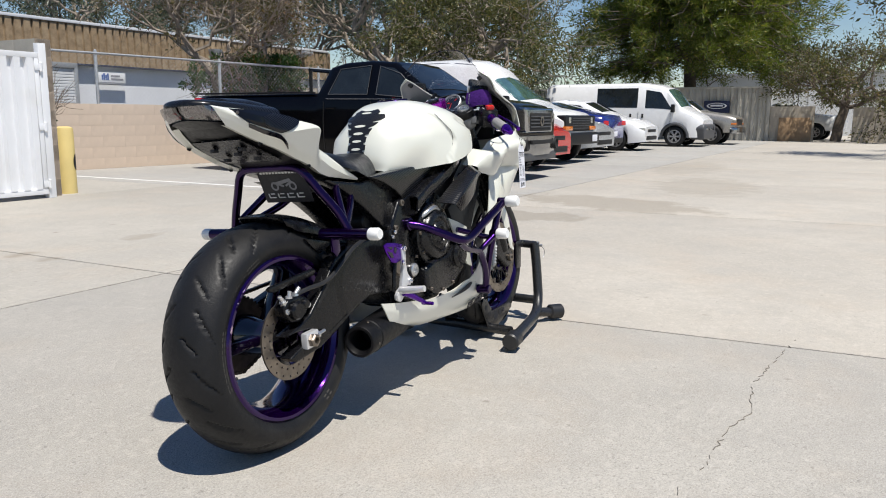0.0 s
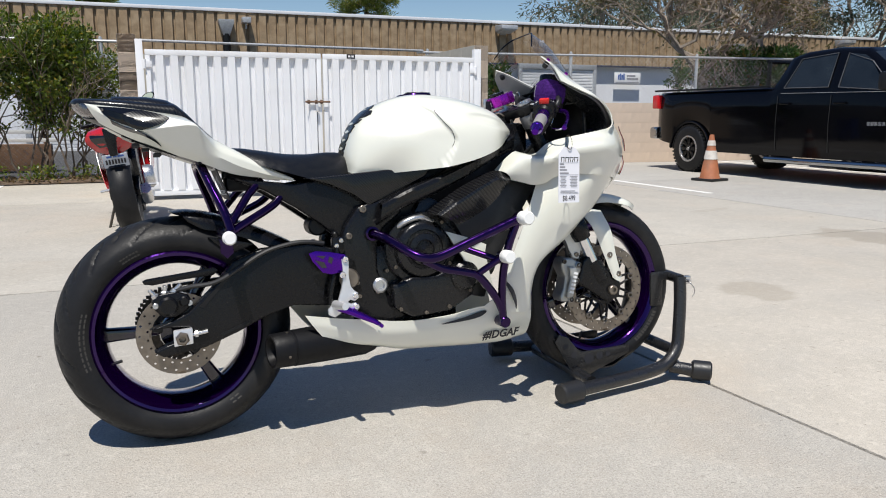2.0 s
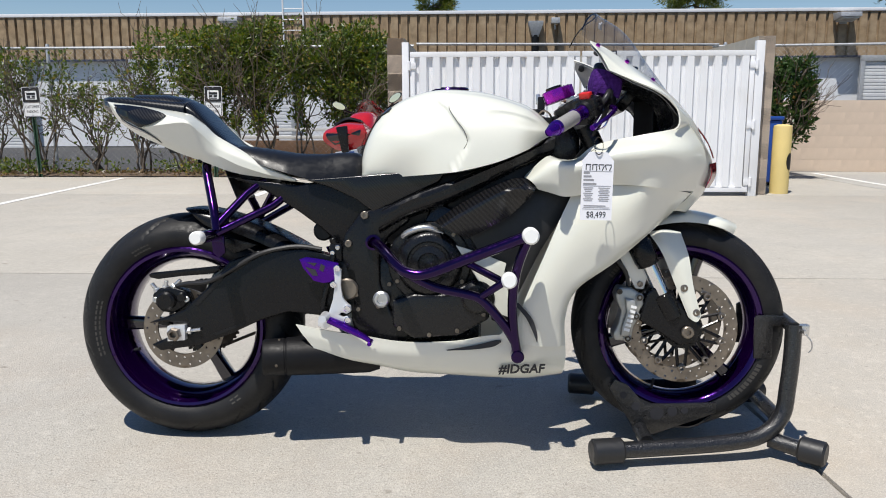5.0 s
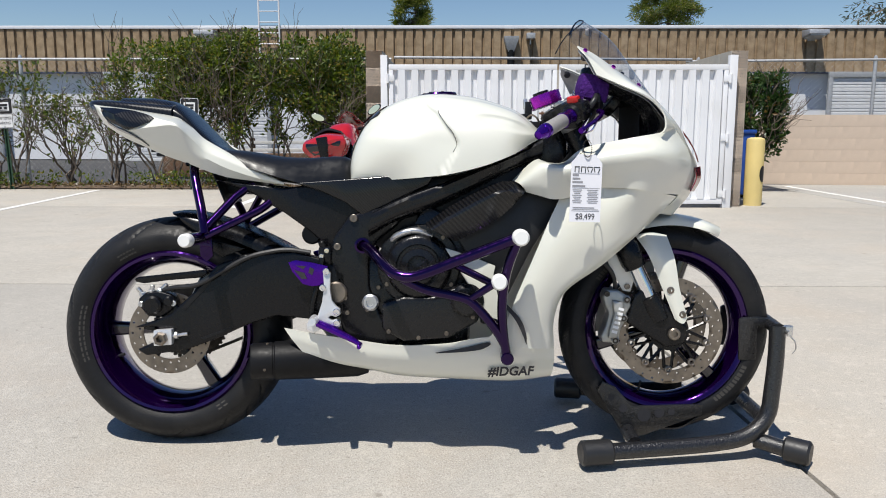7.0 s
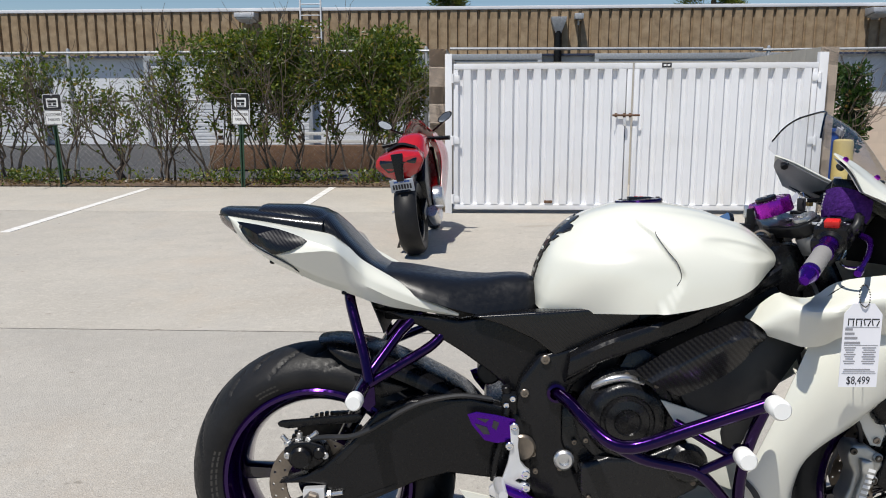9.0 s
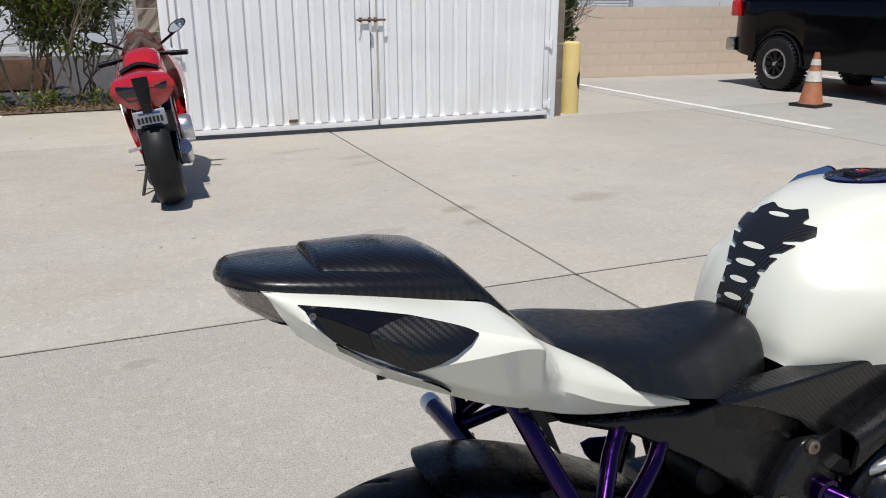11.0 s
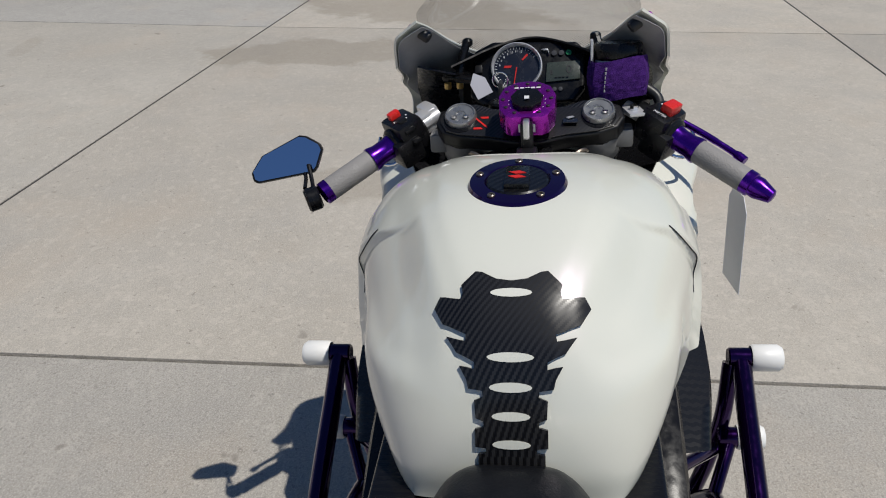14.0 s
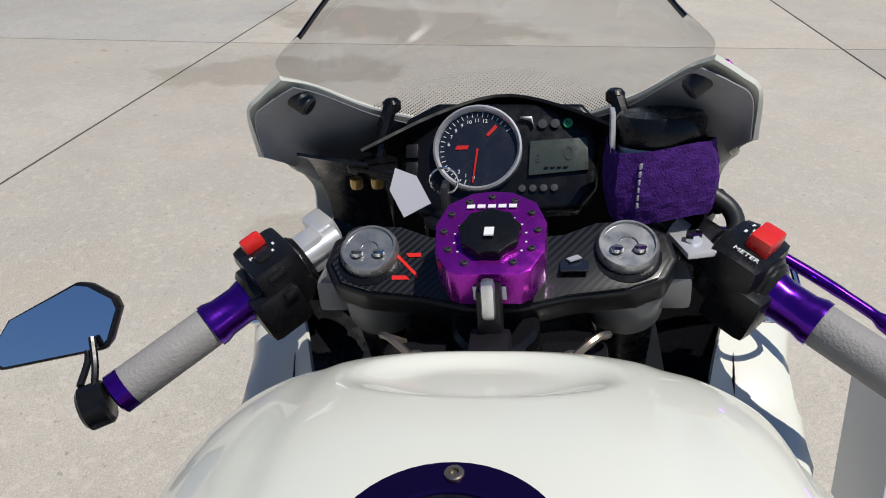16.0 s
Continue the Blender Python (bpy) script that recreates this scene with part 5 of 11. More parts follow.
# side insert: glossy top facet, carbon rear facet and carbon arrow meeting in one raised point
b = B()
skin(b, [[(-0.173, -0.114, 0.9475), (-0.120, -0.138, 0.9425), (-0.066, -0.160, 0.9345)], [(-0.166, -0.121, 0.941), (-0.140, -0.145, 0.934), (-0.112, -0.166, 0.9235)]], 14, 4, 0.003, soft=False, inward=(0, 1, 0))
pair("insert_top", b, SMOKEPANEL, bike, "smoked gloss-black top facet of the tail insert", sharp=12)
b = B()
skin(b, [[(-0.1665, -0.1215, 0.9405), (-0.140, -0.1455, 0.9335), (-0.1125, -0.1665, 0.923)], [(-0.158, -0.133, 0.926), (-0.132, -0.154, 0.913), (-0.107, -0.170, 0.903)],
         [(-0.144, -0.145, 0.912), (-0.120, -0.160, 0.9005), (-0.097, -0.172, 0.8915)]], 14, 4, 0.003, soft=False, across=False, inward=(0, 1, 0))
pair("indicator_lens", b, SMOKEPANEL, bike, "smoked gloss-black tail side insert", sharp=12)
b = B()
skin(b, [[(-0.0655, -0.1605, 0.9345), (-0.030, -0.175, 0.925), (-0.010, -0.183, 0.9185), (0.002, -0.1875, 0.912)], [(-0.089, -0.164, 0.930), (-0.045, -0.183, 0.914), (-0.022, -0.189, 0.908), (-0.008, -0.192, 0.9035)],
         [(-0.112, -0.167, 0.923), (-0.068, -0.186, 0.903), (-0.045, -0.191, 0.898), (-0.026, -0.194, 0.894)], [(-0.1065, -0.1705, 0.903), (-0.080, -0.184, 0.892), (-0.062, -0.190, 0.888), (-0.046, -0.1925, 0.886)],
         [(-0.0965, -0.1725, 0.891), (-0.086, -0.179, 0.886), (-0.077, -0.184, 0.8825), (-0.068, -0.187, 0.8805)]], 18, 4, 0.003, across=False, inward=(0, 1, 0))
pair("insert_arrow", b, CARBON_KNEE, bike, "carbon fibre arrow of the tail insert", sharp=12)
b = B()
bolt(b, (-0.160, -0.1275, 0.9365), (-0.3, -1, 0.3), 0.004, 0.003)
pair("insert_screw", b, STEEL, bike)
b = B()
skin(b, [[(-0.142, -0.1445, 0.9085), (-0.110, -0.1655, 0.8905), (-0.074, -0.184, 0.876), (-0.040, -0.176, 0.857), (-0.022, -0.163, 0.841)],
         [(-0.138, -0.140, 0.899), (-0.104, -0.1575, 0.881), (-0.064, -0.1735, 0.866), (-0.038, -0.168, 0.851), (-0.022, -0.161, 0.838)]], 22, 3, 0.002, inward=(0, 1, 0))
pair("insert_tongue", b, GLOSSBLACK, bike, "black tongue below the insert")
# undertail
b = B()
cur = []
for k in (-1, -0.5, 0, 0.5, 1):
    cur.append([(x, k * w, z + 0.008 - 0.008 * (1 - k * k)) for x, z, w in ((-0.185, 0.915, 0.072), (-0.143, 0.890, 0.092), (-0.078, 0.855, 0.116), (-0.013, 0.828, 0.128), (0.060, 0.800, 0.128), (0.105, 0.782, 0.122), (0.18, 0.757, 0.112), (0.25, 0.746, 0.106))])
skin(b, cur, 24, 3, 0.003)
ut = part("undertail", b, DARKPLASTIC, bike, "dark grey plastic undertail")
b = B()
skin(b, [[(-0.12, k * 0.085, 0.871), (-0.05, k * 0.10, 0.838), (0.02, k * 0.10, 0.812)] for k in (-1, 0, 1)], 10, 3, 0.004)
part("undertail_plate", b, BLACK, ut, "dark plastic access plate")
for x, y in ((-0.085, -0.06), (-0.06, -0.02), (-0.085, 0.04), (-0.03, -0.06), (-0.03, 0.05)):
    b = B()
    box(b, (x, y, 0.845 + (-0.06 - x) * 0.48 - 0.010), (0.02, 0.012, 0.010), 0.002)
    part("undertail_clip", b, INK, ut)
for x, y, z in ((-0.09, -0.128, 0.860), (0.075, -0.144, 0.794)):
    b = B()
    bolt(b, (x, y, z), (0, -0.5, -0.85), 0.006, 0.006)
    pair("panel_screw", b, BLACK, bike)
# tail lamp: clear lens over a bright reflector with red cells
LENS = [[(-0.196, -0.085, 0.957), (-0.222, -0.072, 0.958), (-0.236, -0.045, 0.959), (-0.240, -0.010, 0.960)],
        [(-0.182, -0.092, 0.938), (-0.212, -0.077, 0.940), (-0.228, -0.047, 0.942), (-0.233, -0.010, 0.944)],
        [(-0.160, -0.092, 0.921), (-0.190, -0.078, 0.922), (-0.208, -0.047, 0.926), (-0.214, -0.010, 0.929)]]
b = B()
skin(b, LENS, 16, 4, 0.002)
lens = pair("tail_light", b, CLEARLENS, bike, "clear tail lamp lens over red cells")
for side, ln in zip((1, -1), lens):
    b = B()
    skin(b, [[(p[0] + 0.010, p[1] * 0.94 * side, p[2] - 0.001) for p in c] for c in LENS], 16, 4, 0.002)
    part("lamp_reflector", b, CAPGREY, ln, "bright lamp reflector")
    for k in range(4):
        for j in range(2):
            b = B()
            box(b, (-0.1935 - 0.0085 * k + 0.010 * j, side * (-0.074 + 0.017 * k), 0.946 - 0.012 * j), (0.010, 0.013, 0.0095), 0.002)
            part("lamp_cell", b, LAMPRED, ln, "red lamp cell")
b = B()
skin(b, [[(-0.150, -0.088, 0.915), (-0.19, -0.072, 0.920), (-0.214, 0, 0.927), (-0.19, 0.072, 0.920), (-0.150, 0.088, 0.915)], [(-0.14, -0.095, 0.908), (-0.16, -0.06, 0.905), (-0.17, 0, 0.905), (-0.16, 0.06, 0.905), (-0.14, 0.095, 0.908)]], 20, 3, 0.003)
part("lamp_tray", b, DARKPLASTIC, bike, "dark plastic lamp tray")

# upper fairing, right and left
def flare(curves, share=None):
    """Widens the cowl towards the nose, where the head lamps sit."""
    out = []
    for i, c in enumerate(curves):
        w = share[i] if share else 1.0
        out.append([(x, y * (1 + 0.33 * w * smooth((x - 1.17) / 0.13) * smooth((z - 0.55) / 0.17)), z) for x, y, z in c])
    return out


b = B()
skin(b, flare([[(0.950, -0.160, 0.750), (0.990, -0.168, 0.790), (1.016, -0.172, 0.806), (1.04, -0.172, 0.798), (1.085, -0.175, 0.798), (1.135, -0.190, 0.834), (1.25, -0.186, 0.858), (1.325, -0.162, 0.872), (1.372, -0.135, 0.888)],
         [(0.962, -0.205, 0.742), (1.00, -0.228, 0.772), (1.03, -0.246, 0.786), (1.06, -0.252, 0.782), (1.10, -0.257, 0.786), (1.15, -0.258, 0.804), (1.26, -0.222, 0.820), (1.35, -0.172, 0.822), (1.42, -0.115, 0.824)],
         [(0.975, -0.212, 0.730), (1.01, -0.232, 0.740), (1.04, -0.242, 0.742), (1.07, -0.246, 0.742), (1.11, -0.244, 0.744), (1.16, -0.236, 0.756), (1.26, -0.208, 0.768), (1.35, -0.168, 0.768), (1.425, -0.112, 0.776)],
         [(0.984, -0.205, 0.718), (1.02, -0.218, 0.708), (1.05, -0.226, 0.700), (1.09, -0.226, 0.704), (1.13, -0.222, 0.722), (1.18, -0.214, 0.730), (1.26, -0.198, 0.726), (1.33, -0.160, 0.716), (1.40, -0.105, 0.712)]]), 44, 6, 0.004)
pair("upper_side_fairing", b, PEARL, bike, "pearl white upper side fairing")
b = B()
skin(b, flare([[(1.075, -0.205, 0.712), (1.14, -0.208, 0.728), (1.20, -0.204, 0.732), (1.27, -0.190, 0.726), (1.335, -0.155, 0.716), (1.395, -0.102, 0.708)],
         [(1.04, -0.220, 0.640), (1.10, -0.226, 0.652), (1.16, -0.224, 0.648), (1.22, -0.208, 0.632), (1.275, -0.178, 0.618), (1.325, -0.130, 0.640)],
         [(1.003, -0.226, 0.552), (1.04, -0.232, 0.560), (1.08, -0.230, 0.560), (1.12, -0.220, 0.548), (1.16, -0.205, 0.530), (1.198, -0.180, 0.532)],
         [(0.960, -0.222, 0.450), (0.99, -0.230, 0.460), (1.02, -0.230, 0.462), (1.05, -0.222, 0.458), (1.075, -0.210, 0.454), (1.092, -0.190, 0.455)],
         [(0.930, -0.212, 0.372), (0.965, -0.220, 0.376), (0.995, -0.220, 0.378), (1.025, -0.214, 0.380), (1.048, -0.202, 0.380), (1.063, -0.182, 0.380)],
         [(0.885, -0.196, 0.330), (0.93, -0.205, 0.310), (0.97, -0.205, 0.306), (1.01, -0.200, 0.302), (1.045, -0.188, 0.300), (1.066, -0.165, 0.300)]]), 26, 8, 0.004)
pair("mid_fairing", b, PEARL, bike, "pearl white mid fairing panel")
b = B()
skin(b, [[(0.336, -0.172, 0.350), (0.42, -0.178, 0.336), (0.52, -0.180, 0.322), (0.635, -0.180, 0.306), (0.773, -0.188, 0.312), (0.885, -0.196, 0.332), (0.97, -0.205, 0.310), (1.066, -0.165, 0.302)],
         [(0.362, -0.170, 0.312), (0.44, -0.174, 0.292), (0.53, -0.174, 0.276), (0.64, -0.170, 0.262), (0.77, -0.176, 0.262), (0.88, -0.186, 0.268), (0.97, -0.186, 0.262), (1.068, -0.152, 0.262)],
         [(0.404, -0.150, 0.260), (0.47, -0.148, 0.247), (0.55, -0.142, 0.234), (0.64, -0.130, 0.214), (0.77, -0.135, 0.208), (0.88, -0.142, 0.205), (0.97, -0.140, 0.204), (1.064, -0.118, 0.212)],
         [(0.42, -0.06, 0.252), (0.48, -0.06, 0.240), (0.56, -0.06, 0.226), (0.65, -0.05, 0.200), (0.77, -0.05, 0.194), (0.88, -0.05, 0.190), (0.97, -0.05, 0.188), (1.05, -0.05, 0.196)]], 40, 7, 0.004)
pair("belly_pan", b, PEARL, bike, "pearl white belly pan")
# dark slash and opening in the belly panel
b = B()
skin(b, [[(0.745, -0.1895, 0.289), (0.82, -0.1925, 0.303), (0.878, -0.1955, 0.318), (0.892, -0.1965, 0.318)], [(0.75, -0.1895, 0.287), (0.82, -0.193, 0.292), (0.87, -0.195, 0.300), (0.893, -0.1965, 0.313)]], 16, 2, 0.002, inward=(0, 1, 0))
bmesh.ops.translate(b, verts=b.verts[:], vec=(0, -0.0035, 0))
pair("belly_slash", b, INK, bike, "black slash decal")
b = B()
skin(b, [[(0.925, -0.222, 0.420), (0.955, -0.226, 0.385), (0.975, -0.222, 0.345), (0.985, -0.216, 0.318)], [(0.935, -0.222, 0.424), (0.97, -0.226, 0.385), (0.985, -0.222, 0.345), (0.987, -0.216, 0.318)]], 16, 2, 0.002, inward=(0, 1, 0))
bmesh.ops.translate(b, verts=b.verts[:], vec=(0, -0.004, 0))
pair("fairing_vent", b, INK, bike, "dark fairing vent")
writing("belly_lettering", "#IDGAF", 0.040, pose(0.947, -0.1815, 0.236, 90 + 22, 0, 0) @ pose(0, 0, 0, 0, 0, 2), INK, bike, 0.0006, 0.88, bold=0.0011, slant=0.16)
# screen-side and nose panels
b = B()
skin(b, flare([[(1.118, -0.166, 1.102), (1.165, -0.153, 1.082), (1.235, -0.126, 1.042), (1.30, -0.090, 1.008), (1.345, -0.048, 0.985), (1.362, 0, 0.978)],
         [(1.126, -0.188, 1.086), (1.185, -0.174, 1.052), (1.27, -0.142, 1.004), (1.335, -0.105, 0.968), (1.385, -0.055, 0.940), (1.402, 0, 0.930)],
         [(1.136, -0.206, 1.068), (1.205, -0.190, 1.020), (1.29, -0.160, 0.974), (1.36, -0.120, 0.925), (1.415, -0.064, 0.892), (1.432, 0, 0.884)],
         [(1.160, -0.213, 1.020), (1.225, -0.194, 0.992), (1.300, -0.172, 0.955), (1.372, -0.135, 0.890), (1.430, -0.074, 0.852), (1.455, 0, 0.842)]], (0.0, 0.5, 1.0, 1.0)), 30, 6, 0.004)
pair("nose_panel", b, PEARL, bike, "pearl white nose panel round the screen")
b = B()
skin(b, flare([[(1.121, -0.157, 1.092), (1.160, -0.146, 1.074), (1.228, -0.119, 1.034), (1.292, -0.083, 1.000), (1.336, -0.044, 0.977), (1.352, 0, 0.970)],
         [(1.121, -0.180, 1.080), (1.178, -0.166, 1.046), (1.262, -0.134, 0.997), (1.326, -0.098, 0.961), (1.376, -0.050, 0.933), (1.392, 0, 0.923)],
         [(1.131, -0.198, 1.064), (1.198, -0.182, 1.015), (1.282, -0.152, 0.968), (1.351, -0.113, 0.919), (1.405, -0.058, 0.886), (1.422, 0, 0.878)],
         [(1.154, -0.206, 1.022), (1.218, -0.187, 0.990), (1.292, -0.165, 0.952), (1.363, -0.128, 0.886), (1.420, -0.068, 0.848), (1.445, 0, 0.838)]], (0.0, 0.5, 1.0, 1.0)), 30, 5, 0.001)
pair("panel_lining", b, LINING, bike, "dark grey unpainted inside of the nose panel")
b = B()
skin(b, flare([[(1.300, -0.172, 0.955), (1.330, -0.168, 0.920), (1.335, -0.170, 0.885), (1.325, -0.168, 0.872)], [(1.372, -0.135, 0.890), (1.372, -0.135, 0.889), (1.371, -0.136, 0.888), (1.370, -0.137, 0.887)]]), 12, 4, 0.004)
pair("nose_strut", b, PEARL, bike)
b = B()
skin(b, flare([[(1.372, -0.135, 0.890), (1.430, -0.074, 0.852), (1.455, 0, 0.842)], [(1.42, -0.115, 0.820), (1.465, -0.062, 0.785), (1.482, 0, 0.775)], [(1.40, -0.105, 0.712), (1.445, -0.06, 0.712), (1.462, 0, 0.710)], [(1.35, -0.08, 0.66), (1.40, -0.05, 0.655), (1.42, 0, 0.65)]]), 18, 6, 0.004)
pair("nose_beak", b, PEARL, bike, "pearl white nose")
b = B()
skin(b, flare([[(1.388, -0.127, 0.880), (1.42, -0.105, 0.850), (1.446, -0.085, 0.815)], [(1.394, -0.120, 0.868), (1.425, -0.108, 0.838), (1.448, -0.088, 0.800)]]), 14, 3, 0.003)
bmesh.ops.translate(b, verts=b.verts[:], vec=(0.008, -0.006, 0))
pair("headlight_cover", b, REDLENS, bike, "dark plum headlamp cover")
b = B()
skin(b, flare([[(1.440, -0.086, 0.785), (1.445, -0.084, 0.755), (1.430, -0.084, 0.722)], [(1.468, -0.052, 0.790), (1.468, -0.054, 0.755), (1.452, -0.052, 0.722)]]), 14, 3, 0.003)
bmesh.ops.translate(b, verts=b.verts[:], vec=(0.006, -0.004, 0))
pair("lower_lamp_cover", b, REDLENS, bike, "dark plum lower lamp cover")
# screen
b = B()
half = [[(1.118, -0.163, 1.100), (1.165, -0.150, 1.081), (1.235, -0.124, 1.042), (1.30, -0.088, 1.008), (1.345, -0.047, 0.985), (1.360, 0, 0.979)],
        [(1.098, -0.160, 1.116), (1.15, -0.142, 1.110), (1.205, -0.110, 1.095), (1.258, -0.074, 1.075), (1.290, -0.038, 1.062), (1.302, 0, 1.060)],
        [(1.098, -0.150, 1.128), (1.13, -0.125, 1.145), (1.168, -0.092, 1.150), (1.205, -0.060, 1.148), (1.228, -0.03, 1.146), (1.238, 0, 1.146)],
        [(1.100, -0.140, 1.135), (1.115, -0.110, 1.165), (1.132, -0.078, 1.184), (1.147, -0.048, 1.192), (1.155, -0.022, 1.196), (1.158, 0, 1.197)]]
full = [[Vector(p) for p in crom(c, 20)] for c in half]
full = [c + [Vector((p.x, -p.y, p.z)) for p in c[-2::-1]] for c in full]
skin(b, full, 40, 6, 0)
scr = part("windscreen", b, SCREEN, bike, "clear double-bubble windscreen", sharp=60)
for x, y, z in ((1.135, -0.176, 1.086), (1.215, -0.148, 1.048), (1.292, -0.106, 1.006)):
    b = B()
    bolt(b, (x, y, z), (0.25, -0.8, 0.55), 0.006, 0.006)
    pair("screen_screw", b, MAGENTA, bike, "purple screen screw")
b = B()
tube(b, [(1.099, -0.139, 1.134), (1.115, -0.110, 1.165), (1.132, -0.078, 1.184), (1.147, -0.048, 1.192), (1.158, 0, 1.197), (1.147, 0.048, 1.192), (1.132, 0.078, 1.184), (1.115, 0.110, 1.165), (1.099, 0.139, 1.134)], 0.0022, 6, 40)
part("screen_edge", b, SMOKE, scr)
# inner cockpit panels
b = B()
skin(b, flare([[(1.16, -0.178, 1.02), (1.24, -0.166, 0.985), (1.29, -0.158, 0.95), (1.325, -0.158, 0.90), (1.315, -0.160, 0.868), (1.24, -0.188, 0.852), (1.135, -0.205, 0.826), (1.085, -0.20, 0.790), (1.03, -0.19, 0.79)],
         [(1.18, -0.12, 1.00), (1.25, -0.12, 0.96), (1.29, -0.12, 0.93), (1.30, -0.12, 0.89), (1.29, -0.12, 0.85), (1.22, -0.14, 0.82), (1.13, -0.15, 0.78), (1.08, -0.15, 0.75), (1.04, -0.15, 0.74)]], (0.9, 0.3)), 30, 4, 0.003)
pair("inner_cockpit_panel", b, BLACK, bike)
b = B()
skin(b, [[(1.20, -0.13, 1.01), (1.25, -0.06, 1.028), (1.275, 0, 1.035), (1.25, 0.06, 1.028), (1.20, 0.13, 1.01)], [(1.30, -0.12, 0.97), (1.345, -0.05, 0.975), (1.36, 0, 0.975), (1.345, 0.05, 0.975), (1.30, 0.12, 0.97)]], 20, 4, 0.003)
skin(b, [[(1.29, -0.13, 0.84), (1.33, -0.06, 0.84), (1.34, 0, 0.84), (1.33, 0.06, 0.84), (1.29, 0.13, 0.84)], [(1.29, -0.12, 0.97), (1.335, -0.05, 0.97), (1.35, 0, 0.97), (1.335, 0.05, 0.97), (1.29, 0.12, 0.97)]], 20, 4, 0.003)
part("dash_cowl", b, MATTBLACK, bike, "black dash cowl")

# front wheel
tyre("front_tyre", bike, FAX, 0.300, 0.122, 0.222, 380, True, marks=((-55, 11, 0.013), (128, 8, 0.010)))
b = B()
prof = [(0.226, -0.058), (0.232, -0.053), (0.224, -0.046), (0.206, -0.03), (0.200, 0), (0.206, 0.03), (0.224, 0.046), (0.232, 0.053), (0.226, 0.058), (0.219, 0.0565), (0.211, 0.047), (0.199, 0.03), (0.191, 0), (0.199, -0.03), (0.211, -0.047), (0.219, -0.0565)]
lathe(b, prof, 96, (FAX[0], 0, FAX[1]), (0, 1, 0), closed=True)
front_rim = part("front_rim", b, PURPLERIM, bike, "glossy dark candy purple rim")
for k in range(3):
    b = B()
    spoke(b, FAX, 75 + 120 * k, 0.03, 0.197, 0.014, 0.02, 0.024, 0.02)
    part("spoke", b, RIMBLACK, front_rim, "near-black purple cast spoke")
b = B()
cyl(b, (FAX[0], -0.06, FAX[1]), (FAX[0], 0.06, FAX[1]), 0.045, 28, 0.006)
part("hub", b, RIMBLACK, front_rim)
b = B()
tube(b, [(FAX[0] - 0.07, -0.02, FAX[1] - 0.185), (FAX[0] - 0.066, -0.03, FAX[1] - 0.155)], 0.004, 8)
part("valve", b, OLDRUBBER, front_rim)
for side in (-1, 1):
    b = B()
    disc_rotor(b, FAX, 0.114, 0.151, side * 0.072, 0.005, 2, 30, 0.003)
    rot = part("front_brake_disc", b, STEEL, bike, "drilled floating steel brake disc")
    b = B()
    for k in range(10):
        a = radians(36 * k)
        for da in (-13, 13):
            p0 = Vector((FAX[0] + 0.05 * math.cos(a), side * 0.07, FAX[1] + 0.05 * math.sin(a)))
            p1 = Vector((FAX[0] + 0.108 * math.cos(a + radians(da)), side * 0.07, FAX[1] + 0.108 * math.sin(a + radians(da))))
            tube(b, [p0, p1], 0.0045, 6)
    lathe(b, [(0.045, -0.004), (0.056, -0.004), (0.056, 0.004), (0.045, 0.004)], 30, (FAX[0], side * 0.07, FAX[1]), (0, 1, 0), closed=True)
    part("disc_carrier", b, BLACK, rot, "black disc carrier")
    for k in range(10):
        a = radians(36 * k + 18)
        b = B()
        lathe(b, [(0.0055, -0.004), (0.0055, 0.0085), (0.0075, 0.0095), (0.0105, 0.0085), (0.0115, 0.005), (0.0115, -0.004)], 16, (FAX[0] + 0.111 * math.cos(a), side * 0.070, FAX[1] + 0.111 * math.sin(a)), (0, side, 0), closed=True)
        part("bobbin", b, STEEL, rot, "steel disc bobbin")
    # fork leg
    b = B()
    f0, f1 = Vector((1.088, side * 0.104, 0.945)), Vector((1.372, side * 0.104, 0.352))
    dd = f1 - f0
    lathe(b, [(0.0, -0.012), (0.026, -0.012), (0.027, 0.0), (0.027, 0.30), (0.030, 0.31), (0.030, 0.412), (0.033, 0.417), (0.033, 0.466), (0.030, 0.471), (0.030, 0.480), (0.0215, 0.483)], 24, f0, dd)
    leg = part("fork_leg", b, BLACK, bike, "black upside-down fork leg")
    b = B()
    lathe(b, [(0.0215, 0.47), (0.0215, 0.59)], 24, f0, dd)
    part("stanchion", b, CHROME, leg, "polished inner fork tube")
    b = B()
    lathe(b, [(0.0205, 0.566), (0.030, 0.571), (0.031, 0.60), (0.028, 0.64), (0.0, 0.655)], 24, f0, dd)
    slab(b, [(1.29, 0.44), (1.33, 0.47), (1.37, 0.42), (1.44, 0.35), (1.43, 0.30), (1.38, 0.29), (1.32, 0.33), (1.27, 0.36)], side * 0.085, side * 0.122, "xz", 0.010, 3)
    part("fork_foot", b, BLACK, leg, "black fork foot")
    b = B()
    bolt(b, (FAX[0], side * 0.122, FAX[1]), (0, side, 0), 0.017, 0.012)
    part("axle_end", b, STEEL, leg)
    # caliper
    b = B()
    slab(b, [(1.214, 0.452), (1.246, 0.450), (1.279, 0.430), (1.284, 0.405), (1.272, 0.385), (1.268, 0.362), (1.256, 0.340), (1.252, 0.310), (1.232, 0.302), (1.205, 0.304), (1.201, 0.322), (1.214, 0.350), (1.222, 0.386), (1.210, 0.410), (1.205, 0.430)],
         side * 0.058, side * 0.118, "xz", 0.008, 3)
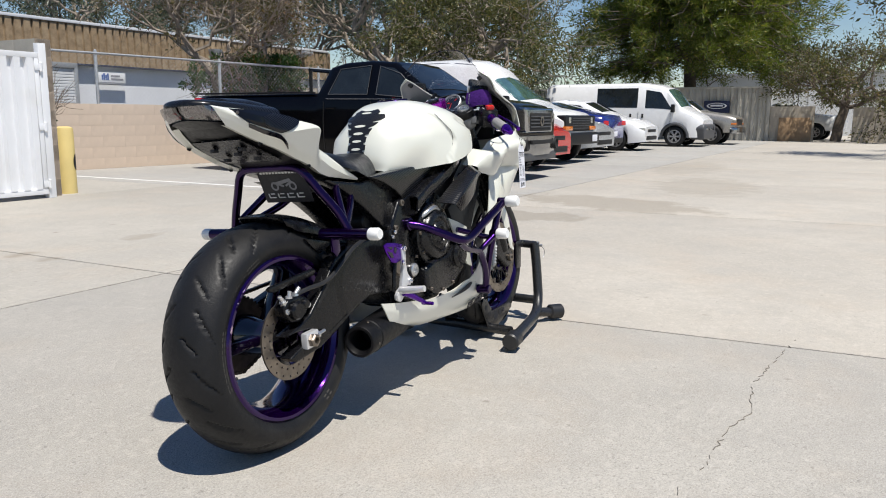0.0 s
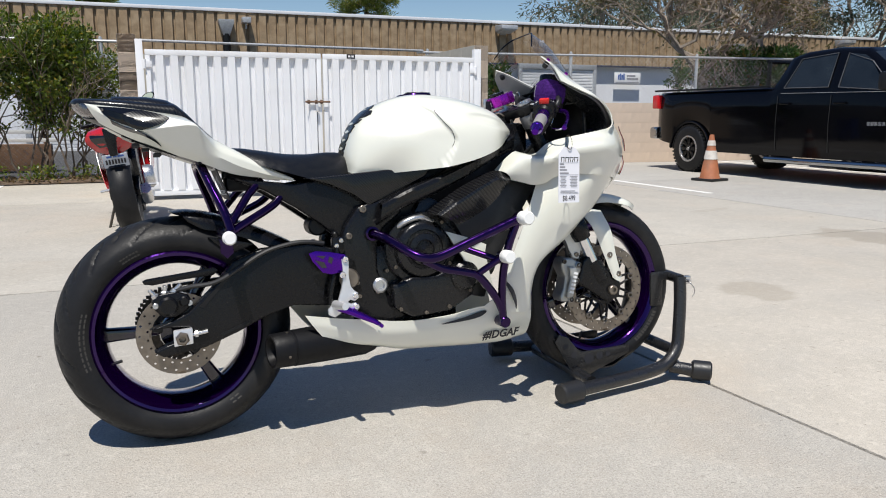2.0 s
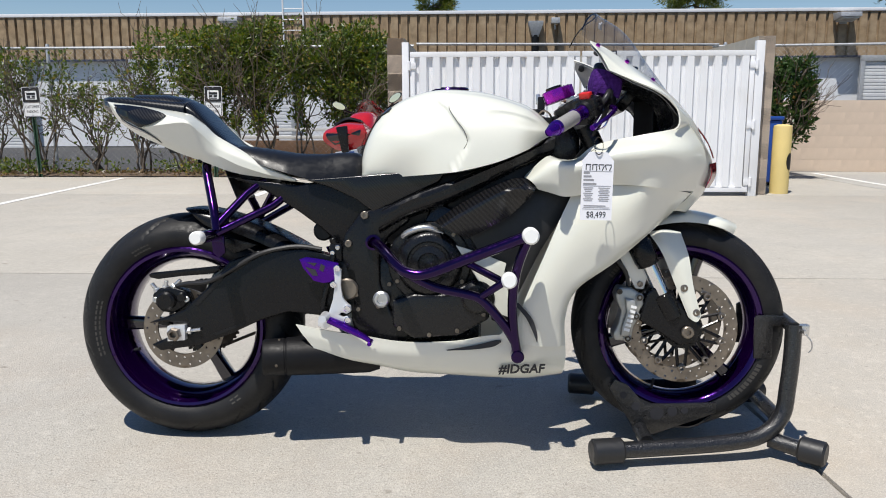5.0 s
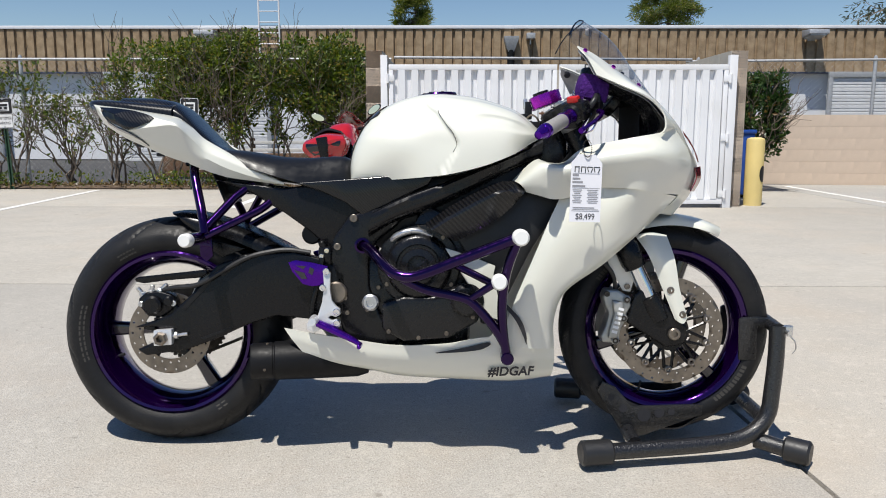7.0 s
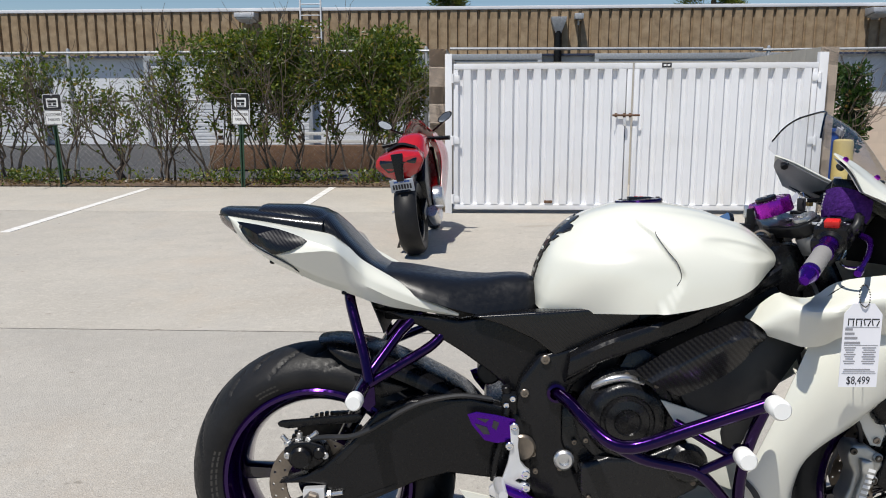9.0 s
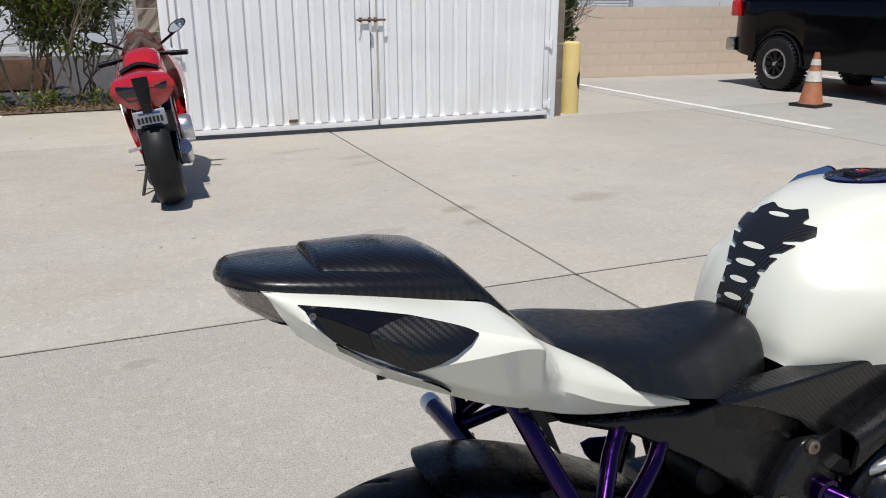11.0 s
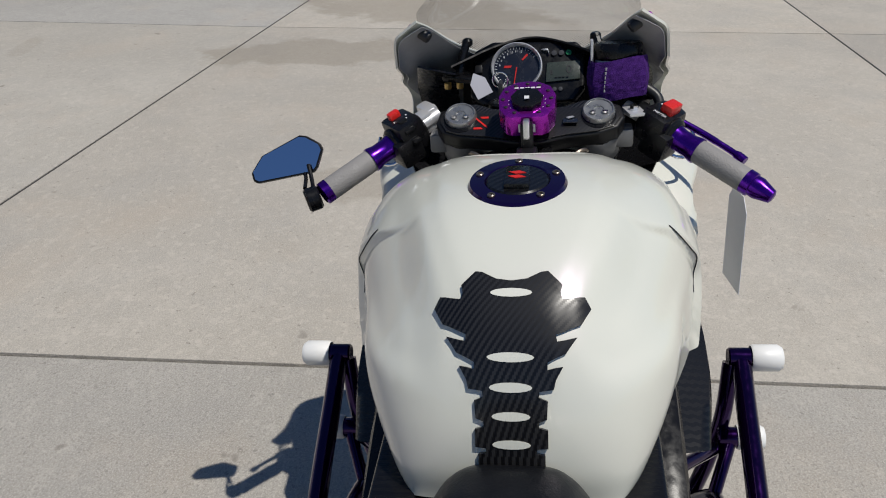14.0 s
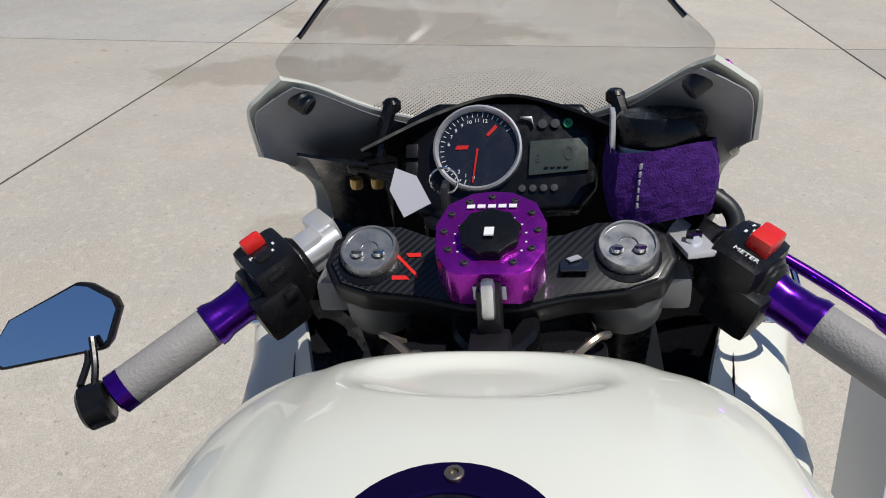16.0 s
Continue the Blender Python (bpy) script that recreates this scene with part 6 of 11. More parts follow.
    slab(b, [(1.228, 0.425), (1.258, 0.418), (1.262, 0.395), (1.250, 0.350), (1.244, 0.318), (1.218, 0.316), (1.222, 0.345), (1.234, 0.385)], side * 0.116, side * 0.133, "xz", 0.008, 3)
    for x, z in ((1.262, 0.372), (1.270, 0.424), (1.240, 0.310)):
        cyl(b, (x, side * 0.112, z), (x, side * 0.124, z), 0.011, 18, 0.003)
    cal = part("front_caliper", b, CALIPER, bike, "grey alloy radial brake caliper")
    b = B()
    for k in range(6):
        b = B()
        x, z = 1.2335 + 0.0035 * k, 0.336 + 0.0125 * k
        slab(b, [(x - 0.007, z - 0.001), (x + 0.008, z - 0.005), (x + 0.010, z + 0.002), (x - 0.005, z + 0.006)], side * 0.132, side * 0.1338, "xz")
        part("maker_mark", b, WHITEINK, cal, "pale printed bar")
    b = B()
    for x, z in ((1.262, 0.372), (1.270, 0.424), (1.240, 0.310), (1.215, 0.440)):
        bolt(b, (x, side * 0.121, z), (0, side, 0), 0.008, 0.006)
    part("caliper_bolts", b, DARKSTEEL, cal)
    b = B()
    tube(b, [(1.245, side * 0.09, 0.44), (1.235, side * 0.10, 0.49), (1.20, side * 0.11, 0.54), (1.17, side * 0.10, 0.62), (1.15, side * 0.08, 0.72)], 0.006, 8, 24)
    part("brake_line", b, OLDRUBBER, cal)

# front mudguard
b = B()
cur = []
for y, rr in ((-0.076, 0.297), (-0.068, 0.314), (-0.036, 0.325), (0, 0.329), (0.036, 0.325), (0.068, 0.314), (0.076, 0.297)):
    cur.append([(FAX[0] + (rr + 0.004 * (i == 0)) * math.cos(radians(a)), y * (1 - 0.45 * max(0, (i == 0))), FAX[1] + rr * math.sin(radians(a))) for i, a in enumerate((62, 70, 80, 92, 106, 120, 134, 146))])
skin(b, cur, 28, 3, 0.003)
guard = part("front_mudguard", b, PEARL, bike, "pearl white front mudguard")
for side in (-1, 1):
    b = B()
    skin(b, [[(1.294, side * 0.094, 0.600), (1.318, side * 0.102, 0.606), (1.345, side * 0.096, 0.608), (1.385, side * 0.082, 0.600)],
             [(1.326, side * 0.120, 0.548), (1.352, side * 0.129, 0.545), (1.376, side * 0.127, 0.540), (1.400, side * 0.118, 0.535)],
             [(1.361, side * 0.126, 0.465), (1.377, side * 0.131, 0.457), (1.393, side * 0.133, 0.453), (1.412, side * 0.128, 0.455)],
             [(1.400, side * 0.128, 0.372), (1.412, side * 0.134, 0.363), (1.424, side * 0.134, 0.361), (1.435, side * 0.128, 0.375)]], 16, 6, 0.004, inward=(0, -side, 0))
    part("mudguard_blade", b, PEARL, guard, "pearl white mudguard side blade")
    b = B()
    slab(b, [(1.218, 0.530), (1.257, 0.560), (1.300, 0.500), (1.284, 0.443), (1.262, 0.446)], side * 0.096, side * 0.101, "xz", 0.002)
    part("mudguard_stay", b, PEARL, guard, "pearl white rear mudguard stay")
    b = B()
    bolt(b, (1.274, side * 0.101, 0.458), (0, side, 0), 0.008, 0.005)
    part("stay_screw", b, STEEL, guard)
    b = B()
    for x, z in ((1.386, 0.452), (1.420, 0.385)):
        bolt(b, (x, side * 0.131, z), (0, side, 0), 0.010, 0.004)
    part("blade_screws", b, STEEL, guard)

# ---- cockpit ----
def hexring(n, r0, r1):
    return [((r0 if k % 2 else r1) * math.cos(math.pi * k / n), (r0 if k % 2 else r1) * math.sin(math.pi * k / n)) for k in range(2 * n)]


TCL = pose(1.088, 0, 0.955, 0, -27, 0)  # top yoke, tipped with the forks


def placed(bm, m):
    bmesh.ops.transform(bm, matrix=m, verts=bm.verts[:])
    return bm


b = B()
yoke = [(-0.026, -0.132), (-0.006, -0.143), (0.020, -0.138), (0.033, -0.112), (0.032, -0.085), (0.020, -0.058), (0.014, 0.0), (0.020, 0.058), (0.032, 0.085), (0.033, 0.112), (0.020, 0.138), (-0.006, 0.143), (-0.026, 0.132), (-0.036, 0.105), (-0.042, 0.06), (-0.052, 0.02), (-0.052, -0.02), (-0.042, -0.06), (-0.036, -0.105)]
slab(b, yoke, -0.028, 0.0, "xy", 0.005, 3)
yk = part("top_yoke", placed(b, TCL), DARKPLASTIC, bike, "black cast top yoke")
b = B()
inner = [(x * 0.93 - 0.001, y * 0.95) for x, y in yoke]
slab(b, inner, 0.0, 0.003, "xy", 0.001)
part("yoke_cover", placed(b, TCL), CARBON_PAD, yk, "glossy carbon yoke cover")
for s in (-1, 1):
    b = B()
    lathe(b, [(0.0245, 0.0), (0.0245, 0.008), (0.0225, 0.0115), (0.021, 0.0115), (0.0205, 0.0095), (0.008, 0.0095), (0.0075, 0.008), (0, 0.008)], 8 * 4, TCL @ Vector((0.002, s * 0.104, 0.0)), TCL.to_3x3() @ Vector((0, 0, 1)))
    cp = part("fork_cap", b, CAPGREY, yk, "machined alloy fork cap")
    for k in (-1, 1):
        b = B()
        lathe(b, [(0.005, 0), (0.005, 0.003), (0, 0.0035)], 12, TCL @ Vector((-0.004, s * 0.104 + k * 0.009, 0.0095)), (0, 0, 1))
        part("adjuster_screw", b, CHROME, cp)
    b = B()
    lathe(b, [(0.031, -0.074), (0.034, -0.070), (0.034, -0.034), (0.031, -0.03)], 28, TCL @ Vector((0.0, s * 0.104, 0.0)), TCL.to_3x3() @ Vector((0, 0, 1)))
    box(b, TCL @ Vector((0.0, s * 0.142, -0.045)), (0.035, 0.03, 0.03), 0.006)
    part("clip_on_clamp", b, CLAMPGREY, yk, "dull grey clip-on clamp")
b = B()
for poly in ([(-0.012, 0.062), (-0.008, 0.062), (0.012, 0.080), (0.008, 0.080)], [(0.009, 0.061), (0.013, 0.061), (0.013, 0.074), (0.009, 0.071)], [(-0.013, 0.068), (-0.009, 0.072), (-0.009, 0.083), (-0.013, 0.083)]):
    slab(b, poly, 0.0032, 0.0038, "xy")
part("yoke_decal", placed(b, TCL @ pose(-0.012, 0, 0)), REDSWITCH, yk, "red decal mark")
b = B()
box(b, TCL @ Vector((-0.012, -0.062, 0.004)), (0.024, 0.022, 0.002), 0.0005)
part("yoke_badge", b, GAUGE, yk, "small dark square badge")
b = B()
for k in (-1, 1):
    box(b, TCL @ Vector((-0.012 + 0.004 * k, -0.062, 0.0055)), (0.006, 0.011, 0.001), 0, Matrix.Rotation(0.6, 4, "Z"))
part("badge_print", b, SATINALLOY, yk)

# steering damper
GP = pose(1.053, 0.0, 0.974, 0, -19, 0)
b = B()
body = [(-0.040, -0.022), (-0.036, -0.030), (-0.018, -0.040), (0.012, -0.042), (0.034, -0.034), (0.046, -0.016), (0.048, 0.0), (0.046, 0.016), (0.034, 0.034), (0.012, 0.042), (-0.018, 0.040), (-0.036, 0.030), (-0.040, 0.022)]
slab(b, body, -0.012, 0.022, "xy", 0.0025, 2)
gd = part("steering_damper", placed(b, GP), MAGENTA, bike, "magenta anodised rotary steering damper")
b = B()
slab(b, hexring(9, 0.0215, 0.0238), 0.022, 0.031, "xy", 0.0015)
kn = part("damper_knob", placed(b, GP @ pose(-0.004, 0, 0)), BLACK, gd, "black fluted adjuster knob")
b = B()
box(b, GP @ Vector((-0.004, 0, 0.0314)), (0.020, 0.007, 0.001))
part("knob_print", b, WHITEINK, kn)
for k in range(11):
    a = radians(-150 + 30 * k)
    b = B()
    bolt(b, GP @ Vector((0.037 * math.cos(a) + 0.003, 0.035 * math.sin(a), 0.0215)), (0, 0, 1), 0.003, 0.002)
    part("damper_screw", b, INK, gd)
b = B()
for k in range(5):
    box(b, GP @ Vector((0.031, -0.016 + 0.008 * k, 0.0222)), (0.009, 0.006, 0.0006))
part("damper_print", b, WHITEINK, gd)
for k in range(13):
    a = radians(-60 + 20 * k - 60)
    b = B()
    box(b, GP @ Vector((-0.004 + 0.0268 * math.cos(a), 0.0268 * math.sin(a), 0.0222)), (0.0016, 0.0016, 0.0005))
    part("scale_mark", b, WHITEINK, gd)
b = B()
slab(b, [(-0.0405, -0.012), (-0.0405, 0.012), (-0.0412, 0.012), (-0.0412, -0.012)], -0.004, 0.010, "xy")
part("damper_mark", placed(b, GP), WHITEINK, gd)
b = B()
box(b, (1.006, 0, 0.950), (0.020, 0.018, 0.05), 0.004)
box(b, (0.990, 0, 0.915), (0.030, 0.030, 0.05), 0.004)
br = part("damper_bracket", b, DARKPLASTIC, bike)
b = B()
box(b, (0.997, 0, 0.968), (0.012, 0.010, 0.03), 0.004)
part("damper_pin", b, ALLOY, br, "bare alloy link pin")
for s in (-1, 1):
    b = B()
    tube(b, [(0.99, s * 0.05, 0.915), (1.005, s * 0.075, 0.930), (1.02, s * 0.085, 0.923), (1.03, s * 0.07, 0.91)], 0.0028, 6, 16)
    part("tank_hook", b, STEEL, bike)
    b = B()
    box(b, (1.005, s * 0.06, 0.902), (0.05, 0.05, 0.02), 0.005)
    tb = part("tank_mount", b, DARKPLASTIC, bike)
    b = B()
    bolt(b, (1.005, s * 0.058, 0.912), (0, 0, 1), 0.007, 0.004)
    part("mount_bolt", b, STEEL, tb)

# instrument cluster: dial plus display under one cover
DM = pose(1.233, 0.004, 0.987, 0, -52, 0) @ pose(0, 0, 0, 0, 0, -90)  # local x to the right, local y up the face
b = B()
slab(b, [(-0.098, -0.040), (-0.075, -0.058), (0.075, -0.055), (0.092, -0.035), (0.096, 0.030), (0.080, 0.050), (-0.06, 0.056), (-0.092, 0.040)], -0.03, 0.0, "xy", 0.006, 3)
dash = part("dashboard", placed(b, DM), BLACK, bike, "black dashboard housing")
b = B()
lathe(b, [(0.0425, -0.002), (0.0425, 0.009), (0.0405, 0.0105), (0.038, 0.007), (0.038, 0.002)], 56, (0, 0, 0), (0, 0, 1))
part("dial_ring", placed(b, DM @ pose(-0.020, 0.006, 0)), SATINALLOY, dash, "brushed dial ring")
b = B()
lathe(b, [(0.0385, 0.0), (0.0385, 0.0025), (0, 0.0025)], 48, (0, 0, 0), (0, 0, 1))
dial = part("tachometer_dial", placed(b, DM @ pose(-0.020, 0.006, 0)), GAUGE, dash, "dark blue tachometer dial")
for k in range(27):
    a = radians(250 - 8.4 * k)
    b = B()
    box(b, (0, 0, 0), (0.0006, 0.0045 if k % 2 == 0 else 0.0025, 0.0006))
    part("tick", placed(b, DM @ pose(-0.020 + 0.0345 * math.cos(a), 0.006 + 0.0345 * math.sin(a), 0.003) @ Matrix.Rotation(a - math.pi / 2, 4, "Z")), WHITEINK, dial)
for k, tx in enumerate(("0", "1", "2", "3", "4", "5", "6", "7", "8", "9", "10", "11", "12", "13", "14")):
    a = radians(262 - 15.5 * k)
    if k in (0, 1, 2, 6, 7, 8, 9, 10, 11, 12):
        writing("numeral", tx, 0.0052, DM @ pose(-0.020 + 0.0285 * math.cos(a), 0.006 + 0.0285 * math.sin(a), 0.003), WHITEINK, dial, 0.0002)
b = B()
slab(b, [(-0.001, 0.0), (0.001, 0.0), (0.0006, -0.034), (-0.0006, -0.034)], 0.004, 0.0048, "xy")
part("needle", placed(b, DM @ pose(-0.020, 0.006, 0, 0, 0, -8)), REDSWITCH, dial, "red needle")
b = B()
slab(b, [(0.010, 0.012), (0.019, 0.021), (0.017, 0.024), (0.008, 0.014)], 0.0028, 0.0034, "xy")
slab(b, [(-0.022, 0.000), (-0.010, 0.000), (-0.008, 0.004), (-0.020, 0.004)], 0.0028, 0.0034, "xy")
part("dial_print", placed(b, DM @ pose(-0.020, 0.006, 0)), REDSWITCH, dial, "red dial markings")
b = B()
slab(b, [(0.028, -0.022), (0.084, -0.018), (0.084, 0.014), (0.030, 0.012)], 0.0, 0.004, "xy", 0.001)
lcd = part("display", placed(b, DM), LCD, dash, "grey-green liquid crystal display")
writing("digit", "0", 0.020, DM @ pose(0.066, -0.002, 0.0044), INK, lcd, 0.0002)
writing("digit", "8", 0.011, DM @ pose(0.037, -0.006, 0.0044), INK, lcd, 0.0002)
b = B()
for k in range(4):
    box(b, DM @ Vector((0.045 + 0.006 * k, -0.014, 0.0044)), (0.004, 0.004, 0.0005))
part("small_digits", b, INK, lcd)
for k, mt in enumerate((DIMLAMP, DIMLAMP, mat("green_neutral_lamp", (0.03, 0.35, 0.12), 0.4))):
    b = B()
    lathe(b, [(0.0045, 0.0), (0.0045, 0.002), (0, 0.0022)], 16, (0, 0, 0), (0, 0, 1))
    lm = part("warning_lamp", placed(b, DM @ pose(0.042 + 0.012 * k, 0.029, 0.001)), mt, dash, "round warning lamp")
    if k == 2:
        writing("lamp_letter", "N", 0.006, DM @ pose(0.066, 0.029, 0.0035), INK, lm, 0.0002)
for k in range(4):
    b = B()
    lathe(b, [(0.0035, 0.0), (0.0035, 0.002), (0, 0.0022)], 14, (0, 0, 0), (0, 0, 1))
    part("lower_lamp", placed(b, DM @ pose(0.022 + 0.010 * k, -0.034, 0.001)), DIMLAMP, dash)
b = B()
slab(b, [(0.020, 0.036), (0.032, 0.036), (0.034, 0.026), (0.031, 0.033)], 0.0, 0.006, "xy", 0.001)
part("bright_trim", placed(b, DM), SATINALLOY, dash)
for j, yy in enumerate((-0.012, 0.006)):
    b = B()
    box(b, DM @ Vector((-0.084, yy, 0.002)), (0.012, 0.014, 0.004), 0.001, DM.to_3x3().to_4x4())
    part("dash_button", b, DARKPLASTIC, dash)
# dotted shade band at the foot of the screen and its badge
b = B()
for j in range(34):
    w = j / 33
    for k in range(-31, 32):
        t = (k + 0.5 * (j % 2)) / 31.5
        reach = 0.92 * math.cos(t * math.pi / 2) ** 0.8
        if w > reach:
            continue
        i = 19.5 + t * 10.5
        p0, p1, q0, q1 = full[0][int(i)], full[0][int(i) + 1], full[1][int(i)], full[1][int(i) + 1]
        f = i - int(i)
        lo, hi = p0.lerp(p1, f), q0.lerp(q1, f)
        c = lo.lerp(hi, w)
        sx, sy = (p1 - p0).normalized(), (hi - lo).normalized()
        r = 0.0014 * (1 - 0.7 * w / max(reach, 0.05))
        c = c + sx.cross(sy).normalized() * (0.001 if sx.cross(sy).x < 0 else -0.001)
        b.faces.new([b.verts.new(c + (sx * math.cos(a_) + sy * math.sin(a_)) * r) for a_ in (0, math.pi / 2, math.pi, 3 * math.pi / 2)])
part("screen_dots", b, INK, scr, "black dotted band", sharp=None)["kind"] = "stuff"
b = B()
for k in range(4):
    box(b, (1.155 - 0.004 * abs(k - 1.5), -0.106 - 0.004 * k, 1.150 - 0.004 * (k % 2)), (0.004, 0.010, 0.014), 0, Matrix.Rotation(0.5, 4, "X"))
part("screen_badge", b, GREYINK, scr, "small grey screen badge")
# cowl hardware seen from the saddle
for s in (-1, 1):
    b = B()
    cyl(b, (1.140, s * 0.165, 1.080), (1.136, s * 0.150, 1.070), 0.009, 14, 0.002)
    part("well_nut", b, OLDRUBBER, bike, "black rubber well nut")
    b = B()
    tube(b, [(1.245, s * 0.105, 1.04), (1.225, s * 0.115, 1.01), (1.215, s * 0.12, 0.98)], 0.007, 8, 10)
    cyl(b, (1.245, s * 0.105, 1.03), (1.245, s * 0.105, 1.043), 0.009, 16, 0.003)
    st = part("mirror_stay", b, BLACK, bike, "black cowl stay")
    b = B()
    slab(b, [(1.17, s * 0.09), (1.20, s * 0.145), (1.225, s * 0.15), (1.22, s * 0.10)], 0.985, 0.995, "xy", 0.003)
    part("cowl_bracket", b, BLACK, bike)
    for q in (0.115, 0.135):
        b = B()
        bolt(b, (1.19, s * q, 0.985), (0, 0, -1), 0.006, 0.010)
        part("bracket_bolt", b, BRASS, bike, "brass bolt")
    b = B()
    lathe(b, [(0.016, 0), (0.016, 0.01), (0.010, 0.012), (0, 0.006)], 20, (1.165, s * 0.13, 0.93), (-1, 0, 0.3))
    part("cable_boss", b, OLDRUBBER, bike)

# key with its paper tag
b = B()
cyl(b, (1.135, 0.045, 0.94), (1.135, 0.045, 0.968), 0.020, 20, 0.003)
ign = part("ignition_lock", b, BLACK, bike, "black ignition lock")
b = B()
box(b, (1.140, 0.045, 0.983), (0.020, 0.006, 0.030), 0.003)
part("ignition_key", b, INK, ign)
b = B()
tube(b, [(1.14, 0.045 + 0.012 * math.cos(a), 1.000 + 0.012 * math.sin(a)) for a in (2 * math.pi * k / 16 for k in range(17))], 0.0012, 6, cap=False)
part("key_ring", b, CHROME, ign, "steel key ring")
b = B()
slab(b, [(-0.013, -0.016), (0.013, -0.016), (0.013, 0.011), (0.0, 0.026), (-0.013, 0.011)], -0.0005, 0.0005, "xy")
part("key_tag", placed(b, pose(1.132, 0.075, 0.992, 52, -20, -70)), TAGGREY, ign, "translucent grey key tag")

# brake reservoir in a towelling wristband
RV = pose(1.160, -0.136, 0.974, 0, 8, 0)
b = B()
lathe(b, [(0, 0.0), (0.028, 0.0), (0.033, 0.010), (0.035, 0.045)], 28, (0, 0, 0), (0, 0, 1))
res = part("brake_reservoir", placed(b, RV), PEARL_IN, bike, "brake fluid reservoir")
b = B()
lathe(b, [(0.036, 0.046), (0.037, 0.050), (0.037, 0.066), (0.034, 0.070), (0, 0.071)], 28, (0, 0, 0), (0, 0, 1))
part("reservoir_cap", placed(b, RV), BLACK, res, "black reservoir cap")
b = B()
rows = []
for j in range(16):
    z = -0.012 + 0.060 * j / 15
    ring = []
    for k in range(48):
        a = 2 * math.pi * k / 48
        r = 0.0405 + 0.004 * math.sin(math.pi * j / 15) + 0.0016 * noise.noise((math.cos(a) * 9, math.sin(a) * 9, j * 0.6))
        q = max(abs(math.cos(a)), abs(math.sin(a))) ** -0.45
        ring.append(Vector((r * 0.98 * q * math.cos(a), r * 1.06 * q * math.sin(a), z + 0.004 * math.sin(a * 2))))
    rows.append(ring)
grid(b, rows, closed_u=True)
wb = part("wristband", placed(b, RV), TOWEL, res, "purple towelling wristband round the reservoir", sharp=None)
b = B()
box(b, RV @ Vector((-0.010, 0.040, 0.056)), (0.016, 0.004, 0.040), 0.001)
part("reservoir_strap", b, SATINALLOY, res, "bent alloy strap")
b = B()
for k in range(6):
    box(b, (0, 0, 0.0065 * k), (0.0014, 0.009, 0.0045), 0.0006)
part("band_print", placed(b, RV @ pose(-0.0385, 0.021, 0.002, 0, -4, 62)), GREYINK, wb, "grey print on the band")
b = B()
tube(b, [(1.17, -0.172, 0.975), (1.160, -0.195, 0.96), (1.15, -0.20, 0.945), (1.14, -0.19, 0.935)], 0.008, 10, 16)
part("reservoir_hose", b, OLDRUBBER, res)
b = B()
slab(b, [(1.085, -0.150), (1.125, -0.140), (1.130, -0.165), (1.090, -0.175)], 0.950, 0.955, "xy", 0.001)
rb = part("reservoir_bracket", b, SATINALLOY, bike, "bare alloy bracket")
b = B()
cyl(b, (1.108, -0.158, 0.955), (1.108, -0.158, 0.962), 0.007, 6)
part("bracket_nut", b, CHROME, rb)

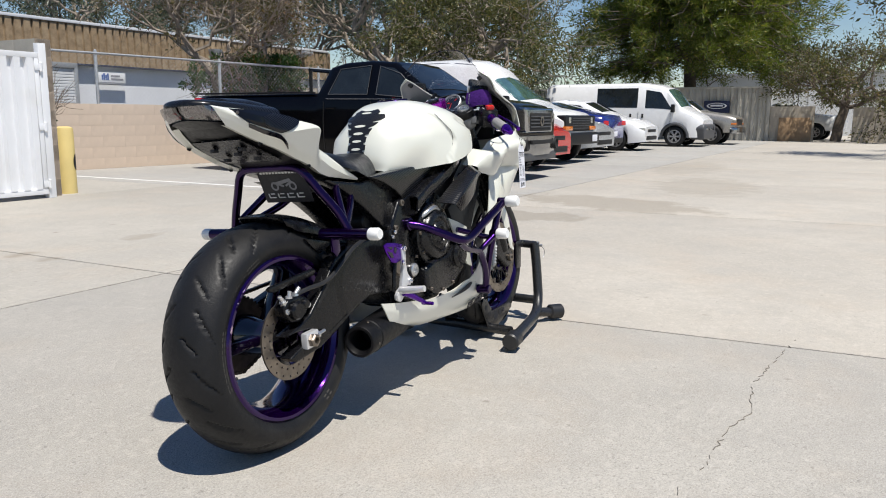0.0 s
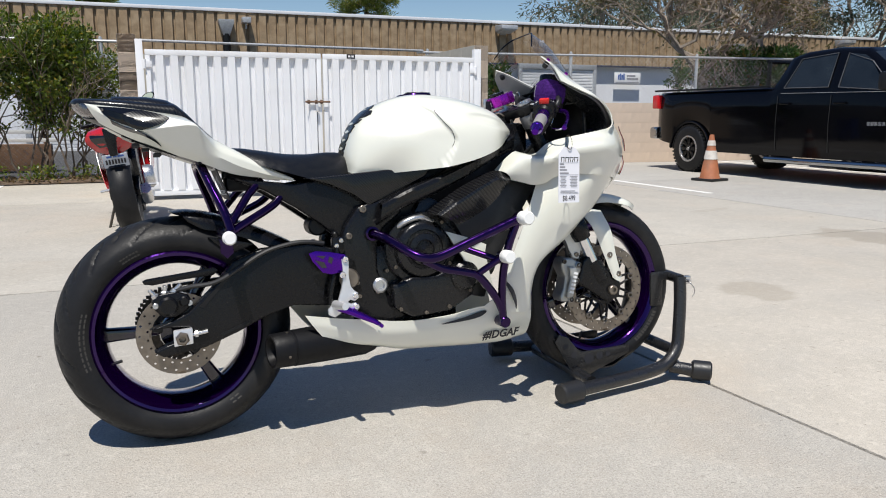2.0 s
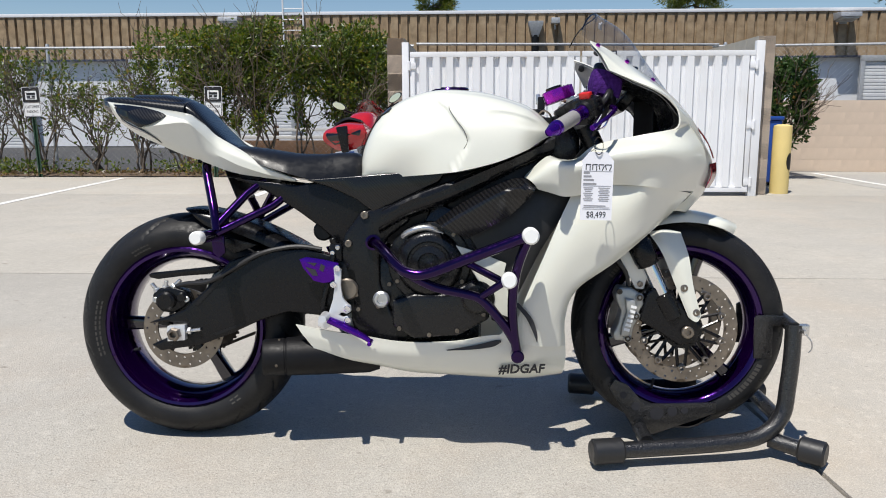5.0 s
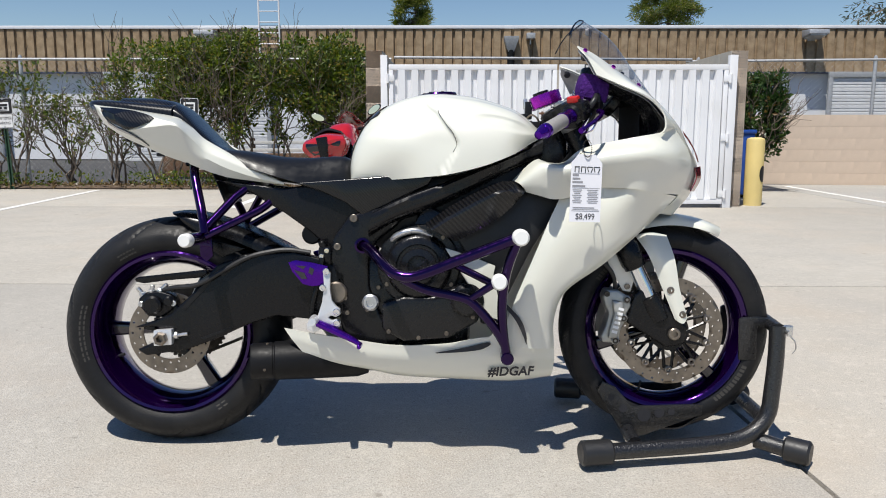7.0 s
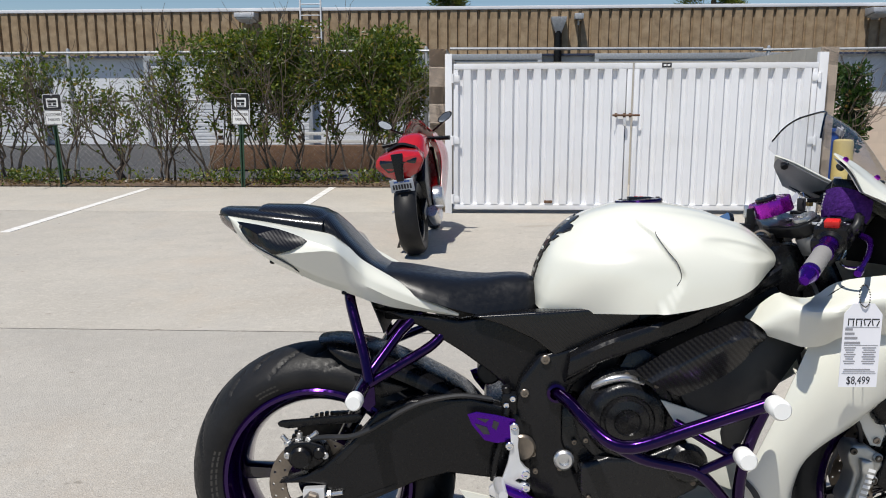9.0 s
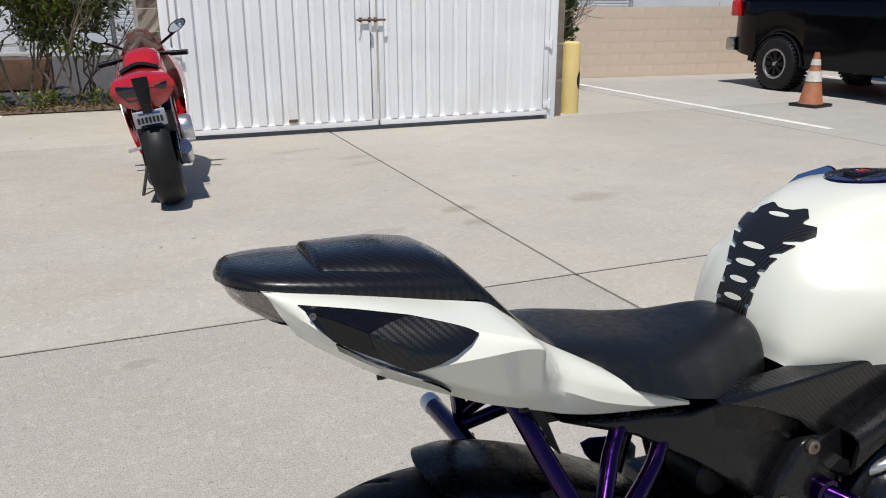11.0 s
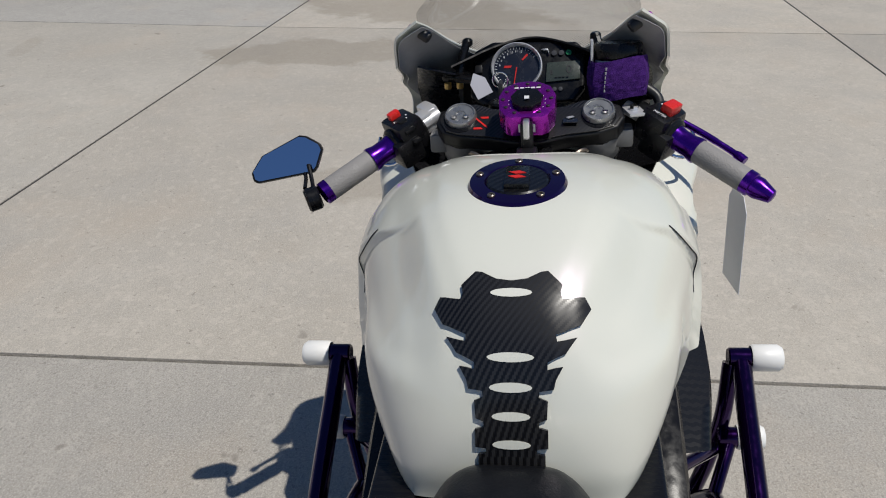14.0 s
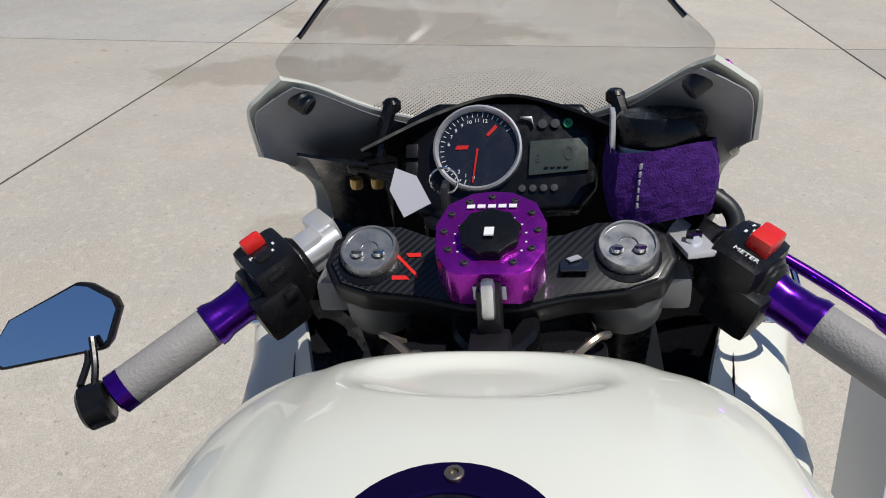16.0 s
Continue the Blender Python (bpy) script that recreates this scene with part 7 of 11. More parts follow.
# handlebars
for s in (-1, 1):
    IN, OUT = Vector((1.137, s * 0.163, 0.940)), Vector((1.012, s * 0.322, 0.865))
    ax = (OUT - IN).normalized()
    L = (OUT - IN).length
    b = B()
    cyl(b, IN - ax * 0.02, OUT - ax * 0.03, 0.011, 14)
    bar = part("clip_on_bar", b, SATINALLOY, bike, "silver clip-on handlebar")
    b = B()
    lathe(b, [(0.0175, L - 0.100), (0.0182, L - 0.097), (0.0182, L - 0.018), (0.0175, L - 0.015)], 28, IN, ax)
    part("grip", b, GRIP, bar, "grey diamond-knurled rubber grip")
    b = B()
    lathe(b, [(0.020, L - 0.147), (0.021, L - 0.145), (0.0175, L - 0.130), (0.0178, L - 0.112), (0.0200, L - 0.104), (0.0200, L - 0.099), (0.017, L - 0.099)], 28, IN, ax)
    part("grip_collar", b, ANOPURPLE, bar, "purple anodised grip collar")
    b = B()
    lathe(b, [(0.0185, L - 0.018), (0.0185, L - 0.006), (0.015, L - 0.004)], 24, IN, ax)
    if s < 0:
        lathe(b, [(0.016, L - 0.006), (0.0165, L + 0.004), (0.010, L + 0.026), (0.006, L + 0.028), (0, L + 0.028)], 24, IN, ax)
    part("bar_end", b, ANOPURPLE, bar, "purple anodised bar end")
    # switch housing
    b = B()
    rot = ax.to_track_quat("Y", "Z").to_matrix().to_4x4()
    c = IN + ax * 0.046
    box(b, c + Vector((0, 0, 0.006)), (0.066, 0.046, 0.054) if s > 0 else (0.072, 0.050, 0.054), 0.009 if s > 0 else 0.017, rot)
    box(b, c + Vector((-0.014, 0, -0.016)), (0.050, 0.044, 0.044), 0.008, rot)
    cyl(b, c - ax * 0.030, c + ax * 0.030, 0.026, 20, 0.004)
    sw = part("switch_housing", b, SWITCH, bike, "black switch housing")
    b = B()
    box(b, c + rot @ Vector((0.012 if s > 0 else -0.002, 0.0 if s > 0 else 0.004, 0.036)), (0.014, 0.020, 0.014) if s > 0 else (0.030, 0.020, 0.018), 0.004, rot)
    part("red_switch", b, REDSWITCH, sw, "red rocker switch")
    for k, (dx, dy, dz, sx, sy) in enumerate(((-0.012, 0.0, 0.033, 0.016, 0.014), (-0.030, 0.002, 0.022, 0.012, 0.018), (-0.036, 0.0, 0.002, 0.010, 0.014))):
        b = B()
        box(b, c + rot @ Vector((dx, dy, dz)), (sx, sy, 0.008), 0.003, rot)
        part("switch_button", b, DARKPLASTIC, sw)
    for k in range(4):
        b = B()
        box(b, c + rot @ Vector((-0.004 - 0.008 * k, -0.013 + 0.004 * (k % 2), 0.0335 - 0.001 * k)), (0.004, 0.002, 0.0006), 0, rot)
        part("switch_mark", b, WHITEINK, sw)
    face = Matrix.Translation(c) @ rot
    if s > 0:
        writing("switch_word", "PASS", 0.0075, face @ pose(-0.006, 0.004, 0.0338, 0, 0, -90), WHITEINK, sw, 0.0002)
    else:
        writing("switch_word", "METER", 0.0075, face @ pose(0.024, 0.002, 0.0338, 0, 0, 90), WHITEINK, sw, 0.0002)
    if s < 0:
        b = B()
        lathe(b, [(0.026, 0.054), (0.028, 0.057), (0.028, 0.068), (0.024, 0.072), (0.02, 0.072)], 28, IN, ax)
        part("throttle_tube", b, SWITCH, bar, "black throttle housing")
    # master cylinder / lever perch and lever
    b = B()
    pc_ = IN + ax * 0.012 + Vector((0.010, 0, 0.0))
    box(b, pc_, (0.030, 0.030, 0.034), 0.008, rot)
    box(b, pc_ + Vector((0.026, -s * 0.004, 0.010)), (0.040, 0.022, 0.024), 0.006, rot)
    if s < 0:
        cyl(b, pc_ + Vector((0.03, 0.012, 0.015)), pc_ + Vector((0.03, 0.012, 0.045)), 0.008, 12, 0.002)
        cyl(b, pc_ + Vector((0.03, -0.016, 0.015)), pc_ + Vector((0.03, -0.016, 0.036)), 0.006, 12, 0.002)
    part("lever_perch", b, SWITCH if s < 0 else SATINALLOY, bike, "black brake master cylinder" if s < 0 else "silver clutch perch")
    b = B()
    lv = [Vector((1.172, s * 0.185, 0.930)), Vector((1.176, s * 0.215, 0.922)), Vector((1.155, s * 0.260, 0.902)), Vector((1.122, s * 0.305, 0.880)), Vector((1.104, s * 0.325, 0.868))]
    if s > 0:
        lv = [q + Vector((-0.022, 0.0, -0.034)) for q in lv]
    tube(b, lv, [0.007] * 6 + [0.0055] * 12 + [0.005] * 5 + [0.0075] * 3, 10, 26)
    part("brake_lever" if s < 0 else "clutch_lever", b, ANOPURPLE, bike, "purple anodised lever")
    b = B()
    tube(b, [pc_ + Vector((0.01, s * 0.02, -0.012)), pc_ + Vector((-0.02, s * 0.045, -0.060)), pc_ + Vector((0.0, s * 0.085, -0.064)), pc_ + Vector((0.02, s * 0.08, -0.03))], 0.003, 8, 20)
    part("adjuster_wire", b, CHROME, bike)
    b = B()
    tube(b, [pc_ + Vector((0.03, -s * 0.01, 0)), Vector((1.13, s * 0.12, 0.85)), Vector((1.09, s * 0.07, 0.79)), Vector((1.05, s * 0.03, 0.74))], 0.006, 8, 20)
    part("control_cable", b, OLDRUBBER, bike)

# bar-end mirror on the clutch side
b = B()
E0 = Vector((1.012, 0.322, 0.865))
cyl(b, E0 - Vector((0, 0, 0.0)), E0 + Vector((-0.010, 0.020, -0.004)), 0.019, 20, 0.003)
mb = part("mirror_clamp", b, SWITCH, bike, "black mirror clamp")
for q in (0.0, 0.014):
    b = B()
    tube(b, [E0 + Vector((-0.004 + q * 0.2, 0.008 + q, 0.014)), E0 + Vector((0.014 + q, 0.014 + q, 0.024)), E0 + Vector((0.032 + q, 0.022 + q * 1.4, 0.040))], 0.0032, 8, 10)
    part("mirror_stem", b, SWITCH, mb)
MM = Matrix.Translation((1.050, 0.376, 0.914)) @ Vector((-0.88, -0.12, 0.44)).to_track_quat("Z", "Y").to_matrix().to_4x4() @ Matrix.Diagonal((0.94, 0.94, 1, 1))
rim = [(-0.066, -0.020), (-0.063, -0.034), (-0.056, -0.038), (0.040, -0.026), (0.047, -0.018), (0.058, 0.012), (0.054, 0.022), (0.032, 0.036), (0.020, 0.038), (-0.046, 0.008)]
b = B()
slab(b, rim, -0.012, 0.0, "xy", 0.003)
part("mirror_shell", placed(b, MM), SWITCH, mb, "black mirror shell")
b = B()
slab(b, [(x * 0.94, y * 0.91) for x, y in rim], 0.0, 0.0012, "xy")
part("mirror_glass", placed(b, MM), MIRROR, mb, "blue-tinted mirror glass", sharp=20)

# ---- crash bars ----
def plug(a, d, r=0.019, l=0.045, parent=None):
    b = B()
    a, d = Vector(a), Vector(d).normalized()
    lathe(b, [(r * 0.9, 0), (r, 0.003), (r, l - 0.006), (r * 0.8, l), (0, l)], 24, a, d)
    part("slider_plug", b, WHITEPLUG, parent, "white nylon slider plug")


for s in (-1, 1):
    b = B()
    tube(b, [(0.548, s * 0.152, 0.574), (0.575, s * 0.195, 0.562), (0.612, s * 0.255, 0.532), (0.650, s * 0.292, 0.509), (0.700, s * 0.300, 0.507), (0.800, s * 0.306, 0.545), (0.880, s * 0.310, 0.576), (0.955, s * 0.315, 0.606)], 0.0145, 14, 40)
    cage = part("crash_bar", b, PURPLE, bike, "candy purple bent steel crash bar")
    b = B()
    tube(b, [(0.66, s * 0.285, 0.500), (0.72, s * 0.276, 0.470), (0.80, s * 0.270, 0.452), (0.835, s * 0.268, 0.440), (0.87, s * 0.262, 0.405), (0.905, s * 0.252, 0.360), (0.928, s * 0.240, 0.320)], 0.0125, 14, 30)
    part("lower_bar", b, PURPLE, cage)
    b = B()
    tube(b, [(0.955, s * 0.300, 0.600), (0.928, s * 0.29, 0.520), (0.918, s * 0.272, 0.440), (0.922, s * 0.252, 0.360), (0.934, s * 0.232, 0.285)], 0.0125, 14, 24)
    part("upright_bar", b, PURPLE, cage)
    b = B()
    tube(b, [(0.838, s * 0.268, 0.445), (0.905, s * 0.30, 0.494)], 0.010, 12)
    tube(b, [(0.80, s * 0.20, 0.525), (0.905, s * 0.285, 0.480)], 0.010, 12)
    part("brace_bar", b, PURPLE, cage)
    b = B()
    cyl(b, (0.934, s * 0.20, 0.285), (0.934, s * 0.252, 0.285), 0.017, 20, 0.003)
    part("lower_mount", b, PURPLE, cage)
    b = B()
    lathe(b, [(0.020, 0.0), (0.021, 0.004), (0.021, 0.020), (0.015, 0.022), (0.014, 0.006), (0, 0.006)], 24, (0.548, s * 0.146, 0.574), (0, s, 0.0))
    part("upper_mount", b, PURPLE, cage)
    b = B()
    cyl(b, (0.957, s * 0.295, 0.608), (0.957, s * 0.330, 0.608), 0.0155, 20, 0.002)
    cyl(b, (0.907, s * 0.280, 0.496), (0.907, s * 0.310, 0.496), 0.0155, 20, 0.002)
    part("slider_tube", b, PURPLE, cage)
    plug((0.957, s * 0.328, 0.608), (0, s, 0), 0.0205, 0.045, cage)
    plug((0.907, s * 0.308, 0.496), (0, s, 0), 0.0195, 0.04, cage)
# rear cage
b = B()
HOOP = [(0.140, -0.215, 0.606), (0.126, -0.192, 0.660), (0.102, -0.152, 0.722), (0.087, -0.127, 0.763), (0.081, -0.108, 0.782), (0.078, -0.08, 0.790), (0.078, 0, 0.792)]
tube(b, HOOP + [(x, -y, z) for x, y, z in HOOP[-2::-1]], 0.0125, 14, 60)
rc = part("rear_stunt_bar", b, PURPLE, bike, "candy purple rear stunt bar")
for s in (-1, 1):
    b = B()
    tube(b, [(0.138, s * 0.205, 0.622), (0.199, s * 0.140, 0.702), (0.240, s * 0.105, 0.740)], 0.0115, 12)
    part("strut", b, PURPLE, rc)
    b = B()
    tube(b, [(0.135, s * 0.205, 0.600), (0.20, s * 0.172, 0.634), (0.268, s * 0.135, 0.670), (0.300, s * 0.110, 0.700)], 0.0115, 12, 16)
    part("strut", b, PURPLE, rc)
    b = B()
    cyl(b, (0.124, s * 0.13, 0.596), (0.124, s * 0.300, 0.596), 0.0165, 20, 0.002)
    part("peg", b, PURPLE, rc)
    plug((0.124, s * 0.298, 0.596), (0, s, 0), 0.0175, 0.034, rc)
    b = B()
    slab(b, [(0.110, 0.60), (0.145, 0.60), (0.148, 0.545), (0.130, 0.530), (0.114, 0.545)], s * 0.168, s * 0.176, "xz", 0.002)
    part("peg_tab", b, PURPLE, rc)
# dealer plate under the tail
PL = Matrix.Translation((0.135, 0.0, 0.738)) @ Vector((-0.62, 0, -0.25)).to_track_quat("Z", "Y").to_matrix().to_4x4()
b = B()
slab(b, [(-0.088, -0.055), (0.088, -0.055), (0.088, 0.055), (-0.088, 0.055)], -0.003, 0.0, "xy", 0.001)
pl = part("dealer_plate", placed(b, PL), INK, bike, "black dealer plate with white print")
b = B()
for k in range(13):
    box(b, (-0.072 + 0.012 * k, 0.042, 0.001), (0.008, 0.008, 0.001))
placed(b, PL)
part("plate_lettering", b, WHITEINK, pl)
b = B()
for k, (x, w) in enumerate(((-0.058, 0.026), (-0.022, 0.026), (0.014, 0.026), (0.05, 0.026))):
    box(b, (x, -0.038, 0.001), (w, 0.003, 0.001))
    box(b, (x - w / 2 + 0.002, -0.032, 0.001), (0.004, 0.014, 0.001))
    box(b, (x + 0.004, -0.026, 0.001), (w * 0.6, 0.003, 0.001))
placed(b, PL)
part("plate_logo_bars", b, WHITEINK, pl)
b = B()
for k, (x, y, r) in enumerate(((-0.035, -0.002, 0.014), (0.032, -0.002, 0.014))):
    lathe(b, [(r * 0.6, 0.0005), (r, 0.0005), (r, 0.0015), (r * 0.6, 0.0015)], 20, (x, y, 0), (0, 0, 1), closed=True)
for x, y, w, h, t_ in ((0.0, 0.012, 0.06, 0.010, 0.2), (-0.02, 0.004, 0.04, 0.006, -0.3), (0.02, 0.006, 0.03, 0.006, 0.5)):
    box(b, (x, y, 0.001), (w, h, 0.001), 0, Matrix.Rotation(t_, 4, "Z"))
placed(b, PL)
part("plate_drawing", b, GREYINK, pl)
b = B()
box(b, (0.20, 0, 0.735), (0.10, 0.10, 0.05), 0.012)
box(b, (0.165, 0, 0.76), (0.04, 0.05, 0.03), 0.006)
part("plate_bracket", b, DARKPLASTIC, bike)
b = B()
cyl(b, (0.40, -0.10, 0.60), (0.40, -0.02, 0.60), 0.028, 20, 0.005)
part("horn_body", b, DARKPLASTIC, bike)

# foot controls
for s in (-1, 1):
    b = B()
    slab(b, [(0.445, 0.507), (0.458, 0.512), (0.466, 0.501), (0.464, 0.459), (0.469, 0.427), (0.479, 0.414), (0.490, 0.406), (0.492, 0.392), (0.480, 0.383), (0.466, 0.388), (0.458, 0.382), (0.469, 0.375), (0.480, 0.380), (0.492, 0.371), (0.490, 0.358), (0.477, 0.352), (0.457, 0.359), (0.439, 0.353), (0.419, 0.340), (0.401, 0.349), (0.400, 0.364), (0.411, 0.376), (0.430, 0.386), (0.442, 0.423), (0.448, 0.466)], s * 0.178, s * 0.192, "xz", 0.003, 2)
    hg = part("footrest_hanger", b, SATINALLOY, bike, "silver footrest hanger")
    for x, z in ((0.455, 0.507), (0.445, 0.463), (0.481, 0.399), (0.482, 0.368)):
        b = B()
        bolt(b, (x, s * 0.192, z), (0, s, 0), 0.009, 0.006)
        part("hanger_bolt", b, CHROME, hg)
    b = B()
    slab(b, [(0.352, 0.530), (0.372, 0.536), (0.415, 0.530), (0.458, 0.520), (0.446, 0.470), (0.415, 0.466), (0.390, 0.472), (0.362, 0.506)], s * 0.182, s * 0.186, "xz", 0.001)
    hgd = part("heel_guard", b, ANOPURPLE, hg, "purple anodised heel guard")
    b = B()
    slab(b, [(0.372, 0.522), (0.400, 0.520), (0.392, 0.512)], s * 0.1865, s * 0.1875)
    slab(b, [(0.368, 0.510), (0.395, 0.502), (0.402, 0.486), (0.388, 0.486)], s * 0.1865, s * 0.1875)
    slab(b, [(0.410, 0.518), (0.422, 0.512), (0.416, 0.496), (0.406, 0.502)], s * 0.1865, s * 0.1875)
    part("guard_cutouts", b, INK, hgd)
    b = B()
    tube(b, [(0.422, s * 0.19, 0.378), (0.425, s * 0.23, 0.380), (0.430, s * 0.275, 0.384)], [0.013, 0.012, 0.010], 12)
    part("footpeg", b, SATINALLOY, hg, "silver footpeg")
    b = B()
    tube(b, [(0.430, s * 0.195, 0.368), (0.47, s * 0.198, 0.352), (0.53, s * 0.20, 0.322), (0.548, s * 0.205, 0.310)], [0.010, 0.011, 0.008, 0.006], 10)
    cyl(b, (0.545, s * 0.19, 0.311), (0.545, s * 0.235, 0.311), 0.006, 10, 0.002)
    part("brake_pedal" if s < 0 else "gear_pedal", b, ANOPURPLE, hg, "purple anodised foot lever")
    b = B()
    tube(b, [(0.41, s * 0.172, 0.375), (0.415, s * 0.174, 0.42), (0.43, s * 0.172, 0.48), (0.44, s * 0.165, 0.54)], 0.007, 8, 12)
    part("pedal_rod", b, BLACK, hg)
b = B()
box(b, (0.445, -0.145, 0.545), (0.035, 0.03, 0.05), 0.008)
cyl(b, (0.445, -0.145, 0.555), (0.435, -0.150, 0.585), 0.010, 12, 0.002)
part("rear_master_cylinder", b, BLACK, bike)
for p in ((0.452, -0.163, 0.56), (0.438, -0.163, 0.545)):
    b = B()
    bolt(b, p, (0, -1, 0), 0.007, 0.006)
    part("cylinder_bolt", b, CHROME, bike)

# price tag hanging from the brake lever
TG = pose(1.118, -0.325, 0.728, 90, 0, 8) @ pose(0, 0, 0, 0, 0, -1.5) @ Matrix.Diagonal((1.09, 1.06, 1, 1))
tag = thing("price_tag", "white card price tag with grey print on a bead chain", "price tag", BIKE)
b = B()
slab(b, [(-0.036, -0.078), (0.036, -0.078), (0.036, 0.058), (0.020, 0.078), (-0.020, 0.078), (-0.036, 0.058)], -0.0005, 0.0005, "xy")
card = part("card", placed(b, TG), PAPER, tag)
writing("price", "$8,499", 0.0205, TG @ pose(0, -0.066, 0.0009), INK, card, 0.0002, 0.80)
b = B()
for x, w in ((-0.022, 0.012), (-0.007, 0.012), (0.008, 0.012), (0.024, 0.014)):
    box(b, (x, 0.049, 0.0009), (w, 0.0022, 0.0004))
    box(b, (x - w / 2 + 0.001, 0.043, 0.0009), (0.002, 0.012, 0.0004), 0, Matrix.Rotation(0.25 if x > 0 else 0, 4, "Z"))
    box(b, (x + w / 3, 0.041, 0.0009), (0.002, 0.011, 0.0004), 0, Matrix.Rotation(-0.4 if x > 0 else 0, 4, "Z"))
placed(b, TG)
part("brand_bars", b, INK, card)
b = B()
for k, (y, w) in enumerate(((0.030, 0.014), (0.022, 0.018), (0.014, 0.024), (0.005, 0.030))):
    box(b, (-0.032 + w / 2, y, 0.0009), (w, 0.0042, 0.0004))
for y in (0.034, 0.0005, -0.0525):
    box(b, (0, y, 0.0009), (0.064, 0.0008, 0.0004))
placed(b, TG)
part("heading_bars", b, GREYINK, card)
b = B()
for k in range(8):
    box(b, (-0.020, -0.004 - 0.0042 * k, 0.0009), (0.022 - 0.004 * (k % 3), 0.0018, 0.0004))
    box(b, (0.016, -0.004 - 0.0042 * k, 0.0009), (0.026 - 0.005 * (k % 2), 0.0018, 0.0004))
box(b, (-0.004, -0.045, 0.0009), (0.05, 0.0022, 0.0004))
box(b, (0.0, -0.049, 0.0009), (0.06, 0.0012, 0.0004))
placed(b, TG)
part("small_print_bars", b, GREYINK, card)
b = B()
for k in range(26):
    t_ = 2 * math.pi * k / 26
    p = TG @ Vector((0.010 * math.sin(t_), 0.088 + 0.022 * (1 - math.cos(t_)) * 0.9 - 0.016, 0.004 * math.cos(t_)))
    lathe(b, [(0, -0.0016), (0.0014, -0.0008), (0.0016, 0), (0.0014, 0.0008), (0, 0.0016)], 6, p, (0, 0, 1))
part("bead_chain", b, DARKSTEEL, tag, "dark bead chain")["kind"] = "stuff"

# ---- wheel chock ----
chock = thing("wheel_chock", "black hammered-paint steel wheel chock with rubber feet", "motorcycle stand", pose(0.014, 0, 0))
for s in (-1, 1):
    b = B()
    tube(b, [(1.16, s * 0.262, 0.046), (1.30, s * 0.238, 0.046), (1.50, s * 0.205, 0.050), (1.60, s * 0.186, 0.066), (1.655, s * 0.170, 0.115), (1.670, s * 0.158, 0.190), (1.680, s * 0.145, 0.280), (1.684, s * 0.132, 0.360)], 0.022, 16, 50)
    leg = part("side_rail", b, STANDPAINT, chock)
    b = B()
    cyl(b, (1.130, s * 0.267, 0.046), (1.215, s * 0.253, 0.046), 0.034, 24, 0.006)
    part("rubber_foot", b, OLDRUBBER, chock, "black rubber foot")
    b = B()
    tube(b, [(1.625, s * 0.175, 0.050), (1.70, s * 0.225, 0.040)], 0.022, 14)
    part("outrigger", b, STANDPAINT, chock)
    b = B()
    cyl(b, (1.690, s * 0.212, 0.042), (1.745, s * 0.252, 0.040), 0.034, 24, 0.006)
    part("rubber_foot", b, OLDRUBBER, chock, "black rubber foot")
    b = B()
    slab(b, [(1.598, 0.366), (1.606, 0.372), (1.648, 0.374), (1.684, 0.368), (1.684, 0.345), (1.650, 0.342), (1.652, 0.248), (1.602, 0.248)], s * 0.074, s * 0.082, "xz", 0.002)
    part("wheel_plate", b, STANDPAINT, chock)
    b = B()
    slab(b, [(1.20, 0.165), (1.215, 0.190), (1.25, 0.175), (1.30, 0.118), (1.50, 0.125), (1.50, 0.095), (1.33, 0.030), (1.285, 0.030), (1.235, 0.105)], s * 0.098, s * 0.106, "xz", 0.002)
    cp = part("cradle_plate", b, STANDPAINT, chock)
    for x, z, r in ((1.335, 0.092, 0.019), (1.378, 0.098, 0.014), (1.412, 0.102, 0.010), (1.275, 0.112, 0.012), (1.24, 0.145, 0.010)):
        b = B()
        cyl(b, (x, s * 0.1055, z), (x, s * 0.1068, z), r, 18)
        part("plate_hole", b, INK, cp)
    b = B()
    bolt(b, (1.295, s * 0.108, 0.042), (0, s, 0), 0.012, 0.012)
    part("pivot_bolt", b, BRASS, chock, "brass-coloured pivot bolt")
b = B()
tube(b, [(1.684, -0.14, 0.352), (1.694, 0, 0.352), (1.684, 0.14, 0.352)], 0.018, 14)
part("top_hoop", b, STANDPAINT, chock)
b = B()
tube(b, [(1.29, -0.20, 0.045), (1.29, 0.20, 0.045)], 0.02, 14)
part("cross_bar", b, STANDPAINT, chock)
b = B()
tube(b, [(1.655, -0.16, 0.10), (1.655, 0.16, 0.10)], 0.02, 14)
part("cross_bar", b, STANDPAINT, chock)
b = B()
skin(b, [[(1.20, -0.10, 0.17), (1.26, -0.10, 0.11), (1.33, -0.10, 0.07)], [(1.20, 0.10, 0.17), (1.26, 0.10, 0.11), (1.33, 0.10, 0.07)]], 10, 3, 0.005)
skin(b, [[(1.36, -0.10, 0.05), (1.44, -0.10, 0.05), (1.50, -0.10, 0.09)], [(1.36, 0.10, 0.05), (1.44, 0.10, 0.05), (1.50, 0.10, 0.09)]], 10, 3, 0.005)
part("wheel_cradle", b, STANDPAINT, chock)
b = B()
box(b, (1.708, -0.135, 0.348), (0.03, 0.02, 0.03), 0.004)
cyl(b, (1.704, -0.165, 0.348), (1.704, -0.13, 0.348), 0.006, 10)
part("locking_pin", b, ALLOY, chock, "bare steel locking pin")
b = B()
tube(b, [(1.704, -0.165, 0.343), (1.718, -0.17, 0.325), (1.722, -0.168, 0.305), (1.714, -0.166, 0.292)], 0.0018, 6, 12)
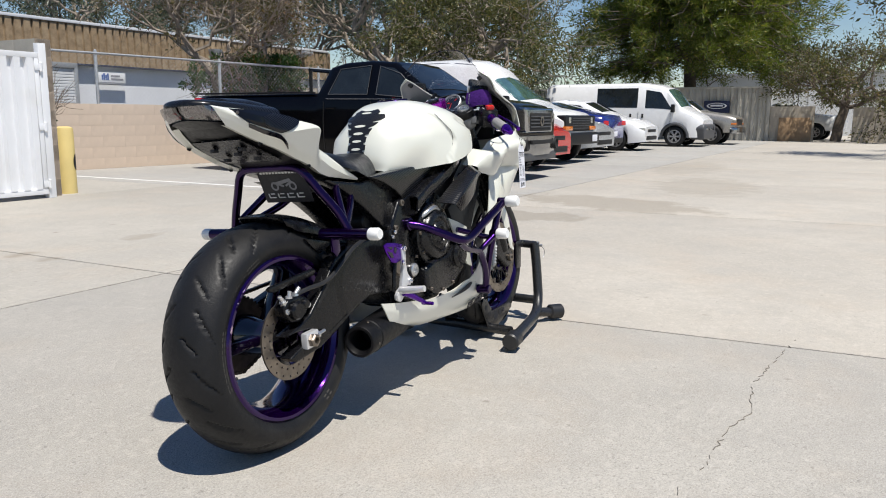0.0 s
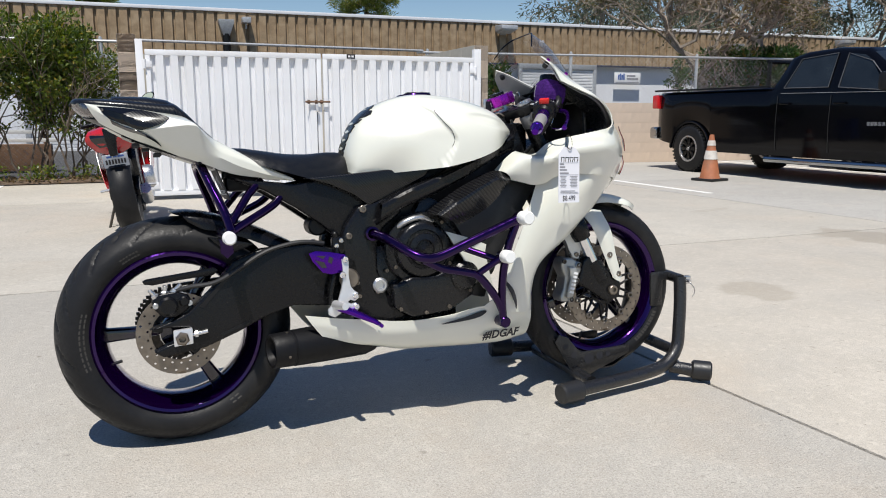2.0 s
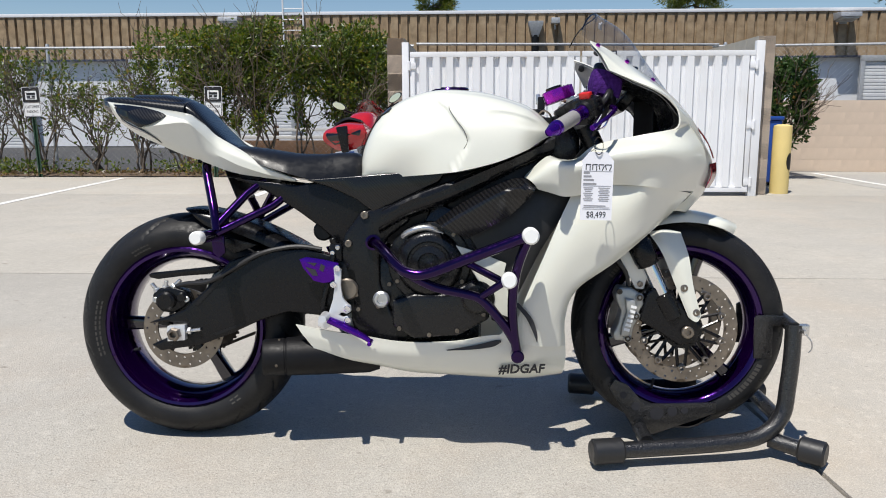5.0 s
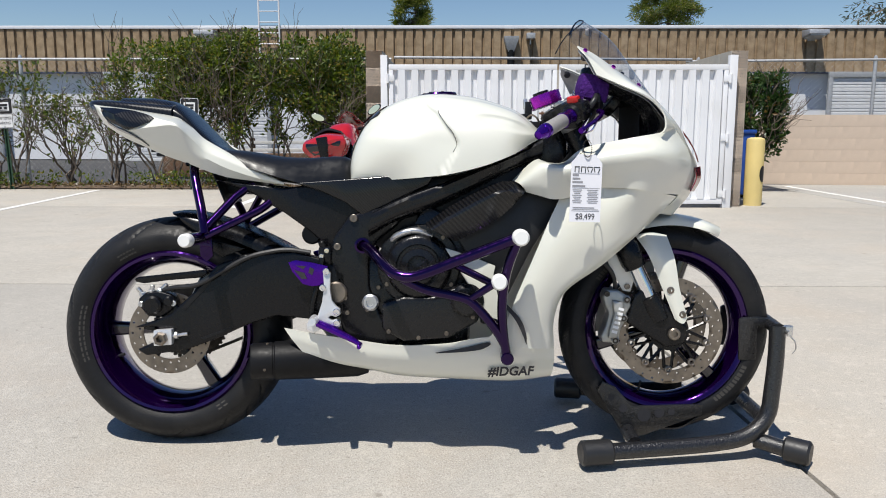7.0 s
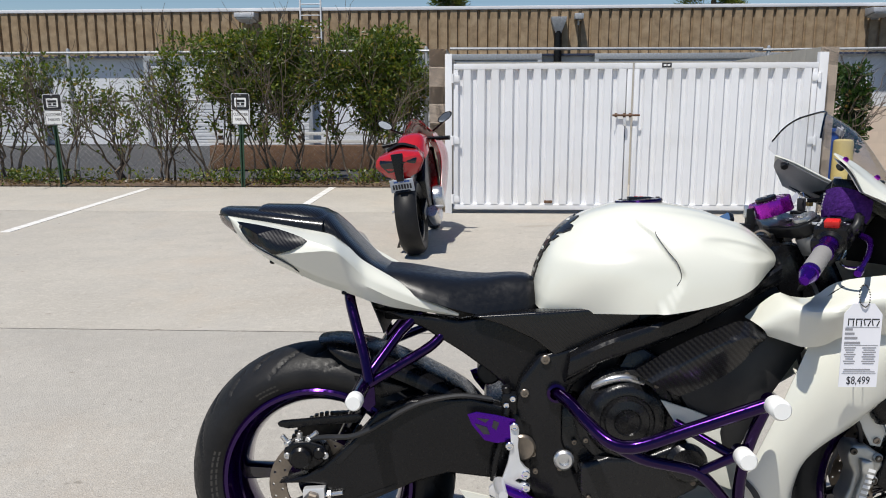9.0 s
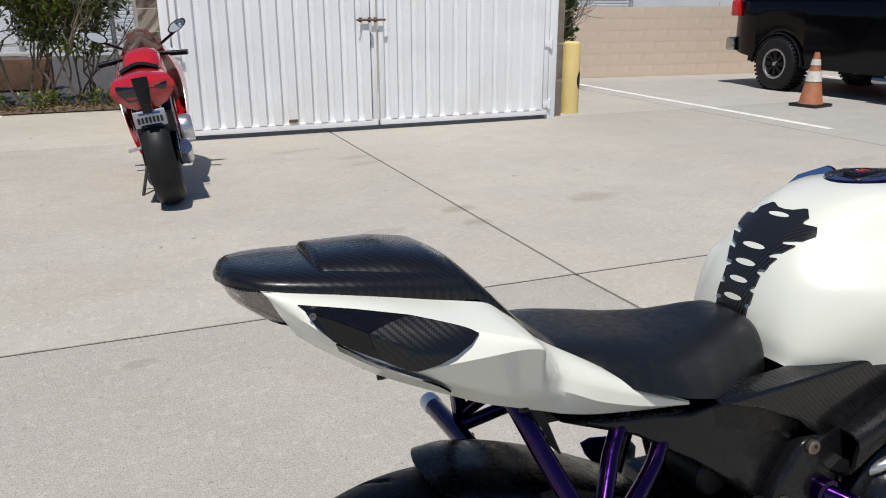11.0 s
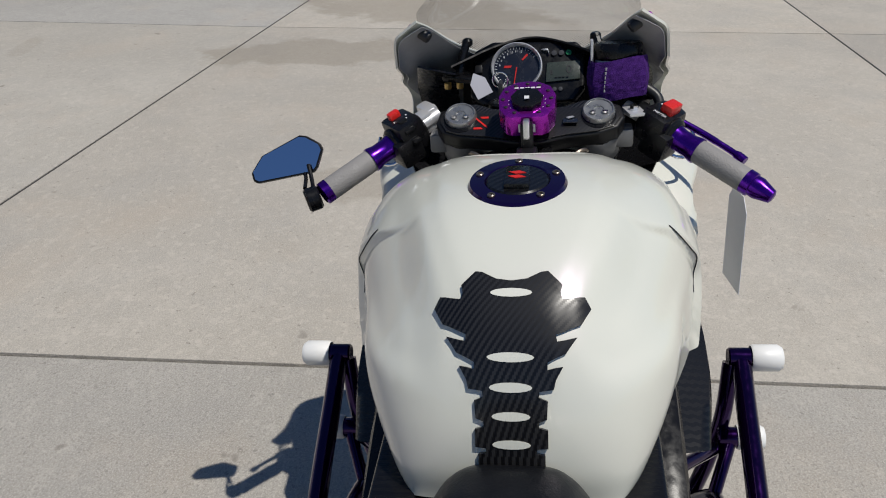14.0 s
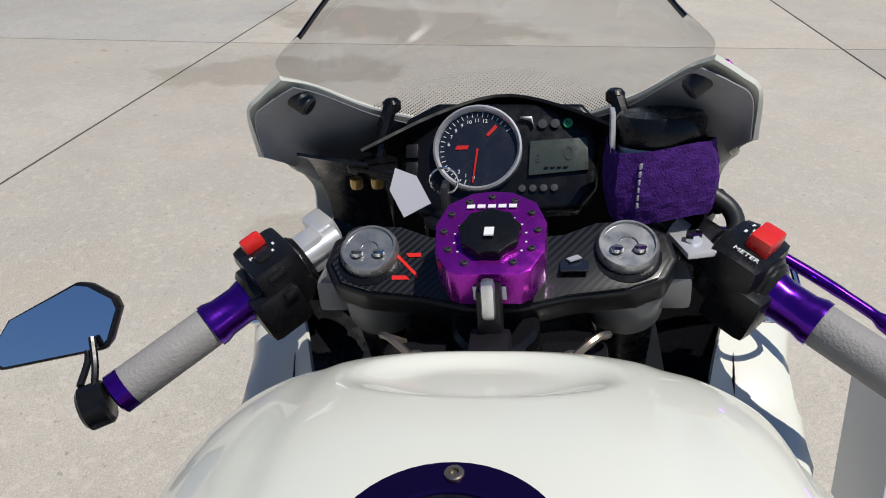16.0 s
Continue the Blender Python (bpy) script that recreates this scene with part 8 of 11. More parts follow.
part("pin_clip", b, ALLOY, chock)


# ---- things in the yard ----
CONEORANGE = mat("faded_orange_cone", (0.33, 0.115, 0.05), 0.7, var=0.2, scale=9, dirt=(0.16, 0.10, 0.07), dirt_amount=0.6, dirt_scale=7)
CONEWHITE = mat("dirty_white_band", (0.62, 0.59, 0.54), 0.6, var=0.15, dirt=(0.35, 0.28, 0.22), dirt_amount=0.5, dirt_scale=9)
SIGNGREEN = mat("green_sign_post", (0.02, 0.06, 0.03), 0.55, var=0.2)
BINBLUE = mat("blue_bin_plastic", (0.01, 0.06, 0.30), 0.45, var=0.1)
SIGNWHITE = mat("white_sign_sheet", (0.78, 0.78, 0.78), 0.4, var=0.02)
SIGNBLACK = mat("black_sign_print", (0.012, 0.012, 0.014), 0.4, var=0.1)
SIGNBLUE = mat("blue_sign_print", (0.03, 0.10, 0.36), 0.4, var=0.1)
WIRE = mat("pale_fence_wire", (0.58, 0.58, 0.57), 0.5, metal=0.2, var=0.1)
PLATEGREY = mat("pale_plate", (0.42, 0.45, 0.50), 0.4, var=0.05)

# yellow bollard
bol = thing("bollard", "yellow painted steel bollard with dark oval scuff beside gate", "bollard", pose(4.377, 7.06, 0))
bm = B()
lathe(bm, [(0, 0), (0.105, 0), (0.105, 0.76), (0.097, 0.785), (0.06, 0.80), (0, 0.803)], 28, (0, 0, 0), (0, 0, 1))
part("post", bm, YELLOW, bol)
bm = B()
rows = []
for k in range(9):
    z = 0.28 + 0.19 * k / 8
    w = 0.5 * math.sqrt(max(0.02, 1 - ((k - 4) / 4.2) ** 2))
    rows.append([Vector((0.108 * math.sin(a), -0.108 * math.cos(a), z)) for a in np.linspace(0.75 - w, 0.75 + w, 9)])
sheet(bm, rows, -0.002)
part("oval_mark", bm, SIGNBLACK, bol)

bn = thing("bin", "blue plastic wheeled bin behind the bollard", "bin", pose(4.58, 7.98, 0))
bm = B()
slab(bm, [(-0.08, 0.06), (-0.09, 0.84), (0.09, 0.84), (0.08, 0.06)], -0.15, 0.15, "xz", 0.03)
part("body", bm, BINBLUE, bn)
bm = B()
box(bm, (0, 0, 0.865), (0.20, 0.34, 0.05), 0.02)
part("lid", bm, BINBLUE, bn)
for x in (-0.06, 0.06):
    bm = B()
    cyl(bm, (x - 0.02, 0.12, 0.07), (x + 0.02, 0.12, 0.07), 0.07, 16, 0.01)
    part("wheel", bm, RUBBER, bn)

# traffic cone
cone = thing("traffic_cone", "faded orange traffic cone with dirty white band", "traffic cone", pose(7.38, 6.42, 0, 0, 0, 12))
bm = B()
box(bm, (0, 0, 0.02), (0.36, 0.36, 0.035), 0.012)
part("base", bm, OLDRUBBER, cone, "dark rubber base")
bm = B()
lathe(bm, [(0.15, 0.035), (0.135, 0.05), (0.03, 0.63), (0.026, 0.64), (0.018, 0.64), (0.018, 0.5)], 28, (0, 0, 0), (0, 0, 1))
body = part("cone_body", bm, CONEORANGE, cone)
for a, b in ((0.30, 0.42), (0.49, 0.56)):
    bm = B()
    ra, rb = 0.137 - (a - 0.05) * 0.181, 0.137 - (b - 0.05) * 0.181
    lathe(bm, [(ra - 0.004, a), (ra + 0.003, a), (rb + 0.003, b), (rb - 0.004, b)], 28, (0, 0, 0), (0, 0, 1), closed=True)
    part("reflective_band", bm, CONEWHITE, body, "dirty white reflective band")


# parking signs
def parking_sign(m):
    s = thing("parking_sign", "white and black parking sign on a green post", "sign", m, "parking signs by the hedge")
    bm = B()
    slab(bm, [(-0.03, -0.012), (-0.014, -0.012), (-0.010, 0.012), (0.010, 0.012), (0.014, -0.012), (0.03, -0.012), (0.03, -0.008), (0.018, -0.008), (0.013, 0.016), (-0.013, 0.016), (-0.018, -0.008), (-0.03, -0.008)], 0.0, 1.33, "xy")
    part("post", bm, SIGNGREEN, s, sharp=20)

    def rounded(w, z0, z1, r):
        return [(sx * (w - r) + r * math.cos(a), zz + r * math.sin(a)) for sx, zz, a0 in ((1, z0 + r, -90), (1, z1 - r, 0), (-1, z1 - r, 90), (-1, z0 + r, 180))
                for a in (radians(a0 + 30 * k) for k in range(4))]
    bm = B()
    slab(bm, rounded(0.135, 0.90, 1.34, 0.025), -0.022, -0.018, "xz")
    plate = part("sign_plate", bm, SIGNWHITE, s)
    bm = B()
    slab(bm, rounded(0.128, 1.115, 1.333, 0.02), -0.0235, -0.0215, "xz")
    part("black_panel", bm, SIGNBLACK, plate)
    bm = B()
    slab(bm, rounded(0.085, 1.15, 1.28, 0.012), -0.025, -0.0232, "xz")
    part("logo_field", bm, SIGNWHITE, plate)
    for dx, z, w, h in ((0, 1.235, 0.13, 0.035), (-0.035, 1.195, 0.05, 0.03), (0.035, 1.195, 0.05, 0.03), (0, 1.165, 0.12, 0.012)):
        bm = B()
        box(bm, (dx, -0.026, z), (w, 0.002, h))
        part("logo_shape", bm, SIGNBLACK, plate)
    for i, (z0, z1) in enumerate(((0.905, 0.911), (1.105, 1.111))):
        bm = B()
        box(bm, (0, -0.0235, (z0 + z1) / 2), (0.235, 0.002, z1 - z0))
        part("border_line", bm, SIGNBLACK, plate)
    for sx in (-1, 1):
        bm = B()
        box(bm, (sx * 0.121, -0.0235, 1.01), (0.006, 0.002, 0.2))
        part("border_line", bm, SIGNBLACK, plate)
    for z, word in ((1.045, "CUSTOMER"), (0.975, "PARKING")):
        writing("lettering", word, 0.058, Matrix.Translation((0, -0.0235, z)) @ Matrix.Rotation(radians(90), 4, "X"), SIGNBLACK, plate, 0.0008, 0.72)
    for z in (0.925, 1.318):
        bm = B()
        cyl(bm, (0, -0.028, z), (0, -0.02, z), 0.008, 10)
        part("bolt", bm, GALV, plate)
    return s


parking_sign(pose(-5.77, 9.28, 0, 0, -1.5, 2))
parking_sign(pose(-3.08, 9.30, 0, 0, 1, -3))


# chain-link fences
def mesh_wires(bm, length, z0, z1, pitch=0.088, r=0.0011):
    h = z1 - z0
    for sgn in (1, -1):
        n = int((length + h) / pitch)
        for i in range(n):
            s = i * pitch - (h if sgn > 0 else 0)
            a, b = (s, z0), (s + h, z1)
            if sgn < 0:
                a, b = (s, z1), (s + h, z0)
            if b[0] > length:
                f = (length - a[0]) / (b[0] - a[0])
                b = (length, a[1] + (b[1] - a[1]) * f)
            if a[0] < 0:
                f = -a[0] / (b[0] - a[0])
                a = (0, a[1] + (b[1] - a[1]) * f)
            if b[0] - a[0] > 0.02:
                tube(bm, [(a[0], sgn * r, a[1]), (b[0], sgn * r, b[1])], r, 3, cap=False)
    return bm


def chain_fence(label, a, b, z0, z1, posts, rails):
    d = Vector((b[0] - a[0], b[1] - a[1], 0))
    ang = math.degrees(math.atan2(d.y, d.x))
    f = thing("chain_link_fence", label, "fence", pose(a[0], a[1], 0, 0, 0, ang))
    part("wire_mesh", mesh_wires(B(), d.length, z0 + 0.04, z1), WIRE, f, "galvanised diamond wire mesh", None)
    for s in posts:
        bm = B()
        lathe(bm, [(0, z0 - 0.04), (0.03, z0 - 0.04), (0.03, z1 + 0.05), (0.022, z1 + 0.08), (0, z1 + 0.09)], 12, (s, 0.03, 0), (0, 0, 1))
        part("post", bm, GALV, f)
    for z in rails:
        bm = B()
        tube(bm, [(0, 0.012, z), (d.length, 0.012, z)], 0.021, 8)
        part("rail", bm, GALV, f)
    return f


chain_fence("galvanised chain-link fence behind the hedge", (-12.0, 9.9), (-0.14, 9.9), 0.0, 1.93, (0.4, 3.3, 6.14, 8.72, 11.55), (1.95, 1.25))
chain_fence("galvanised chain-link fence on top of the block wall", (4.64, 10.92), (16.2, 9.57), 1.13, 1.98, (0.2, 2.95, 5.6, 8.4, 11.3), (2.0,))
bm = B()
tube(bm, [(-0.10, 9.95, 1.98), (4.64, 10.6, 2.0)], 0.021, 8)
solid("fence_rail", bm, GALV, "galvanised fence rail passing behind the bin enclosure", "rail", kind="structure")

# white screen wall with a small sign, below the ribbed parapet
sg1 = thing("wall_sign", "small white wall sign with blue mark and grey lettering", "sign", pose(15.7, 20.585, 2.12))
bm = B()
box(bm, (0, 0, 0), (1.05, 0.02, 0.36), 0.004)
part("sign_board", bm, SIGNWHITE, sg1)
for i in range(4):
    bm = B()
    box(bm, (-0.36 + i * 0.07, -0.014, 0.02 + 0.02 * (i % 2)), (0.055, 0.006, 0.16 + 0.05 * (i % 2)))
    part("logo_shape", bm, SIGNBLUE, sg1)
for x, z, w in ((0.14, 0.07, 0.34), (0.2, -0.03, 0.46)):
    bm = B()
    box(bm, (x, -0.013, z), (w, 0.005, 0.06))
    part("lettering_bar", bm, GREYINK, sg1)
bm = B()
box(bm, (0, -0.013, -0.14), (0.95, 0.005, 0.02))
part("underline_bar", bm, GREYINK, sg1)


# red motorcycle standing by the gate, tail towards the yard
red = thing("red_motorcycle", "red sport motorcycle parked tail-out with its number plate", "motorcycle", pose(-0.13, 4.36, 0, -8, 0, 87) @ Matrix.Scale(0.92, 4))
bm = B()
lathe(bm, [(0.20, -0.06), (0.25, -0.092), (0.29, -0.094), (0.318, -0.07), (0.332, -0.035), (0.336, 0), (0.332, 0.035), (0.318, 0.07), (0.29, 0.094), (0.25, 0.092), (0.20, 0.06)], 48, (0, 0, 0.336), (0, 1, 0))
rt = part("rear_tyre", bm, RUBBER, red)
bm = B()
lathe(bm, [(0.215, -0.075), (0.19, -0.07), (0.17, -0.03), (0.17, 0.03), (0.19, 0.07), (0.215, 0.075)], 40, (0, 0, 0.336), (0, 1, 0))
part("rim", bm, BLACK, rt)
bm = B()
lathe(bm, [(0.19, -0.04), (0.25, -0.05), (0.285, -0.045), (0.298, 0), (0.285, 0.045), (0.25, 0.05), (0.19, 0.04)], 40, (1.42, 0, 0.30), (0, 1, 0))
part("front_tyre", bm, RUBBER, red)
bm = B()
for a in range(5):
    m = Matrix.Rotation(2 * math.pi * a / 5, 4, "Y")
    box(bm, Vector((1.42, 0, 0.30)) + m @ Vector((0.11, 0, 0)), (0.2, 0.03, 0.04), 0.008, m)
part("front_spoke_ring", bm, BLACK, red)
# tail: red shell round a dark double-lens lamp
bm = B()
skin(bm, [[(-0.18, -0.12, 0.72), (-0.20, 0, 0.68), (-0.18, 0.12, 0.72)], [(-0.24, -0.195, 0.82), (-0.29, 0, 0.80), (-0.24, 0.195, 0.82)], [(-0.18, -0.165, 0.90), (-0.24, 0, 0.925), (-0.18, 0.165, 0.90)],
          [(0.25, -0.10, 0.93), (0.25, 0, 0.95), (0.25, 0.10, 0.93)]], 17, 6, 0.004)
rtail = part("tail_cowl", bm, REDPAINT, red)
bm = B()
skin(bm, [[(-0.18, -0.125, 0.72), (0.1, -0.13, 0.74), (0.35, -0.10, 0.78)], [(-0.23, -0.196, 0.82), (0.1, -0.17, 0.84), (0.35, -0.12, 0.86)], [(-0.18, -0.165, 0.90), (0.1, -0.13, 0.92), (0.35, -0.09, 0.90)]], 14, 5, 0.004)
pair("tail_side", bm, REDPAINT, red)
for s in (-1, 1):
    bm = B()
    skin(bm, [[(-0.258, s * 0.02, 0.90), (-0.225, s * 0.145, 0.885)], [(-0.300, s * 0.02, 0.84), (-0.262, s * 0.155, 0.84)], [(-0.272, s * 0.02, 0.765), (-0.235, s * 0.10, 0.76)]], 8, 5, 0.006)
    part("tail_lamp", bm, GLOSSBLACK, rtail, "dark smoked tail lamp")
bm = B()
slab(bm, [(-0.03, 0.68), (-0.05, 0.91), (0.05, 0.91), (0.03, 0.68)], -0.31, -0.275, "yz", 0.008)
part("tail_spine", bm, BLACK, rtail)
bm = B()
skin(bm, [[(-0.02, -0.12, 0.93), (0.2, -0.14, 0.86), (0.45, -0.12, 0.84)], [(-0.02, 0, 0.97), (0.2, 0, 0.90), (0.45, 0, 0.86)], [(-0.02, 0.12, 0.93), (0.2, 0.14, 0.86), (0.45, 0.12, 0.84)]], 14, 5, 0.02)
part("seat", bm, VINYL, red)
bm = B()
skin(bm, [[(0.42, -0.13, 0.80), (0.62, -0.15, 0.86), (0.95, -0.12, 0.92)], [(0.42, -0.08, 0.90), (0.62, -0.11, 1.0), (0.95, -0.10, 1.0)], [(0.42, 0, 0.92), (0.62, 0, 1.03), (0.95, 0, 1.02)],
          [(0.42, 0.08, 0.90), (0.62, 0.11, 1.0), (0.95, 0.10, 1.0)], [(0.42, 0.13, 0.80), (0.62, 0.15, 0.86), (0.95, 0.12, 0.92)]], 16, 5, 0.004)
part("fuel_tank", bm, REDPAINT, red)
bm = B()
skin(bm, [[(1.05, -0.16, 1.0), (1.40, -0.15, 1.0), (1.58, -0.05, 0.90)], [(0.80, -0.24, 0.75), (1.25, -0.26, 0.78), (1.60, -0.10, 0.78)], [(0.55, -0.20, 0.40), (1.0, -0.22, 0.42), (1.30, -0.14, 0.50)], [(0.45, -0.12, 0.18), (0.8, -0.13, 0.2), (1.05, -0.10, 0.28)]], 18, 6, 0.004)
pair("side_fairing", bm, REDPAINT, red)
bm = B()
skin(bm, [[(1.12, -0.15, 1.02), (1.45, -0.13, 0.98), (1.62, 0, 0.86)], [(1.10, 0, 1.16), (1.36, 0, 1.08), (1.63, 0, 0.88)], [(1.12, 0.15, 1.02), (1.45, 0.13, 0.98), (1.62, 0.01, 0.86)]], 14, 6, 0.004)
part("nose_fairing", bm, REDPAINT, red)
bm = B()
skin(bm, [[(1.00, -0.13, 1.02), (1.3, -0.11, 1.02)], [(0.98, -0.09, 1.13), (1.3, -0.06, 1.10)], [(0.97, 0, 1.17), (1.3, 0, 1.12)], [(0.98, 0.09, 1.13), (1.3, 0.06, 1.10)], [(1.00, 0.13, 1.02), (1.3, 0.11, 1.02)]], 8, 6, 0.003)
part("windscreen", bm, SCREEN, red)
for s in (-1, 1):
    bm = B()
    tube(bm, [(0.95, s * 0.10, 0.97), (0.90, s * 0.33, 0.945)], 0.016, 12)
    tube(bm, [(0.935, s * 0.20, 0.955), (0.90, s * 0.335, 0.945)], 0.021, 12)
    part("handlebar", bm, BLACK, red)
    bm = B()
    tube(bm, [(1.2, s * 0.14, 1.02), (1.15, s * 0.24, 1.08), (1.1, s * 0.27, 1.10)], 0.011, 8)
    stalk = part("mirror_stalk", bm, BLACK, red)
    bm = B()
    rows = [[Vector((1.07 + 0.02 * d, s * (0.30 + 0.075 * math.cos(a) * k), 1.145 + 0.042 * math.sin(a) * k + 0.03 * math.cos(a) * k)) for a in np.linspace(0, 2 * math.pi, 19)[:-1]] for d, k in ((-1, 0.02), (-1, 0.9), (-0.8, 1), (0.6, 1), (1.2, 0.5), (1.5, 0.02))]
    grid(bm, rows, closed_u=True)
    head = part("mirror_head", bm, BLACK, stalk)
    bm = B()
    rows = [[Vector((1.048, s * (0.30 + 0.075 * math.cos(a) * k), 1.145 + 0.042 * math.sin(a) * k + 0.03 * math.cos(a) * k)) for a in np.linspace(0, 2 * math.pi, 19)[:-1]] for k in (0.02, 0.85)]
    grid(bm, rows, closed_u=True)
    part("mirror_glass", bm, MIRROR, stalk, "blue-tinted mirror glass")
bm = B()
box(bm, (-0.245, 0, 0.64), (0.012, 0.20, 0.115), 0.006, Matrix.Rotation(radians(-18), 4, "Y"))
plate = part("number_plate", bm, PLATEGREY, red, "pale number plate")
for dx, z, w, h in ((-0.045, 0.675, 0.05, 0.016), (0.0, 0.678, 0.03, 0.02), (0.045, 0.675, 0.04, 0.016)):
    bm = B()
    box(bm, (-0.262, dx, z), (0.006, w, h), 0, Matrix.Rotation(radians(-18), 4, "Y"))
    part("plate_bar", bm, SIGNBLUE, plate)
for i in range(7):
    bm = B()
    box(bm, (-0.250, -0.072 + 0.024 * i, 0.632), (0.006, 0.015, 0.042), 0, Matrix.Rotation(radians(-18), 4, "Y"))
    part("plate_bar", bm, INK, plate)
bm = B()
slab(bm, [(-0.25, 0.58), (-0.18, 0.72), (0.1, 0.78), (0.35, 0.72), (0.05, 0.62)], -0.075, 0.075, "xz", 0.02)
part("undertray", bm, BLACK, red)
bm = B()
slab(bm, [(0.25, 0.30), (0.2, 0.62), (0.45, 0.82), (0.95, 0.86), (1.1, 0.6), (0.95, 0.25), (0.5, 0.16)], -0.14, 0.14, "xz", 0.03)
part("engine", bm, ENGINE, red)
bm = B()
lathe(bm, [(0, 0), (0.09, 0), (0.11, -0.03), (0.11, -0.09)], 24, (0.55, -0.24, 0.42), (0, -1, 0))
part("clutch_cover", bm, ALLOY, red)
for s in (-1, 1):
    bm = B()
    slab(bm, [(-0.05, 0.30), (-0.05, 0.38), (0.35, 0.50), (0.5, 0.46), (0.45, 0.36)], s * 0.105 - 0.02, s * 0.105 + 0.02, "xz", 0.01)
    part("swingarm", bm, BLACK, red)
    bm = B()
    tube(bm, [(0.40, s * 0.14, 0.36), (0.40, s * 0.24, 0.35)], 0.012, 8)
    part("footpeg", bm, ALLOY, red)
    bm = B()
    tube(bm, [(1.22, s * 0.10, 0.86), (1.42, s * 0.10, 0.30)], 0.027, 12)
    part("fork_leg", bm, BLACK, red)
bm = B()
tube(bm, [(0.75, -0.14, 0.25), (0.45, -0.15, 0.22), (0.20, -0.155, 0.34)], 0.05, 14, 10)
part("exhaust", bm, ALLOY, red)
bm = B()
tube(bm, [(0.45, 0.12, 0.28), (0.30, 0.22, 0.02)], 0.012, 8)
part("side_stand", bm, DARKSTEEL, red)


# ---- parked vehicles ----
AUTOBLACK = mat("black_car_paint", (0.002, 0.002, 0.003), 0.10, var=0.1, spec=0.22)
AUTOWHITE = mat("white_van_paint", (0.80, 0.80, 0.80), 0.25, var=0.03, coat=0.5, dirt=(0.55, 0.52, 0.47), dirt_amount=0.15)
AUTORED = mat("red_car_paint", (0.55, 0.012, 0.015), 0.2, var=0.05, coat=0.7)
AUTOBLUE = mat("dark_blue_car_paint", (0.012, 0.022, 0.16), 0.2, var=0.05, coat=0.7)
AUTOSILVER = mat("silver_car_paint", (0.50, 0.52, 0.54), 0.3, metal=0.4, var=0.04, coat=0.5)
AUTOTAN = mat("pewter_car_paint", (0.34, 0.32, 0.29), 0.3, metal=0.4, var=0.04, coat=0.5)
CARGLASS = mat("dark_car_glass", (0.014, 0.018, 0.021), 0.04, var=0.4, scale=3, coat=0.2, coat_rough=0.02)
WINDSCREEN = mat("windscreen_with_sunshade", (0.07, 0.15, 0.14), 0.06, var=0.5, scale=5, coat=1.0, coat_rough=0.02)
BUMPERBLACK = mat("black_bumper_plastic", (0.009, 0.009, 0.010), 0.5, spec=0.3, var=0.15, bump=0.15)
BUMPERGREY = mat("grey_bumper_plastic", (0.07, 0.072, 0.078), 0.5, var=0.1, bump=0.1)
HEADLAMP = mat("headlamp_lens", (0.34, 0.34, 0.30), 0.1, var=0.25, scale=30, coat=1.0)
AMBER = mat("amber_lens", (0.75, 0.20, 0.02), 0.15, var=0.1, coat=0.8)
TAILRED = mat("red_tail_lens", (0.60, 0.015, 0.02), 0.12, var=0.1, coat=0.8)
UNDERSIDE = mat("vehicle_underside", (0.012, 0.012, 0.012), 0.8)
CARCHROME = mat("weathered_car_chrome", (0.42, 0.43, 0.44), 0.14, metal=1.0, var=0.1, scale=3)
BADGE = mat("satin_badge", (0.42, 0.42, 0.43), 0.3, metal=0.8, var=0.05)


